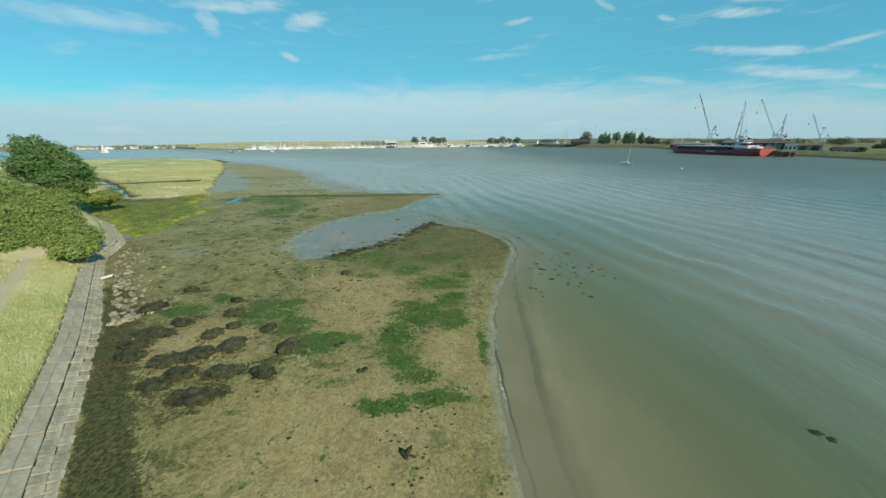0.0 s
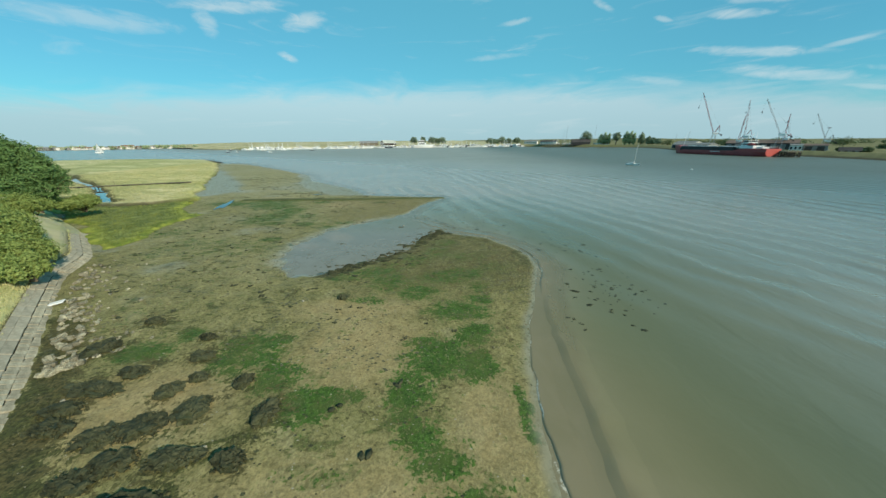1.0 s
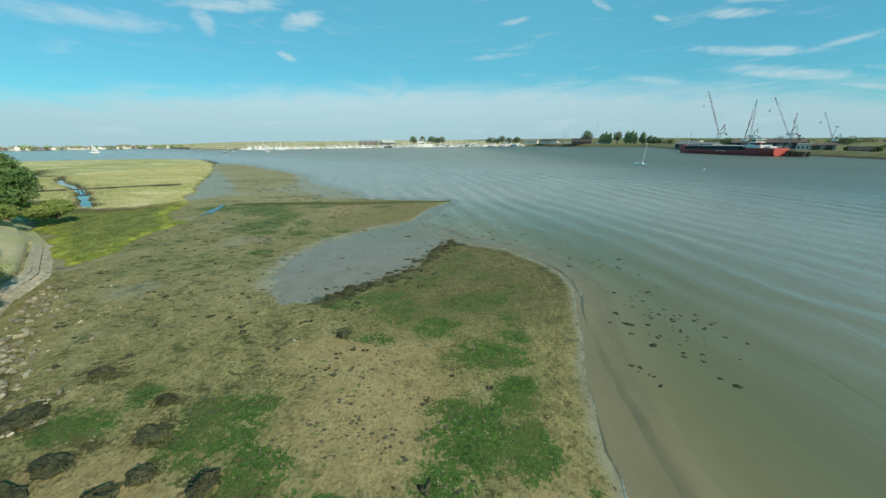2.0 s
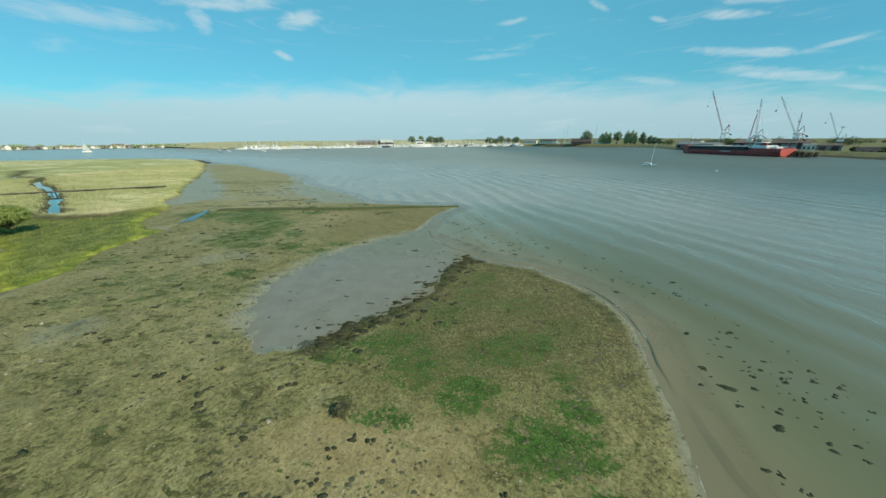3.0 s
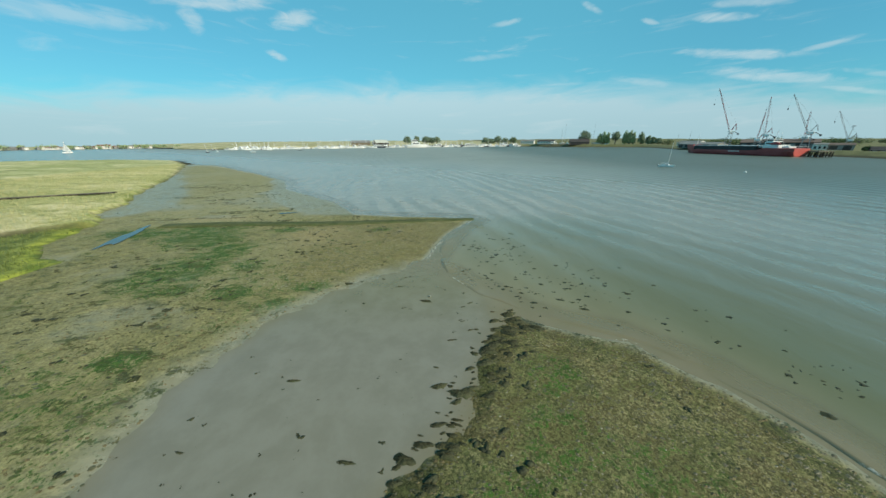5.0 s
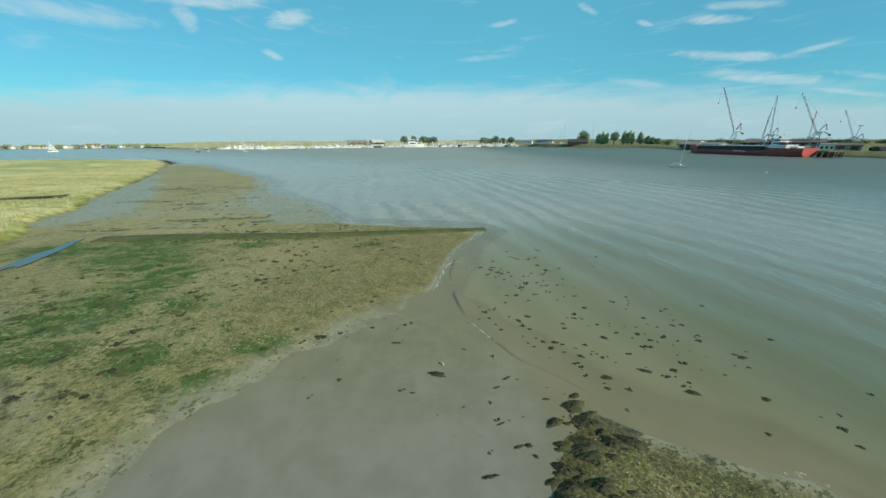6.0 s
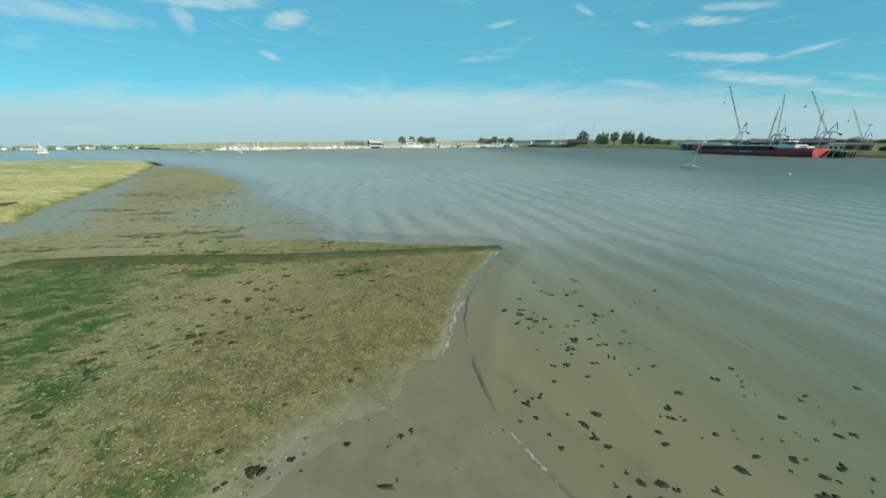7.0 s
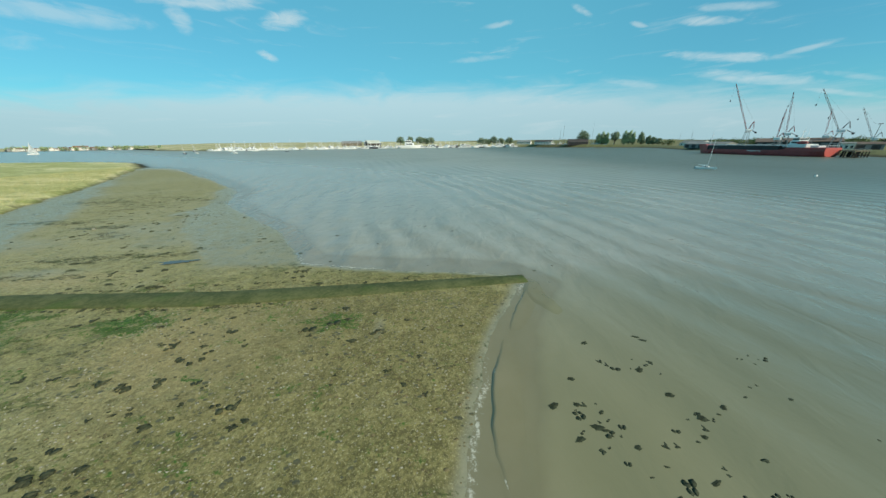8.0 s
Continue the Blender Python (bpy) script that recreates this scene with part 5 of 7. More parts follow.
stuff("seaweed_shreds", litter_mesh("seaweed_shreds", 7000, 5, 0.10, 0.16, (-40, 16, 8, 66), 7, lambda x, y, r: (grain(x, y, 6.0, 101) + 0.6 * grain(x, y, 1.5, 103)) > 0.05 + 0.3 * r), OLIVE, "dark shreds of wrack strewn over the mudflat", "seaweed")
stuff("seaweed_shreds", litter_mesh("seaweed_shreds", 5200, 6, 0.062, 0.22, (-9, 26, 9, 42), 6, lambda x, y, r: grain(x, y, 1.6, 115) > -0.35 + 0.4 * (r - 0.5)), OLIVE, "dark shreds of wrack matted over the near bank", "seaweed")
stuff("seaweed_shreds", litter_mesh("seaweed_shreds", 1500, 7, 0.085, 0.12, (-22, 5, 3.5, 18), 7, lambda x, y, r: (grain(x, y, 3.0, 111) + 0.6 * grain(x, y, 1.0, 113)) > 0.25 + 0.3 * r), WRACK, "dark shreds of wrack below the sea wall", "seaweed")
stuff("seaweed_shreds", litter_mesh("seaweed_shreds", 420, 8, 0.24, 0.3, (-70, 66, -6, 110), 7, lambda x, y, r: grain(x, y, 9.0, 105) > 0.3), WRACK, "dark shreds of wrack along the upper flats", "seaweed")

# rubble tumbled below the wall
ROCKS = []
for s in range(9):
    r = random.Random(s + 400)
    bm = bmesh.new()
    box(bm, 0, 0, 0, 0.62, 0.46, 0.40, 0.05)
    for v in bm.verts:
        n = noise.noise_vector(v.co * 2.4 + Vector((s * 5.1, s, 0)))
        v.co += n * 0.16 + Vector((r.uniform(-0.02, 0.02), r.uniform(-0.02, 0.02), r.uniform(-0.02, 0.02)))
    me = bpy.data.meshes.new("rubble_stone")
    bm.to_mesh(me)
    bm.free()
    me.materials.append(STONE)
    ROCKS.append(me)
rng = random.Random(5)
for i in range(230):
    k = rng.random() ** 2.0
    bx, by = -23.4 - 15.5 * k, 15.6 + 14.2 * k
    off = 0.10 + abs(rng.gauss(0, 1.5))
    x, y = bx + off * 0.66, by + off * 0.75
    s = rng.uniform(0.26, 0.72) * (1.0 if off < 1.6 else 0.65)
    ob = new("rubble_stone", ROCKS[rng.randrange(9)])
    ob.matrix_basis = pose(x, y, at(x, y) + 0.13 * s, rng.uniform(-30, 30), rng.uniform(-30, 30), rng.uniform(0, 360)) @ Matrix.Diagonal((s, s * rng.uniform(0.7, 1.1), s, 1))
    tagged(ob, "pale angular stone tumbled below the concrete wall", "stone", "rubble below the sea wall")
for x, y, s in ((-11.4, 11.9, 0.32), (-12.6, 23.1, 0.30), (-20.2, 14.2, 0.25), (-7.4, 44.6, 0.3), (-52.0, 84.0, 0.5)):
    ob = new("pale_stone", ROCKS[2])
    ob.matrix_basis = pose(x, y, at(x, y) + 0.05, 0, 0, x * 31) @ Matrix.Diagonal((s, s, s * 1.3, 1))
    ob.data = ROCKS[2].copy()
    ob.data.materials[0] = SHELL
    tagged(ob, "single bleached stone on the mud", "stone")

# thrown-down white board at the wall's foot
bm = bmesh.new()
box(bm, 0, 0, 0.08, 0.85, 0.45, 0.10, 0.02)
ob = part("white_board", bm, WHITE)
ob.matrix_basis = pose(-32.1, 23.05, 0.30, 6, -8, 28)
tagged(ob, "white painted board lying at the sea wall's foot", "board")


# ------------------------------------------------------------------ stepped boardwalk across the marsh
def build_boardwalk():
    a, b = Vector((-108, 79.5, 0)), Vector((-79, 90.5, 0))
    way = (b - a)
    n = int(way.length / 0.62)
    yaw = math.degrees(math.atan2(way.y, way.x))
    top = thing("boardwalk", "low grey timber boardwalk on posts over the marsh", "boardwalk", m=pose(a.x, a.y, 0.7, 0, 0, yaw))
    bm = bmesh.new()
    box(bm, 0, 0, 0, 0.56, 1.25, 0.07, 0.012)
    plank = part("plank", bm, TIMBER, top)
    for i in range(1, n):
        ob = new("plank", plank.data)
        ob.parent = top
        ob.location = (i * 0.62, 0.03 * math.sin(i * 1.7), 0.62 + 0.015 * math.sin(i * 2.3))
    plank.location = (0, 0, 0.62)
    for s in (-0.5, 0.5):
        bm = bmesh.new()
        box(bm, way.length / 2, s, 0.50, way.length, 0.12, 0.16, 0.02)
        part("beam", bm, TARRED, top, "dark tarred timber beam")
    bm = bmesh.new()
    rod(bm, (0, 0, -0.9), (0, 0, 0.56), 0.10, 0.09, 7)
    post = part("post", bm, TARRED, top)
    for i in range(0, n, 5):
        for s in (-0.55, 0.55):
            ob = post if i == 0 and s < 0 else new("post", post.data)
            ob.parent = top
            ob.location = (i * 0.62, s, 0)
    bm = bmesh.new()
    rod(bm, (0, 0, 0.4), (0, 0, 1.75), 0.06, 0.05, 6)
    tallpost = part("handrail_post", bm, TIMBER, top)
    tallpost.location = (way.length * 0.42, 0.6, 0)
    return top


build_boardwalk()
rows = swept(CREEK, [(-1.45, 0.40), (0, 0.40), (1.45, 0.40)], 2.0)
me = strip_mesh("creek_water", rows)
me.materials.append(STILL)
tagged(new("creek_water", me), "narrow tidal creek winding through the marsh", "water", kind="structure")


def build_puddle(cx, cy, rx, ry, turn, label):
    """A shallow standing puddle with an uneven rim."""
    k = np.arange(28) / 28 * 6.283
    r = 1 + 0.20 * np.sin(k * 3 + 1) + 0.15 * np.sin(k * 5) + 0.10 * np.sin(k * 9 + 2)
    c, s = math.cos(radians(turn)), math.sin(radians(turn))
    u, v = np.cos(k) * rx * r, np.sin(k) * ry * r
    x, y = cx + u * c - v * s, cy + u * s + v * c
    z = float(height(x, y).max()) * 0.5 + at(cx, cy) * 0.5 + 0.05
    me = soup("puddle", np.stack([x, y, np.full(28, z)], 1), [tuple(range(28))])
    me.materials.append(STILL)
    tagged(new("puddle", me), label, "puddle", kind="structure")


build_puddle(-46.6, 60.6, 4.4, 0.75, 108, "long sky-blue puddle on the mud")
build_puddle(-32.0, 72.2, 1.5, 0.40, 8, "long blue puddle beside the slipway")


# ------------------------------------------------------------------ grass
def tufts(name, spots, tall, blades, seed, mat, label, spread=0.16):
    """Grass tufts as bent blades on (n, 3) spots."""
    g = np.random.default_rng(seed)
    n = len(spots)
    base = np.repeat(spots, blades, axis=0)
    m = len(base)
    a = g.random(m) * 6.283
    lean = np.stack([np.cos(a), np.sin(a), np.zeros(m)], 1)
    side = np.stack([-np.sin(a), np.cos(a), np.zeros(m)], 1)
    h = tall * (0.5 + g.random(m))[:, None]
    p = base + lean * spread * g.random(m)[:, None]
    w = 0.065 * h
    up = np.array([0, 0, 1.0])
    co = np.stack([p - side * w, p + side * w, p + lean * h * 0.45 + up * h], 1).reshape(-1, 3)
    i = np.arange(m) * 3
    me = soup(name, co, np.stack([i, i + 1, i + 2], 1))
    return stuff(name, me, mat, label, "grass")


g = np.random.default_rng(3)


def bank_spots(count, o0, o1, s0, s1):
    """Spots on the bank between two offsets from the toe, over a stretch of it."""
    rows = swept(TOE[1:7], [(0, 0), (1, 0)], 0.5)
    p, nrm = rows[0, :, :2], rows[1, :, :2] - rows[0, :, :2]
    i = g.integers(int(s0 * 2), min(int(s1 * 2), len(p)), count)
    o = g.uniform(o0, o1, count)
    q = p[i] + nrm[i] * o[:, None] + g.normal(size=(count, 2)) * 0.15
    z = np.interp(o, [1.45, 1.6, 2.6, 3.3, 3.9, 6.2, 7.4, 9.8], [0.98, 1.12, 1.62, 1.98, 2.14, 2.18, 1.9, 0.8])
    return np.stack([q[:, 0], q[:, 1], z - 0.03], 1)


tufts("bank_grass", bank_spots(14000, 1.5, 3.8, 0, 52), 0.15, 4, 1, STRAW, "pale dry grass tufts on the sea bank")
tufts("bank_grass", bank_spots(5000, 4.7, 8.5, 0, 52), 0.24, 4, 2, REED, "long green grass tufts behind the bank's crest")
mx, my = g.uniform(-150, -41, 120000), g.uniform(33, 190, 120000)
mz, ms, _, me_ = marsh_height(mx, my)
ok = (ms > 0.6) & (mz > 0.32) & (np.abs(me_) > 0.5) & (segment_distance(mx, my, TOE)[1] * segment_distance(mx, my, TOE)[0] < -1)
near = ok & (me_ < 0)
far = ok & (me_ > 0)
tufts("samphire", np.stack([mx, my, mz], 1)[near][:12000], 0.26, 4, 4, SAMPHIRE, "bright yellow-green samphire along the marsh edge", 0.3)
tufts("marsh_grass", np.stack([mx, my, mz], 1)[far][:16000], 0.30, 4, 5, REED, "straw-coloured marsh grass tufts", 0.5)

# ------------------------------------------------------------------ scrub and tree on the sea bank
tree("broad dark green tree in full leaf behind the bank", "tree", -67.0, 48.0, 0.6, 13.6, 7.6, 46000, 0.20, 1, LEAF_DARK, stems=13)


def bush(x, y, z, tall, wide, count, seed, label, mat=LEAF_BUSH):
    rng = random.Random(seed)
    top = thing("hawthorn_bush", label, "bush", "scrub on the sea bank", pose(x, y, z))
    blobs, bm = [], bmesh.new()
    for i in range(13):
        a, k = i * 2.4 + rng.random(), math.sqrt((i + 0.4) / 13)
        ex, ey, ez = math.cos(a) * wide * 0.42 * k, math.sin(a) * wide * 0.42 * k, tall * (0.66 - 0.36 * k) + tall * 0.22 * (rng.random() - 0.3)
        r = wide * (0.13 + 0.14 * rng.random())
        blobs.append((ex, ey, ez, r, r * rng.uniform(0.8, 1.1), tall * rng.uniform(0.16, 0.32)))
        rod(bm, (0.05 * i - 0.2, 0, -0.2), (ex, ey, ez), 0.08, 0.03, 5)
    part("stem", bm, BARK, top, "tangle of thin grey stems")
    part("foliage", leaf_mesh("foliage", blobs, int(count * 4.6), 0.15, seed, mat, shell=0.6, low=0.05), mat, top, "thick mid-green leaves")
    return top


BUSHES = [(-36.2, 25.0, 1.5, 2.4, 2.8), (-39.6, 27.0, 1.6, 3.8, 4.0), (-44.6, 29.8, 1.7, 5.6, 5.2), (-49.5, 32.8, 1.2, 6.6, 4.2), (-48.5, 27.5, 0.6, 8.0, 6.0), (-55.5, 34.5, 0.6, 8.6, 5.0), (-43.8, 24.4, 1.2, 4.8, 5.0),
          (-53.0, 26.0, 0.4, 7.0, 6.0), (-41.5, 20.6, 0.8, 3.6, 4.5), (-36.0, 17.6, 0.9, 1.9, 2.6), (-63.0, 50.6, 1.6, 3.2, 4.8), (-61.0, 43.0, 2.2, 4.6, 4.6), (-61.0, 37.5, 0.5, 7.0, 5.0), (-71, 53, 1.5, 2.2, 4.0)]
for i, (x, y, z, tall, wide) in enumerate(BUSHES):
    bush(x, y, z, tall, wide, int(1100 * wide), 20 + i, "tall dense hawthorn scrub on the sea bank" if tall > 5 else "low rounded hawthorn bush on the sea bank")


# ------------------------------------------------------------------ far bank of the estuary
FAR = [(210, -300), (222, 60), (230, 120), (239, 155), (248, 183), (254, 215), (264, 290), (292, 380), (325, 455), (335, 505), (296, 548), (250, 590), (215, 660), (160, 712), (40, 726), (-80, 727), (-170, 716), (-260, 692), (-350, 662),
       (-440, 655), (-540, 695), (-700, 810), (-1000, 1150), (-2600, 3200)]


def far_material():
    m, nt, b = material("far_grassland")
    v = place(nt)
    n1, n2 = noise_of(nt, v, 0.012, 5, 0.6), noise_of(nt, v, 0.2, 5, 0.65)
    c = mixed(nt, smooth(nt, n1, 0.40, 0.60), (0.280, 0.270, 0.140), (0.540, 0.470, 0.290))
    c = mixed(nt, calc(nt, "MULTIPLY", smooth(nt, n2, 0.42, 0.68), 0.4), c, (0.140, 0.160, 0.065))
    at_xyz = node(nt, "ShaderNodeSeparateXYZ", (("Vector", v),)).outputs
    zed = at_xyz[2]
    c = mixed(nt, calc(nt, "MULTIPLY", smooth(nt, at_xyz[0], 120, 250), 0.85), c, mixed(nt, smooth(nt, n2, 0.40, 0.60), (0.078, 0.086, 0.036), (0.140, 0.138, 0.064)))
    c = mixed(nt, calc(nt, "SUBTRACT", 1.0, smooth(nt, calc(nt, "ADD", zed, calc(nt, "MULTIPLY", n2, 0.8)), 0.9, 1.8)), c, (0.088, 0.078, 0.048))
    plug(nt, b, color=c, rough=0.95, normal=bumped(nt, n2, 0.6, 0.4), spec=0.1)
    return m


FARLAND = far_material()


def build_far_bank():
    """Mud foot, grassed flood bank and the low land behind, out to the skyline."""
    prof = [(0, -1.0, 0), (2, 0.15, 0), (6, 0.9, 0), (12, 3.4, 1.4), (15, 3.6, 2.0), (22, 2.6, 2.6), (60, 2.2, 4.5), (160, 2.4, 6.0), (420, 3.0, 11.0), (900, 4.0, 18.0), (1600, 6.0, 24.0), (2600, 8.0, 24.0)]
    rows = swept(FAR, [(0, 0), (1, 0)], 9.0)
    p = rows[0, :, :2]
    side = np.stack([rows[1, :, 0] - p[:, 0], rows[1, :, 1] - p[:, 1]], 1)
    away = p - np.array([0.0, 200.0])
    away /= np.linalg.norm(away, axis=1, keepdims=True)
    out = []
    turn = np.degrees(np.arctan2(p[:, 0], p[:, 1]))
    rise = 0.72 * step(turn, -42, -26) * step(38 - turn, 0, 14)
    for o, z0, z1 in prof:
        z = z0 + z1 * rise
        k = min(1.0, o / 120)
        way = -side * (1 - k) + away * k
        q = p + way * o
        out.append(np.stack([q[:, 0], q[:, 1], z + 0.14 * z * grain(q[:, 0], q[:, 1], 40.0, 201) + (0.35 * grain(q[:, 0], q[:, 1], 7.0, 203) if 1 < o < 30 else 0)], 1))
    me = strip_mesh("far_bank", np.array(out))
    me.materials.append(FARLAND)
    return tagged(new("far_bank", me), "grassed flood bank and flat farmland across the estuary", "riverbank", kind="structure")


build_far_bank()
rows = swept([(-3600, 120), (-2500, 380), (-1640, 640), (-1200, 860), (-880, 1070), (-820, 1180)], [(0, -1.0), (8, 0.5), (30, 1.4), (200, 1.6), (900, 3.0), (2200, 5.0)], 40.0)
me = strip_mesh("far_shore", rows)
me.materials.append(FARLAND)
tagged(new("far_shore", me), "low distant shore under the town", "riverbank", kind="structure")


# ------------------------------------------------------------------ cargo ship at the wharf
def build_ship():
    """A long low coaster: red hull, dark hold coamings, pale hatch covers, white house aft."""
    stern_at, bow_at = Vector((232.5, 207.0, 0)), Vector((227.5, 284.0, 0))
    yaw = math.degrees(math.atan2(bow_at.y - stern_at.y, bow_at.x - stern_at.x))
    L, B = (bow_at - stern_at).length, 12.4
    top = thing("cargo_ship", "long red-hulled coaster with a white deckhouse moored at a jetty", "ship", m=pose(stern_at.x, stern_at.y, 0, 0, 0, yaw))
    bm, rows = bmesh.new(), []
    n = 28
    for i in range(n + 1):
        k = i / n
        half = B / 2 * (1 - max(0.0, 1 - k / 0.06) ** 2 * 0.08) * (1 - max(0.0, (k - 0.80) / 0.20) ** 2.1)
        half = max(half, 0.10)
        deck = 3.5 + (1.6 * (1 - step(np.array(k), 0.22, 0.27).item())) + (3.4 * step(np.array(k), 0.84, 0.93).item())
        over = 3.6 * max(0.0, (k - 0.88) / 0.12) ** 2
        under = 0.0
        x = L * k
        tuck = 1 - 0.45 * max(0.0, 1 - k / 0.10)
        rows.append([(x + over, -half, deck), (x + over * 0.7, -half, deck * 0.6), (x + under * 0.4, -half * 0.97 * (0.5 + 0.5 * tuck), 0.9), (x + under, -half * 0.85 * tuck, -1.0), (x + under, half * 0.85 * tuck, -1.0), (x + under * 0.4, half * 0.97 * (0.5 + 0.5 * tuck), 0.9), (x + over * 0.7, half, deck * 0.6), (x + over, half, deck), (x + over, 0, deck + 0.05), (x + over, -half, deck)])
    loft(bm, rows)
    part("hull", bm, RED, top, "weathered red steel hull")
    bm = bmesh.new()
    outline = [(-1.0, 5.05), (1.0, 5.05), (1.0, 3.4), (0.94, 2.0), (0.80, 0.9), (0.55, 0.15), (-0.55, 0.15), (-0.80, 0.9), (-0.94, 2.0), (-1.0, 3.4)]
    loft(bm, [[(x, B * 0.46 * y, z) for y, z in outline + outline[:1]] for x in (-0.30, 0.02)])
    # brighter red than the hull's, as painted-in sun
    part("transom", bm, SUNLIT_RED, top, "red transom with sunlight put into its colour")
    bm = bmesh.new()
    box(bm, L * 0.585, 0, 4.7, L * 0.60, B * 0.94, 3.0, 0.15)
    for j in range(22):
        for s in (-1, 1):
            box(bm, L * 0.293 + j * L * 0.0275, s * B * 0.475, 4.7, 0.22, 0.28, 2.6)
    part("hold_coaming", bm, BLACK, top, "black steel hold coaming with ribs")
    for j in range(7):
        bm = bmesh.new()
        box(bm, L * (0.325 + 0.087 * j), 0, 6.45, L * 0.082, B * 0.86, 0.50, 0.12)
        part("hatch_cover", bm, GREY, top, "pale grey hatch cover")
    bm = bmesh.new()
    box(bm, L * 0.185, 0, 6.2, L * 0.12, B * 0.76, 2.0, 0.15)
    box(bm, L * 0.207, 0, 8.1, L * 0.065, B * 0.68, 1.9, 0.15)
    box(bm, L * 0.210, 0, 9.9, L * 0.045, B * 0.60, 1.8, 0.15)
    box(bm, L * 0.210, 0, 10.9, L * 0.050, B * 0.66, 0.2, 0.04)
    box(bm, L * 0.085, 0.5, 5.8, L * 0.05, B * 0.45, 1.1, 0.15)
    house = part("deckhouse", bm, WHITE, top, "white stepped deckhouse")
    for zz, yy in ((8.2, 0.342), (10.1, 0.302)):
        for j in range(4):
            for s in (-1, 1):
                bm = bmesh.new()
                box(bm, L * (0.194 + 0.010 * j), s * B * yy, zz, 0.75, 0.10, 0.85, 0.02)
                part("window", bm, DARK_GLASS, house)
    for j in range(5):
        bm = bmesh.new()
        box(bm, L * 0.186, -B * 0.22 + j * B * 0.11, 10.1, 0.12, 0.95, 0.8, 0.02)
        part("window", bm, DARK_GLASS, house)
    bm = bmesh.new()
    box(bm, L * 0.150, 0, 8.0, 2.0, 2.2, 2.0, 0.3)
    part("funnel", bm, BLACK, top, "short dark funnel")
    bm = bmesh.new()
    rod(bm, (L * 0.21, 0, 11), (L * 0.21, 0, 17.0), 0.16, 0.08)
    rod(bm, (L * 0.21, -1.5, 14.6), (L * 0.21, 1.5, 14.6), 0.06)
    rod(bm, (L * 0.19, -1.4, 10.9), (L * 0.19, -1.4, 15.8), 0.10, 0.06)
    part("radar_mast", bm, WHITE, top, "thin white radar mast")
    bm = bmesh.new()
    rod(bm, (L * 0.93, 0, 7), (L * 0.93, 0, 16.5), 0.16, 0.08)
    rod(bm, (L * 0.93, -1.2, 13.5), (L * 0.93, 1.2, 13.5), 0.08)
    part("foremast", bm, WHITE, top, "thin white foremast")
    bm = bmesh.new()
    for s in (-1, 1):
        for j in range(12):
            rod(bm, (L * (0.01 + 0.012 * j), s * B * 0.40, 5.2), (L * (0.01 + 0.012 * j), s * B * 0.40, 6.4), 0.05)
        rod(bm, (L * 0.01, s * B * 0.40, 6.4), (L * 0.145, s * B * 0.40, 6.4), 0.05)
    rod(bm, (L * 0.01, -B * 0.4, 6.4), (L * 0.01, B * 0.4, 6.4), 0.05)
    part("stern_rail", bm, WHITE, top, "white stern railing")
    for j, w in enumerate((0.8, 0.9, 0.7, 0.9, 0.8, 0.4, 0.8)):
        bm = bmesh.new()
        box(bm, L * 0.50 - j * 1.15, B * 0.502, 2.7, w, 0.06, 0.62)
        part("name_bar", bm, WHITE, top, "white painted bar")
    for j in range(3):
        bm = bmesh.new()
        box(bm, L * (0.262 + 0.002 * j), B * (-0.3 + 0.3 * j), 5.9, 1.6, 1.6, 1.4, 0.3)
        part("locker", bm, GREY if j != 1 else NAVY, top)
    bm = bmesh.new()
    bmesh.ops.create_uvsphere(bm, u_segments=10, v_segments=6, radius=1.0)
    bmesh.ops.transform(bm, matrix=pose(L * 0.165, B * 0.30, 8.1) @ Matrix.Diagonal((3.0, 1.1, 1.1, 1)), verts=bm.verts)
    part("lifeboat", bm, RED, top, "red covered lifeboat")
    return top


build_ship()


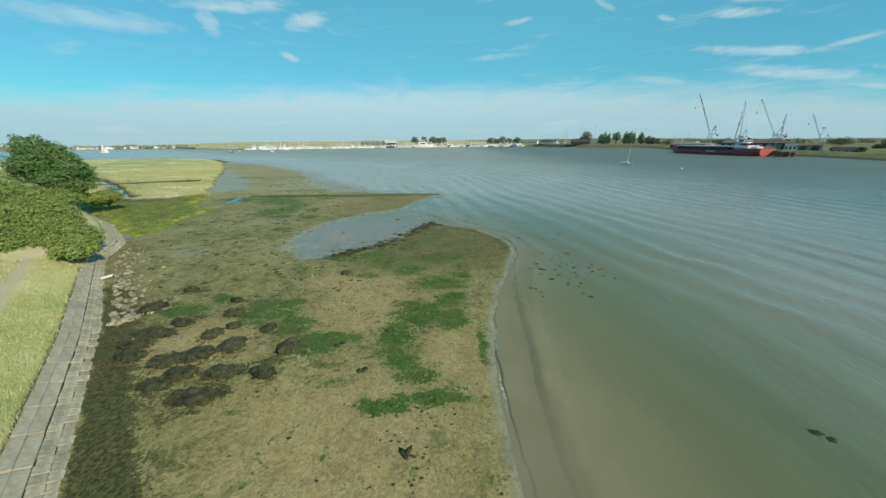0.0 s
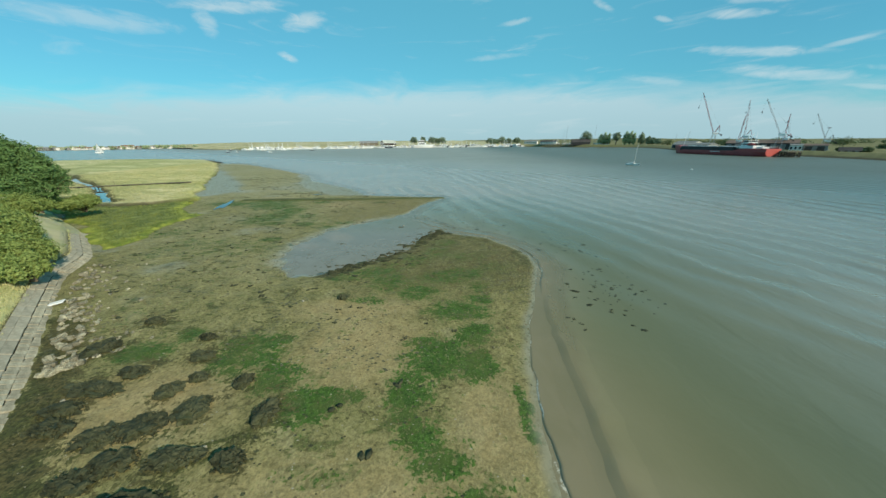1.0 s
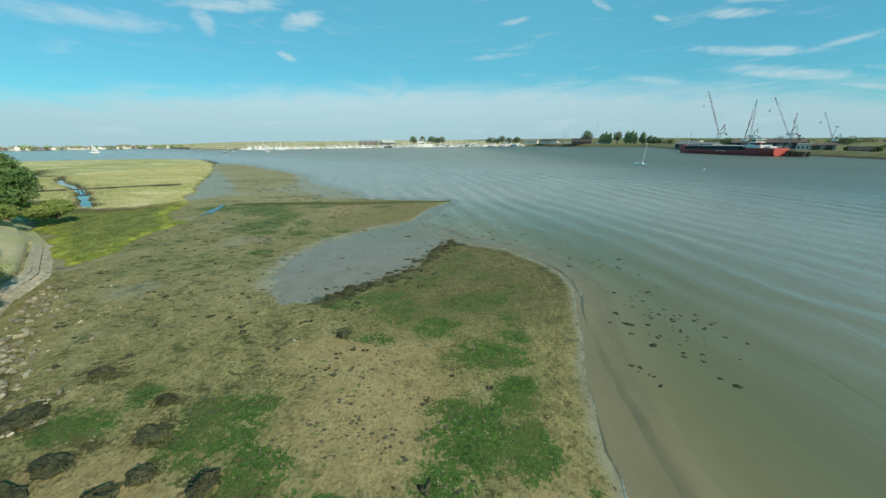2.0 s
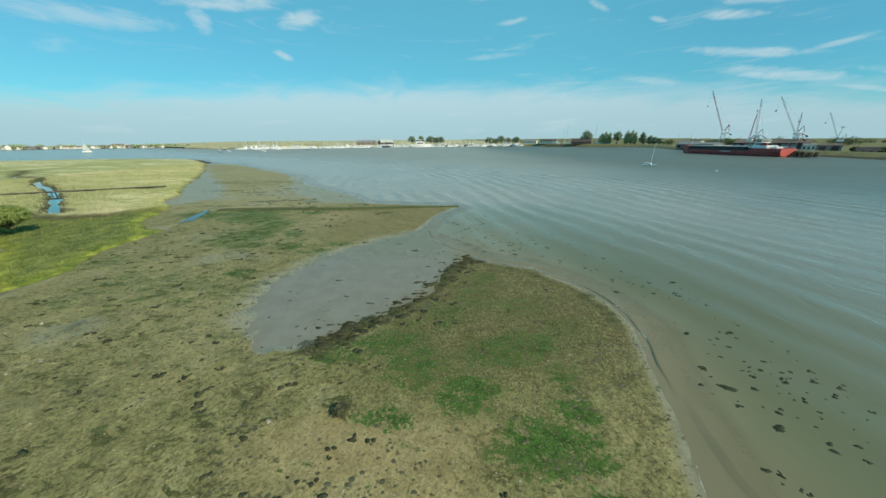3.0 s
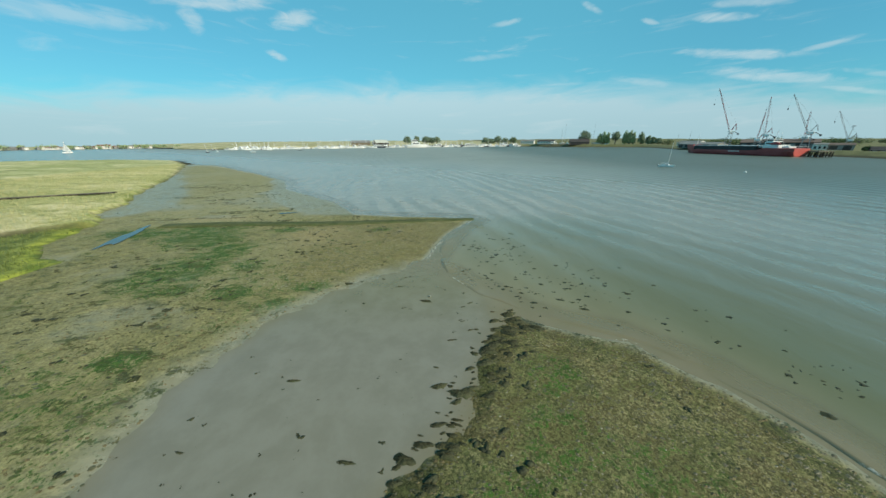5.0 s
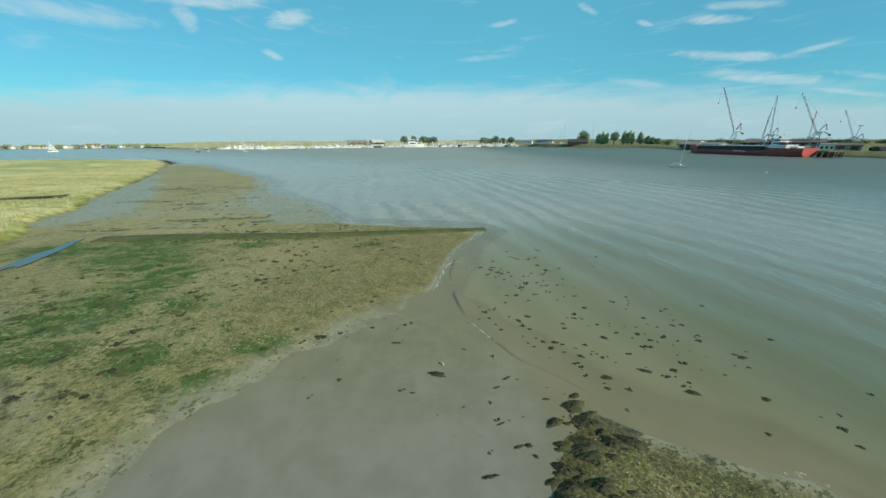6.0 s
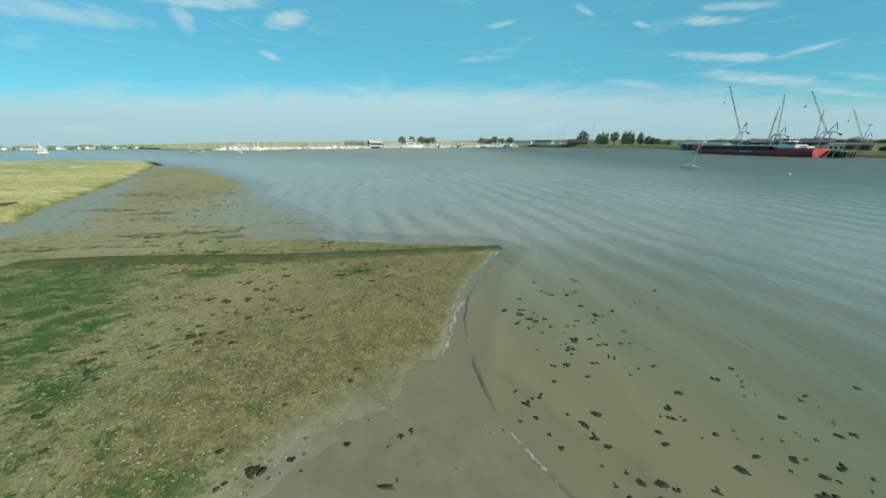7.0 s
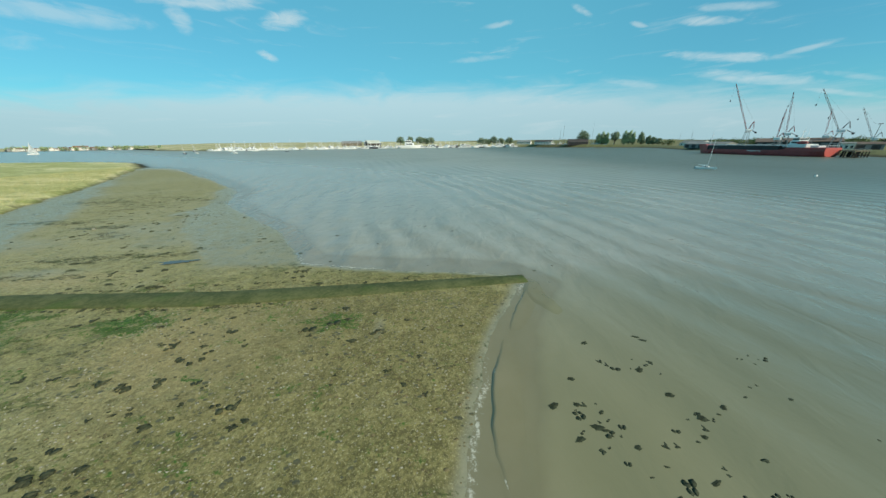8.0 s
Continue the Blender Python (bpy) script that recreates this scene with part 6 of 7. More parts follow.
# ------------------------------------------------------------------ cranes
def build_crane(base, tip, ground_z, label, paint=CRANE_RED, tower=9.0):
    """A harbour crane: four-legged tower, slewing house, lattice jib, back mast, ropes and hook."""
    b = Vector((base[0], base[1], ground_z))
    t = Vector(tip) - b
    yaw = math.degrees(math.atan2(t.y, t.x))
    out, up = math.hypot(t.x, t.y), t.z
    top = thing("harbour_crane", label, "crane", "cranes on the wharf", pose(b.x, b.y, b.z, 0, 0, yaw))
    for sx, sy in ((-1, -1), (-1, 1), (1, -1), (1, 1)):
        bm = bmesh.new()
        rod(bm, (2.2 * sx, 2.2 * sy, 0), (0.9 * sx, 0.9 * sy, tower), 0.18, 0.14, 5)
        box(bm, 2.2 * sx, 2.2 * sy, 0.3, 1.6, 0.7, 0.6, 0.1)
        part("leg", bm, STEEL, top, "grey steel tower leg")
    bm = bmesh.new()
    for k in (0.33, 0.66, 1.0):
        w = 2.2 - 1.3 * k
        for a, c in (((-1, -1), (1, -1)), ((1, -1), (1, 1)), ((1, 1), (-1, 1)), ((-1, 1), (-1, -1))):
            rod(bm, (a[0] * w, a[1] * w, tower * k), (c[0] * w, c[1] * w, tower * k), 0.10, seg=4)
    part("tower_bracing", bm, STEEL, top)
    bm = bmesh.new()
    box(bm, -0.5, 0, tower + 1.1, 2.6, 1.9, 1.7, 0.2)
    box(bm, 1.2, 0.8, tower + 1.3, 1.1, 1.0, 1.7, 0.12)
    house = part("machine_house", bm, WHITE, top, "white slewing machine house")
    bm = bmesh.new()
    box(bm, 1.78, 0.8, tower + 1.6, 0.06, 0.8, 0.9, 0.01)
    part("cab_window", bm, DARK_GLASS, house)
    foot, end = Vector((0.8, 0, tower + 1.2)), Vector((out, 0, up))
    way = end - foot
    n = max(8, int(way.length / 2.2))
    axis = way.normalized()
    nrm = Vector((-axis.z, 0, axis.x))
    bm = bmesh.new()
    ring = []
    for i in range(n + 1):
        k = i / n
        w = 0.28 * min(1, k * 6 + 0.3, (1 - k) * 4 + 0.35)
        c = foot + way * k
        ring.append([c + nrm * w * a + Vector((0, w * e, 0)) for a, e in ((1, 1), (1, -1), (-1, -1), (-1, 1))])
    for i in range(n):
        for j in range(4):
            rod(bm, ring[i][j], ring[i + 1][j], 0.055, seg=4)
            rod(bm, ring[i][j], ring[i + 1][(j + 1) % 4], 0.035, seg=3)
    part("jib", bm, paint, top, "long lattice jib")
    bm = bmesh.new()
    head = Vector((-1.6, 0, tower + 2.4 + way.length * 0.14))
    for s in (-0.7, 0.7):
        rod(bm, (0.0, s, tower + 2.4), head + Vector((0, s * 0.5, 0)), 0.15, seg=5)
        rod(bm, (-2.8, s, tower + 2.4), head + Vector((0, s * 0.5, 0)), 0.11, seg=5)
    part("back_mast", bm, paint, top, "short back mast")
    bm = bmesh.new()
    rod(bm, (-1.8, 0, tower + 1.6), (-4.6, 0, tower - 0.2), 0.18, 0.24, seg=5)
    box(bm, -4.7, 0, tower - 0.4, 1.0, 1.2, 1.1, 0.1)
    part("counterweight", bm, BLACK, top, "dark counterweight arm")
    bm = bmesh.new()
    for s in (-0.4, 0.4):
        rod(bm, head + Vector((0, s, 0)), foot + way * 0.97 + Vector((0, s, 0)), 0.012, seg=3)
    part("pendant", bm, BLACK, top, "thin pendant ropes")
    bm = bmesh.new()
    drop = way.length * 0.30
    rod(bm, end, end - Vector((0, 0, drop)), 0.022, seg=3)
    part("hoist_rope", bm, BLACK, top)
    bm = bmesh.new()
    box(bm, end.x, 0, end.z - drop - 0.6, 0.5, 0.4, 1.2, 0.1)
    part("hook_block", bm, BLACK, top, "dark hook block")
    return top


build_crane((240, 264), (225.5, 271.5, 49.5), 3.6, "tall lattice crane with a white house on the wharf", tower=12)
build_crane((249, 245), (245.5, 248.5, 40.5), 3.6, "red lattice crane with a steep jib on the wharf", tower=9)
build_crane((241, 213), (232, 223.5, 38.5), 4.4, "lattice crane with a white house on the timber jetty", BLACK, tower=9)
build_crane((294.5, 255), (293, 257.5, 31.2), 2.6, "red lattice crane behind the long shed", tower=8)
build_crane((315.5, 243), (309, 252, 30.8), 2.6, "small lattice crane beyond the sheds", BLACK, tower=6)
build_crane((252, 252), (251.5, 253.5, 30.5), 3.4, "slim lattice crane with an upright jib", tower=6)


# ------------------------------------------------------------------ jetty, wharf and sheds
def build_jetty(x0, y0, x1, y1, z, wide, label, bay=3.0):
    """A timber jetty: deck planks' edge, cross heads and many piles with braces."""
    a, b = Vector((x0, y0)), Vector((x1, y1))
    way = b - a
    yaw = math.degrees(math.atan2(way.y, way.x))
    top = thing("timber_jetty", label, "jetty", m=pose(x0, y0, 0, 0, 0, yaw))
    n = int(way.length / bay)
    bm = bmesh.new()
    box(bm, way.length / 2, 0, z, way.length, wide, 0.5, 0.08)
    part("deck", bm, TIMBER, top, "grey timber deck")
    bm = bmesh.new()
    rod(bm, (0, 0, -3), (0, 0, z - 0.2), 0.28, 0.26, 7)
    pile = part("pile", bm, TARRED, top)
    for i in range(n + 1):
        for s in (-0.46, 0.46):
            if i == 0 and s < 0:
                pile.location = (0, s * wide, 0)
                continue
            ob = new("pile", pile.data)
            ob.parent = top
            ob.location = (i * bay, s * wide, 0)
    for i in range(n):
        bm = bmesh.new()
        rod(bm, (i * bay, -0.5 * wide, 0.6), ((i + 1) * bay, -0.5 * wide, z - 0.5), 0.12, seg=5)
        part("brace", bm, TARRED, top)
    bm = bmesh.new()
    for i in range(n + 1):
        rod(bm, (i * bay, -0.48 * wide, z), (i * bay, -0.48 * wide, z + 1.1), 0.06, seg=5)
    rod(bm, (0, -0.48 * wide, z + 1.1), (way.length, -0.48 * wide, z + 1.1), 0.05, seg=5)
    part("rail", bm, STEEL, top, "grey handrail")
    return top


build_jetty(240, 199.5, 239, 290, 3.6, 6.0, "old dark timber jetty on piles beside the ship")
build_jetty(232, 200, 241, 199.5, 3.4, 5.0, "short dark jetty head on close piles", 1.8)
build_jetty(204, 580, 256, 580, 5.2, 7.0, "dark timber pier reaching from the far shore", 3.2)


def build_shed(cx, cy, yaw, length, wide, eaves, ridge, wall_mat, roof_mat, label, doors=4, category="shed", base=2.3):
    """A long pitched shed: walls, two roof slopes with overhang, doors or windows."""
    top = thing("shed" if category == "shed" else "house", label, category, m=pose(cx, cy, base, 0, 0, yaw))
    bm = bmesh.new()
    pts = [(-length / 2, -wide / 2), (length / 2, -wide / 2), (length / 2, wide / 2), (-length / 2, wide / 2)]
    low, high = [bm.verts.new((x, y, -0.4)) for x, y in pts], [bm.verts.new((x, y, eaves)) for x, y in pts]
    g0, g1 = bm.verts.new((-length / 2, 0, ridge - 0.15)), bm.verts.new((length / 2, 0, ridge - 0.15))
    bm.faces.new((low[0], low[1], high[1], high[0]))
    bm.faces.new((low[2], low[3], high[3], high[2]))
    bm.faces.new((low[1], low[2], high[2], g1, high[1]))
    bm.faces.new((low[3], low[0], high[0], g0, high[3]))
    part("wall", bm, wall_mat, top)
    for s in (-1, 1):
        bm = bmesh.new()
        e, o = wide / 2 + 0.4, length / 2 + 0.3
        drop = (ridge - eaves) * 0.4 / (wide / 2)
        q = [(-o, 0, ridge), (o, 0, ridge), (o, s * e, eaves - drop), (-o, s * e, eaves - drop)]
        up = [bm.verts.new((x, y, z + 0.14)) for x, y, z in q]
        dn = [bm.verts.new((x, y, z)) for x, y, z in q]
        bm.faces.new(up)
        bm.faces.new(dn[::-1])
        for i in range(4):
            bm.faces.new((up[i], dn[i], dn[(i + 1) % 4], up[(i + 1) % 4]))
        part("roof", bm, roof_mat, top, "pitched sheet roof" if category == "shed" else "pitched tiled roof")
    for i in range(doors):
        bm = bmesh.new()
        x = -length / 2 + length * (i + 0.5) / doors
        if category == "shed":
            box(bm, x, wide / 2 + 0.03, eaves * 0.42, min(4.5, length / doors * 0.6), 0.10, eaves * 0.84, 0.02)
            part("sliding_door", bm, SHEET_DARK if wall_mat is not SHEET_DARK else SHEET_GREY, top)
        else:
            box(bm, x, wide / 2 + 0.03, eaves * 0.55, min(1.6, length / doors * 0.5), 0.10, eaves * 0.35, 0.02)
            part("window", bm, DARK_GLASS, top)
            bm = bmesh.new()
            box(bm, x, -wide / 2 - 0.03, eaves * 0.55, min(1.6, length / doors * 0.5), 0.10, eaves * 0.35, 0.02)
            part("window", bm, DARK_GLASS, top)
    return top


build_shed(289, 268, 129, 44, 20, 6.0, 8.6, SHEET_DARK, SHEET_BROWN, "long brown-roofed timber store behind the wharf", 8)
build_shed(277, 231, 129, 6.5, 7, 4.8, 5.6, RENDERED, SHEET_GREY, "white two-storey wharf office", 3, "house")
build_shed(288, 228, 129, 12, 9, 4.4, 5.6, SHEET_GREY, SHEET_BROWN, "grey metal-clad store beside the office", 2)
build_shed(278, 201, 129, 9, 7, 1.6, 3.6, SHEET_DARK, SHEET_DARK, "low dark-roofed shed near the flood bank", 3)
build_shed(300, 350, 104, 40, 16, 4.0, 6.0, SHEET_GREY, SHEET_GREY, "long low grey store on the far wharf", 6)
build_shed(-138, 748, 38, 34, 22, 4.5, 11.0, TARRED, SHEET_PALE, "tall grey boat shed behind the marina", 3, base=6.5)
build_shed(-185, 742, 8, 44, 18, 6.0, 10.5, TIMBER, SHEET_GREY, "long low timber boatyard shed", 8, base=6.0)
build_shed(212, 700, -30, 30, 12, 5.5, 8.0, RENDERED, SHEET_GREY, "white clubhouse near the far pier", 6, "house", base=5.5)
build_shed(238, 655, -30, 34, 13, 5.0, 8.0, RENDERED, SHEET_DARK, "white boatyard building with a dark roof", 6, "house", base=5.5)
build_shed(278, 590, -20, 34, 18, 5.0, 10.5, SHEET_DARK, SHEET_DARK, "dark low boatyard shed among masts", 4, base=4.0)
build_shed(360, 430, 100, 30, 14, 5.0, 7.5, RENDERED, SHEET_GREY, "pale farm building behind the flood bank", 5, "house")


# ------------------------------------------------------------------ boats
def sailing_boat(length, mast, hull_mat, label, group, m, name="sailing_yacht", sail=False):
    top = thing(name, label, "sailboat", group, m)
    part("hull", hull(bmesh.new(), length, length * 0.31, length * 0.115), hull_mat, top)
    bm = bmesh.new()
    box(bm, length * 0.50, 0, length * 0.155, length * 0.34, length * 0.19, length * 0.075, length * 0.02)
    part("cabin", bm, WHITE, top, "low white cabin")
    bm = bmesh.new()
    for s in (-1, 1):
        box(bm, length * 0.50, s * length * 0.098, length * 0.16, length * 0.22, 0.03, length * 0.028)
    part("cabin_window", bm, DARK_GLASS, top)
    bm = bmesh.new()
    rod(bm, (length * 0.58, 0, length * 0.1), (length * 0.58, 0, mast), length * 0.014, length * 0.010, 6)
    for k in (0.45, 0.72):
        rod(bm, (length * 0.58, -length * 0.07, mast * k), (length * 0.58, length * 0.07, mast * k), 0.02, seg=4)
    part("mast", bm, WHITE, top, "slender pale mast")
    bm = bmesh.new()
    rod(bm, (length * 0.57, 0, length * 0.24), (length * 0.14, 0, length * 0.25), length * 0.022, length * 0.017, 6)
    part("boom", bm, WHITE if not sail else STEEL, top, "boom with furled sail cover")
    bm = bmesh.new()
    for q in ((length * 1.02, 0, length * 0.13), (0.02, 0, length * 0.11), (length * 0.55, length * 0.14, length * 0.11), (length * 0.55, -length * 0.14, length * 0.11)):
        rod(bm, q, (length * 0.58, 0, mast * 0.97), 0.018, seg=3)
    part("rigging", bm, STEEL, top)
    bm = bmesh.new()
    box(bm, -0.10, 0, length * 0.07, 0.28, 0.40, length * 0.10, 0.05)
    part("outboard", bm, NAVY, top, "small dark outboard motor")
    if sail:
        bm = bmesh.new()
        v = [bm.verts.new(p) for p in ((length * 0.57, 0, length * 0.28), (length * 0.10, 0.3, length * 0.30), (length * 0.40, 0.35, mast * 0.6), (length * 0.575, 0.02, mast * 0.98))]
        bm.faces.new(v)
        w = [bm.verts.new(p) for p in ((length * 1.0, 0, length * 0.16), (length * 0.60, 0.35, length * 0.24), (length * 0.60, 0.05, mast * 0.82))]
        bm.faces.new(w)
        bmesh.ops.solidify(bm, geom=bm.faces[:], thickness=0.03)
        part("sail", bm, WHITE, top, "white set sails")
    return top


def motor_boat(length, hull_mat, label, group, m, decks=1):
    top = thing("motor_boat", label, "motorboat", group, m)
    part("hull", hull(bmesh.new(), length, length * 0.32, length * 0.13, stern=0.9), hull_mat, top)
    bm = bmesh.new()
    for d in range(decks):
        box(bm, length * (0.45 - 0.04 * d), 0, length * (0.18 + 0.13 * d), length * (0.45 - 0.12 * d), length * (0.25 - 0.03 * d), length * 0.13, length * 0.025)
    part("cabin", bm, WHITE, top, "white cabin")
    bm = bmesh.new()
    for d in range(decks):
        for s in (-1, 1):
            box(bm, length * (0.45 - 0.04 * d), s * length * (0.128 - 0.015 * d), length * (0.195 + 0.13 * d), length * 0.30, 0.04, length * 0.05)
    part("cabin_window", bm, DARK_GLASS, top)
    bm = bmesh.new()
    rod(bm, (length * 0.42, 0, length * 0.2), (length * 0.38, 0, length * (0.42 + 0.13 * decks)), 0.06, 0.03, 5)
    part("aerial_mast", bm, WHITE, top)
    return top


sailing_boat(5.9, 10.4, WHITE, "small pale moored yacht with bare mast on open water", "", pose(94.5, 151.5, 0, 0, 0, -55))
sailing_boat(10.5, 17.5, WHITE, "distant sailing boat under white sails", "", pose(-627, 527, 0, 0, 0, 45), "sailing_dinghy", True)
for i, (x, y, yaw, l) in enumerate(((-319, 436, 150, 9), (-258, 439, 160, 9), (-372, 598, 20, 10), (-440, 610, 150, 10), (-300, 560, 170, 10), (-330, 470, 160, 7), (-230, 520, 150, 8))):
    sailing_boat(l, l * 1.35, WHITE if i % 3 else NAVY, "moored white yacht swinging off the marina" if i % 3 else "moored dark-hulled yacht swinging off the marina", "moored yachts", pose(x, y, 0, 0, 0, yaw))


def mooring_buoy(x, y):
    top = thing("mooring_buoy", "round white mooring buoy on the water", "buoy", m=pose(x, y, 0.12))
    bm = bmesh.new()
    bmesh.ops.create_uvsphere(bm, u_segments=12, v_segments=8, radius=0.36)
    part("float", bm, WHITE, top)
    bm = bmesh.new()
    rod(bm, (0, 0, 0.38), (0, 0, 0.62), 0.04)
    rod(bm, (-0.1, 0, 0.62), (0.1, 0, 0.62), 0.03)
    part("ring", bm, STEEL, top, "steel mooring ring")


mooring_buoy(104.2, 123.2)

# marina: rows of berthed boats, built once and copied along the pontoons
protos = [sailing_boat(13.0, 14.0, WHITE, "white yacht berthed in the marina", "boats in the marina", pose(-230, 682, 0, 0, 0, 60)),
          sailing_boat(12.0, 13.0, NAVY, "dark-hulled yacht berthed in the marina", "boats in the marina", pose(-180, 694, 0, 0, 0, 75)),
          motor_boat(13.0, WHITE, "white cabin cruiser berthed in the marina", "boats in the marina", pose(-160, 700, 0, 0, 0, 50), 1),
          motor_boat(15.0, WHITE, "two-decked white motor cruiser berthed in the marina", "boats in the marina", pose(-100, 706, 0, 0, 0, 20), 2)]
rng = random.Random(8)


def shore_y(x):
    """The marina's shore along x."""
    return float(np.interp(x, [-440, -350, -260, -170, -80, 40, 160], [655, 662, 692, 716, 727, 726, 712]))


for i in range(285):
    k = (i + rng.random() * 0.9) / 285
    x = -420 + 600 * k
    y = shore_y(x) - rng.uniform(4, 30)
    if -82 < x < -10 and y < 708:
        y = shore_y(x) - rng.uniform(2, 8)
    copy_thing(protos[rng.choice((0, 0, 1, 2, 2, 2, 3, 3))], pose(x, y, 0, 0, 0, rng.choice((5, 20, 160, 175, 200, 340)) + rng.uniform(-15, 15)) @ Matrix.Scale(rng.uniform(0.95, 1.3), 4))
for i in range(12):
    x = rng.uniform(240, 330)
    copy_thing(protos[rng.choice((0, 0, 1))], pose(x, 640 - (x - 240) * 0.8, 4.5, 0, 0, rng.uniform(0, 360)))
motor_boat(44, WHITE, "large white passenger launch moored off the marina", "", pose(-68, 694, 0, 0, 0, 4), 2)
motor_boat(26, NAVY, "long dark barge with a white wheelhouse", "", pose(-136, 690, 0, 0, 0, 6), 1)
motor_boat(28, NAVY, "long dark barge with a white wheelhouse", "", pose(18, 700, 0, 0, 0, 176), 1)
motor_boat(30, NAVY, "long dark lighter moored among yachts", "", pose(86, 700, 0, 0, 0, 176), 1)
motor_boat(24, NAVY, "dark workboat moored at the marina's end", "", pose(160, 684, 0, 0, 0, 5), 1)


def pontoon(x0, y0, x1, y1):
    top = thing("pontoon", "long low floating pontoon in the marina", "pontoon", "pontoons", pose(x0, y0, 0, 0, 0, math.degrees(math.atan2(y1 - y0, x1 - x0))))
    l = math.hypot(x1 - x0, y1 - y0)
    bm = bmesh.new()
    box(bm, l / 2, 0, 0.45, l, 2.4, 0.4, 0.05)
    part("deck", bm, TIMBER, top, "weathered timber deck")
    for i in range(int(l / 25) + 1):
        bm = bmesh.new()
        rod(bm, (i * 25, 1.5, -3), (i * 25, 1.5, 4.2), 0.22, seg=7)
        part("pile", bm, STEEL, top, "steel mooring pile")


pontoon(-400, 640, -90, 706)
pontoon(-10, 708, 160, 694)

# ------------------------------------------------------------------ far trees, poles and the distant town
FAR_TREES = [(-72, 748, 20, 13), (-49, 752, 21, 11), (-26, 750, 20, 14), (-13, 754, 16, 13), (0, 750, 18, 14), (120, 738, 14, 14), (134, 742, 11, 14), (149, 736, 17, 14), (166, 732, 13, 12), (184, 724, 15, 12), (289, 592, 24, 15)]
for i, (x, y, tall, wide) in enumerate(FAR_TREES):
    tree("rounded dark tree on the far shore", "tree", x, y, 5.5, tall, wide * 1.25, 1300, 1.5, 60 + i, LEAF_SHORE, "trees on the far shore", 7)
# a row of poplars with one broad oak among them
POPLARS = [(0.0, 18, 6.5), (0.9, 21, 6.0), (1.8, 19, 5.5), (3.6, 23, 14.0), (5.6, 21, 6.5), (6.5, 22, 6.0), (7.3, 19, 5.0), (8.9, 19, 7.5), (10.4, 13, 7.0), (11.2, 11, 8.0), (12.2, 9, 9.0)]
for i, (k, tall, wide) in enumerate(POPLARS):
    oak = wide > 10
    tree("broad dark oak among poplars on the far bank" if oak else "tall poplar in a row on the far bank", "tree", 312 + k * 6.2, 580 - k * 4.2, 4.5, tall, wide * (1.0 if oak else 1.35), 1700, 1.2, 90 + i, LEAF_SHORE if oak or k > 8 else LEAF_FAR, "" if oak else "poplar row", 9, not oak)
for i, (x, y, tall, wide) in enumerate(((400, 520, 9, 16), (420, 500, 8, 14), (455, 470, 8, 14), (330, 155, 5, 10), (345, 140, 6, 12), (303, 185, 5, 9), (480, 400, 8, 14), (440, 420, 8, 16), (500, 440, 9, 18), (520, 380, 9, 18), (470, 450, 9, 18), (540, 330, 8, 18), (560, 300, 8, 20), (580, 260, 8, 20), (430, 250, 4, 12), (450, 225, 4, 14), (400, 265, 3.6, 10), (470, 205, 4, 14), (292, 212, 3, 4), (297, 206, 3.2, 5), (301, 222, 3.2, 4))):
    tree("low dark hedgerow tree behind the flood bank", "tree", x, y, 2.0, tall, wide, 700, 1.1, 120 + i, LEAF_HEDGE, "hedgerow trees", 6)

rng = random.Random(77)
for i in range(34):
    a, r = radians(rng.uniform(40, 75)), rng.uniform(620, 1000)
    tree("low dark hedgerow tree behind the flood bank", "tree", r * math.sin(a), r * math.cos(a), 2.0, rng.uniform(4, 7.5) * r / 900, rng.uniform(14, 30), 320, 1.8, 300 + i, LEAF_HEDGE, "hedgerow trees", 6)


def pole(x, y, z, tall, label, lamp=False):
    top = thing("tall_pole", label, "mast", "masts on the far shore", pose(x, y, z))
    bm = bmesh.new()
    rod(bm, (0, 0, -0.3), (0, 0, tall), 0.24, 0.12, 7)
    part("shaft", bm, STEEL, top)
    if lamp:
        bm = bmesh.new()
        box(bm, 0, 0, tall, 2.6, 0.8, 0.5, 0.1)
        part("floodlight", bm, BLACK, top, "dark floodlight head")


for x, y, tall in ((247.7, 588.4, 38), (301.7, 584, 40), (330, 560, 28), (400, 480, 22), (372, 470, 18), (243, 592, 30)):
    pole(x, y, 2.0, tall, "tall bare mast on the far shore")
pole(303, 236, 2.4, 17, "floodlight mast beyond the sheds", True)

rng = random.Random(21)
for i in range(46):
    k = (i + rng.random()) / 46
    x, y = -1500 + 560 * k, 700 + 320 * k
    big = rng.random() < 0.12
    build_shed(x, y, rng.uniform(-30, 30), rng.uniform(10, 20) * (2 if big else 1), rng.uniform(8, 11), rng.uniform(4, 6) * (1.5 if big else 1), rng.uniform(7, 9.5) * (1.4 if big else 1), RENDERED if rng.random() < 0.6 else SHEET_GREY, TILES if rng.random() < 0.6 else SHEET_GREY,
               "pale distant town house with a pitched roof", 4, "house", 1.0)
for i in range(34):
    k = (i + rng.random()) / 34
    tree("dark distant town tree", "tree", -1480 + 600 * k, 720 + 330 * k, 0.8, rng.uniform(8, 14), rng.uniform(12, 22), 220, 2.6, 200 + i, LEAF_FAR, "trees in the distant town", 5)

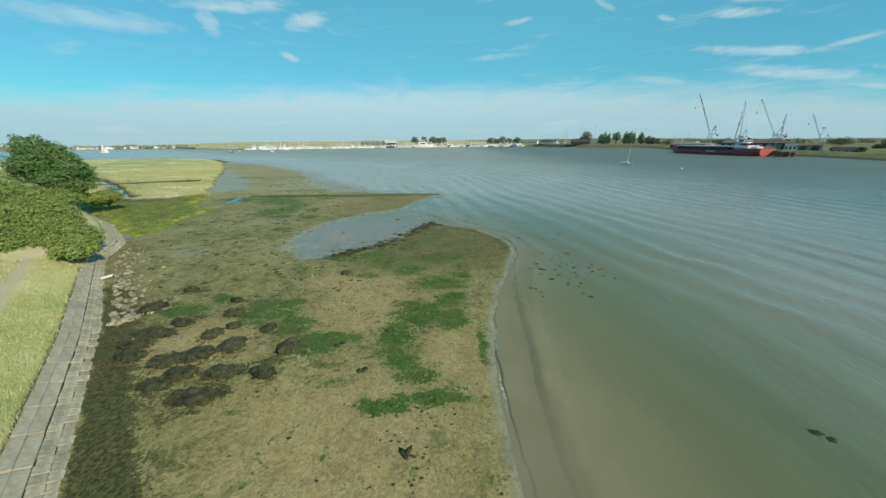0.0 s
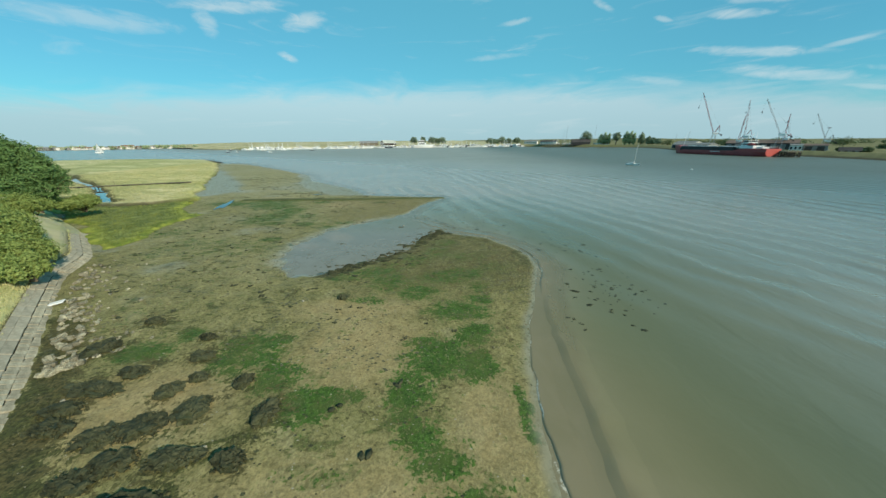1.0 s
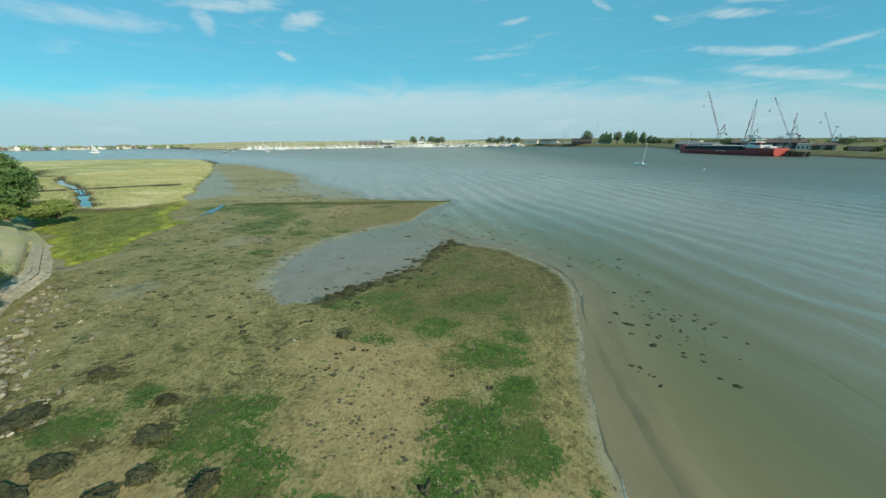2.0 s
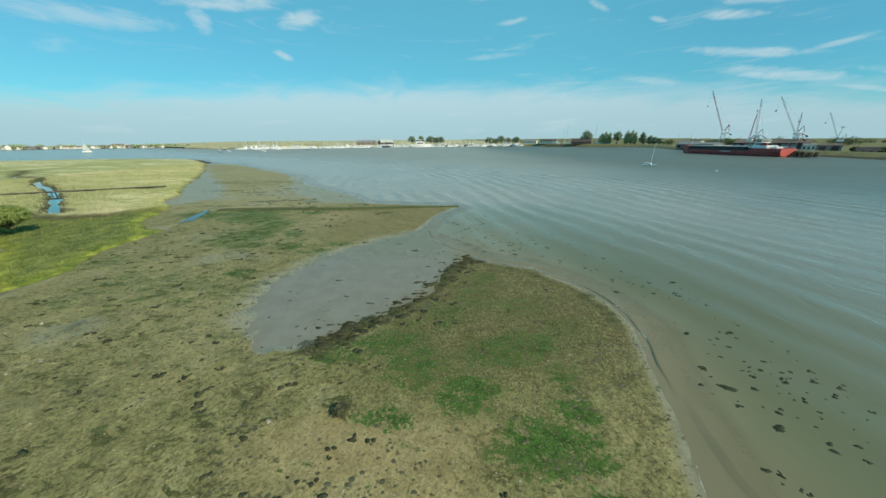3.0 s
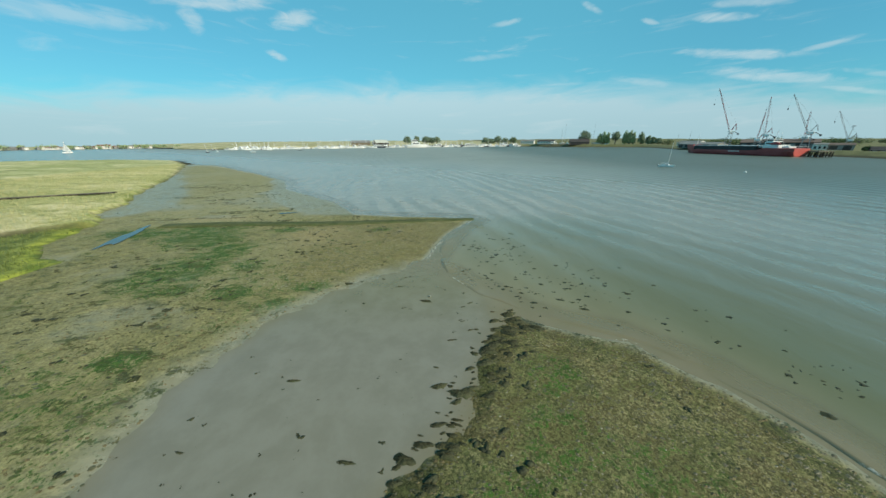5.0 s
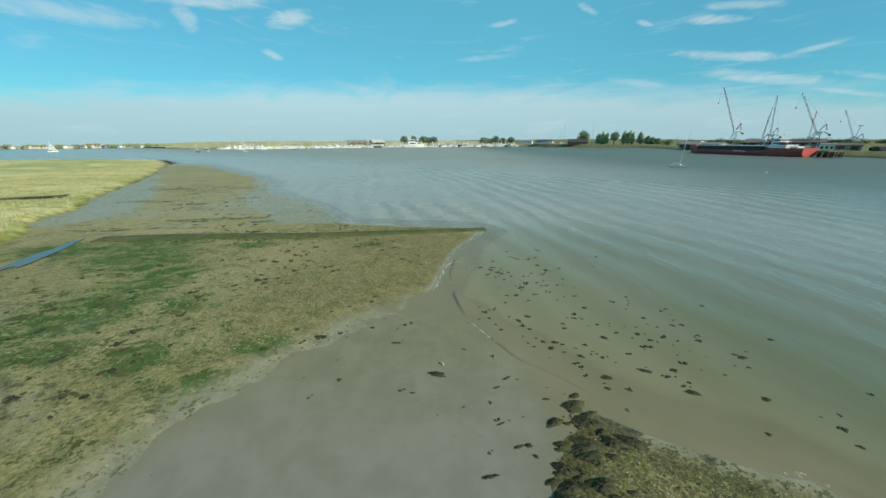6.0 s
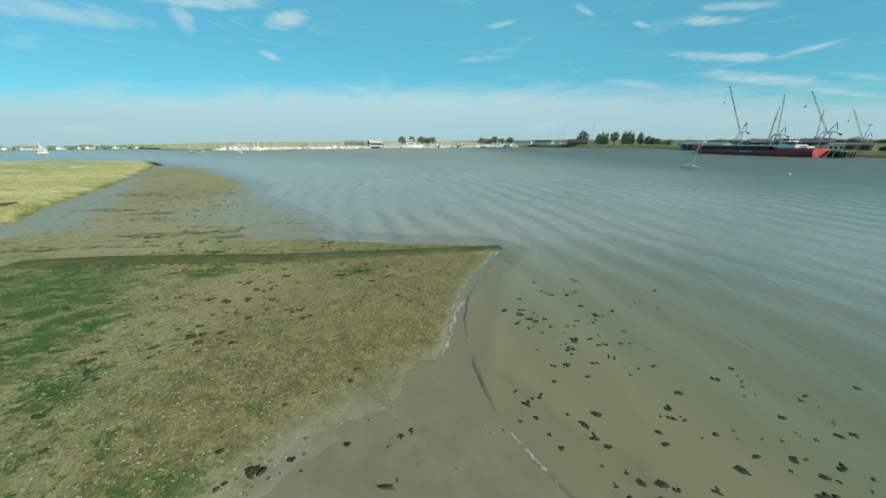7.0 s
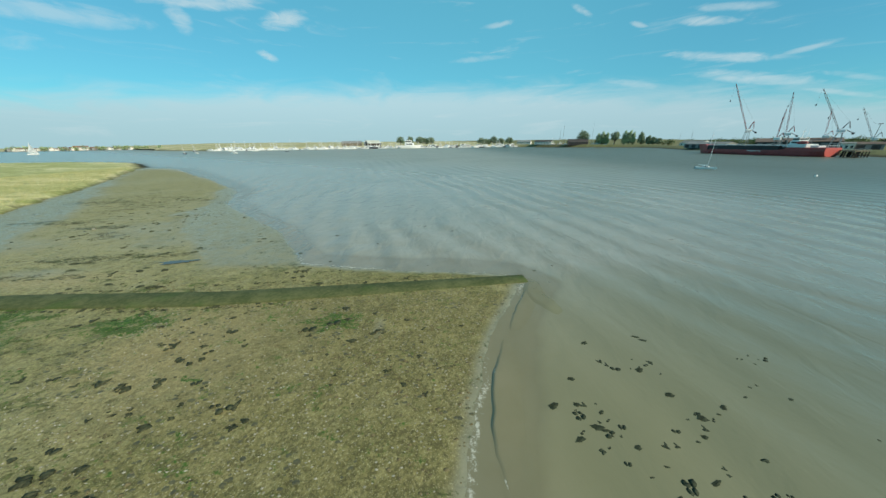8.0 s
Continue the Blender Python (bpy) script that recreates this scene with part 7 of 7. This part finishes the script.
# ------------------------------------------------------------------ block paving of the sea wall
def build_revetment():
    """Courses of square concrete blocks up the wall's slope; the nearest are single pieces, the rest one mesh."""
    revet = tagged(new("revetment"), "sloping sea wall paved with weathered square concrete blocks", "sea wall", kind="structure")
    rows = swept(TOE[1:6], [(0, 0), (1, 0)], 0.47)
    p, nrm = rows[0, :, :2], rows[1, :, :2] - rows[0, :, :2]
    slope = math.atan2(0.98, 1.50)
    shapes = []
    for s in range(6):
        r = random.Random(s)
        bm = bmesh.new()
        box(bm, 0, 0, 0, 0.44 + 0.02 * r.random(), 0.415 + 0.015 * r.random(), 0.20, 0.018)
        for v in bm.verts:
            v.co += Vector((r.uniform(-0.012, 0.012), r.uniform(-0.012, 0.012), r.uniform(-0.008, 0.008)))
        me = bpy.data.meshes.new("block")
        bm.to_mesh(me)
        bm.free()
        me.materials.append(BLOCK)
        shapes.append(me)
    r = random.Random(4)
    rest = bmesh.new()
    for i in range(len(p)):
        yaw = math.degrees(math.atan2(nrm[i][1], nrm[i][0])) - 90
        for c in range(2):
            o = (0.20 + 0.435 * c) * math.cos(slope)
            z = 0.05 + o * 0.98 / 1.50 + r.uniform(-0.035, 0.035)
            q = p[i] + nrm[i] * o
            m = pose(q[0], q[1], z, math.degrees(slope) + r.uniform(-1.6, 1.6), r.uniform(-1.8, 1.8), yaw + r.uniform(-2.5, 2.5))
            if i < 75:
                ob = new("block", shapes[r.randrange(6)])
                ob.parent = revet
                ob.matrix_basis = m
            else:
                made = bmesh.ops.create_cube(rest, size=1.0)["verts"]
                bmesh.ops.transform(rest, matrix=m @ Matrix.Diagonal((0.44, 0.415, 0.2, 1)), verts=made)
    # smooth cast slabs above the two block courses, cracked along their joints
    for i in range(0, len(p) - 4, 4):
        q = (p[i] + p[min(i + 3, len(p) - 1)]) / 2
        yaw = math.degrees(math.atan2(nrm[i + 1][1], nrm[i + 1][0])) - 90
        for o, wide in ((1.06, 0.44), (1.47, 0.40)):
            bm = bmesh.new()
            box(bm, 0, 0, 0, 1.86 + r.uniform(-0.03, 0.02), wide, 0.20, 0.03)
            for v in bm.verts:
                v.co += Vector((r.uniform(-0.03, 0.03), r.uniform(-0.012, 0.012), r.uniform(-0.012, 0.012)))
            k = o * math.cos(slope) + 0.04
            slab = part("slab", bm, SLAB, revet)
            slab.matrix_basis = pose(q[0] + nrm[i + 1][0] * k, q[1] + nrm[i + 1][1] * k, 0.055 + k * 0.98 / 1.50 + r.uniform(-0.015, 0.015), math.degrees(slope), r.uniform(-0.8, 0.8), yaw + r.uniform(-0.6, 0.6))
    ob = part("blocks", rest, BLOCK, revet)
    tagged(ob, kind="stuff")
    return revet


build_revetment()
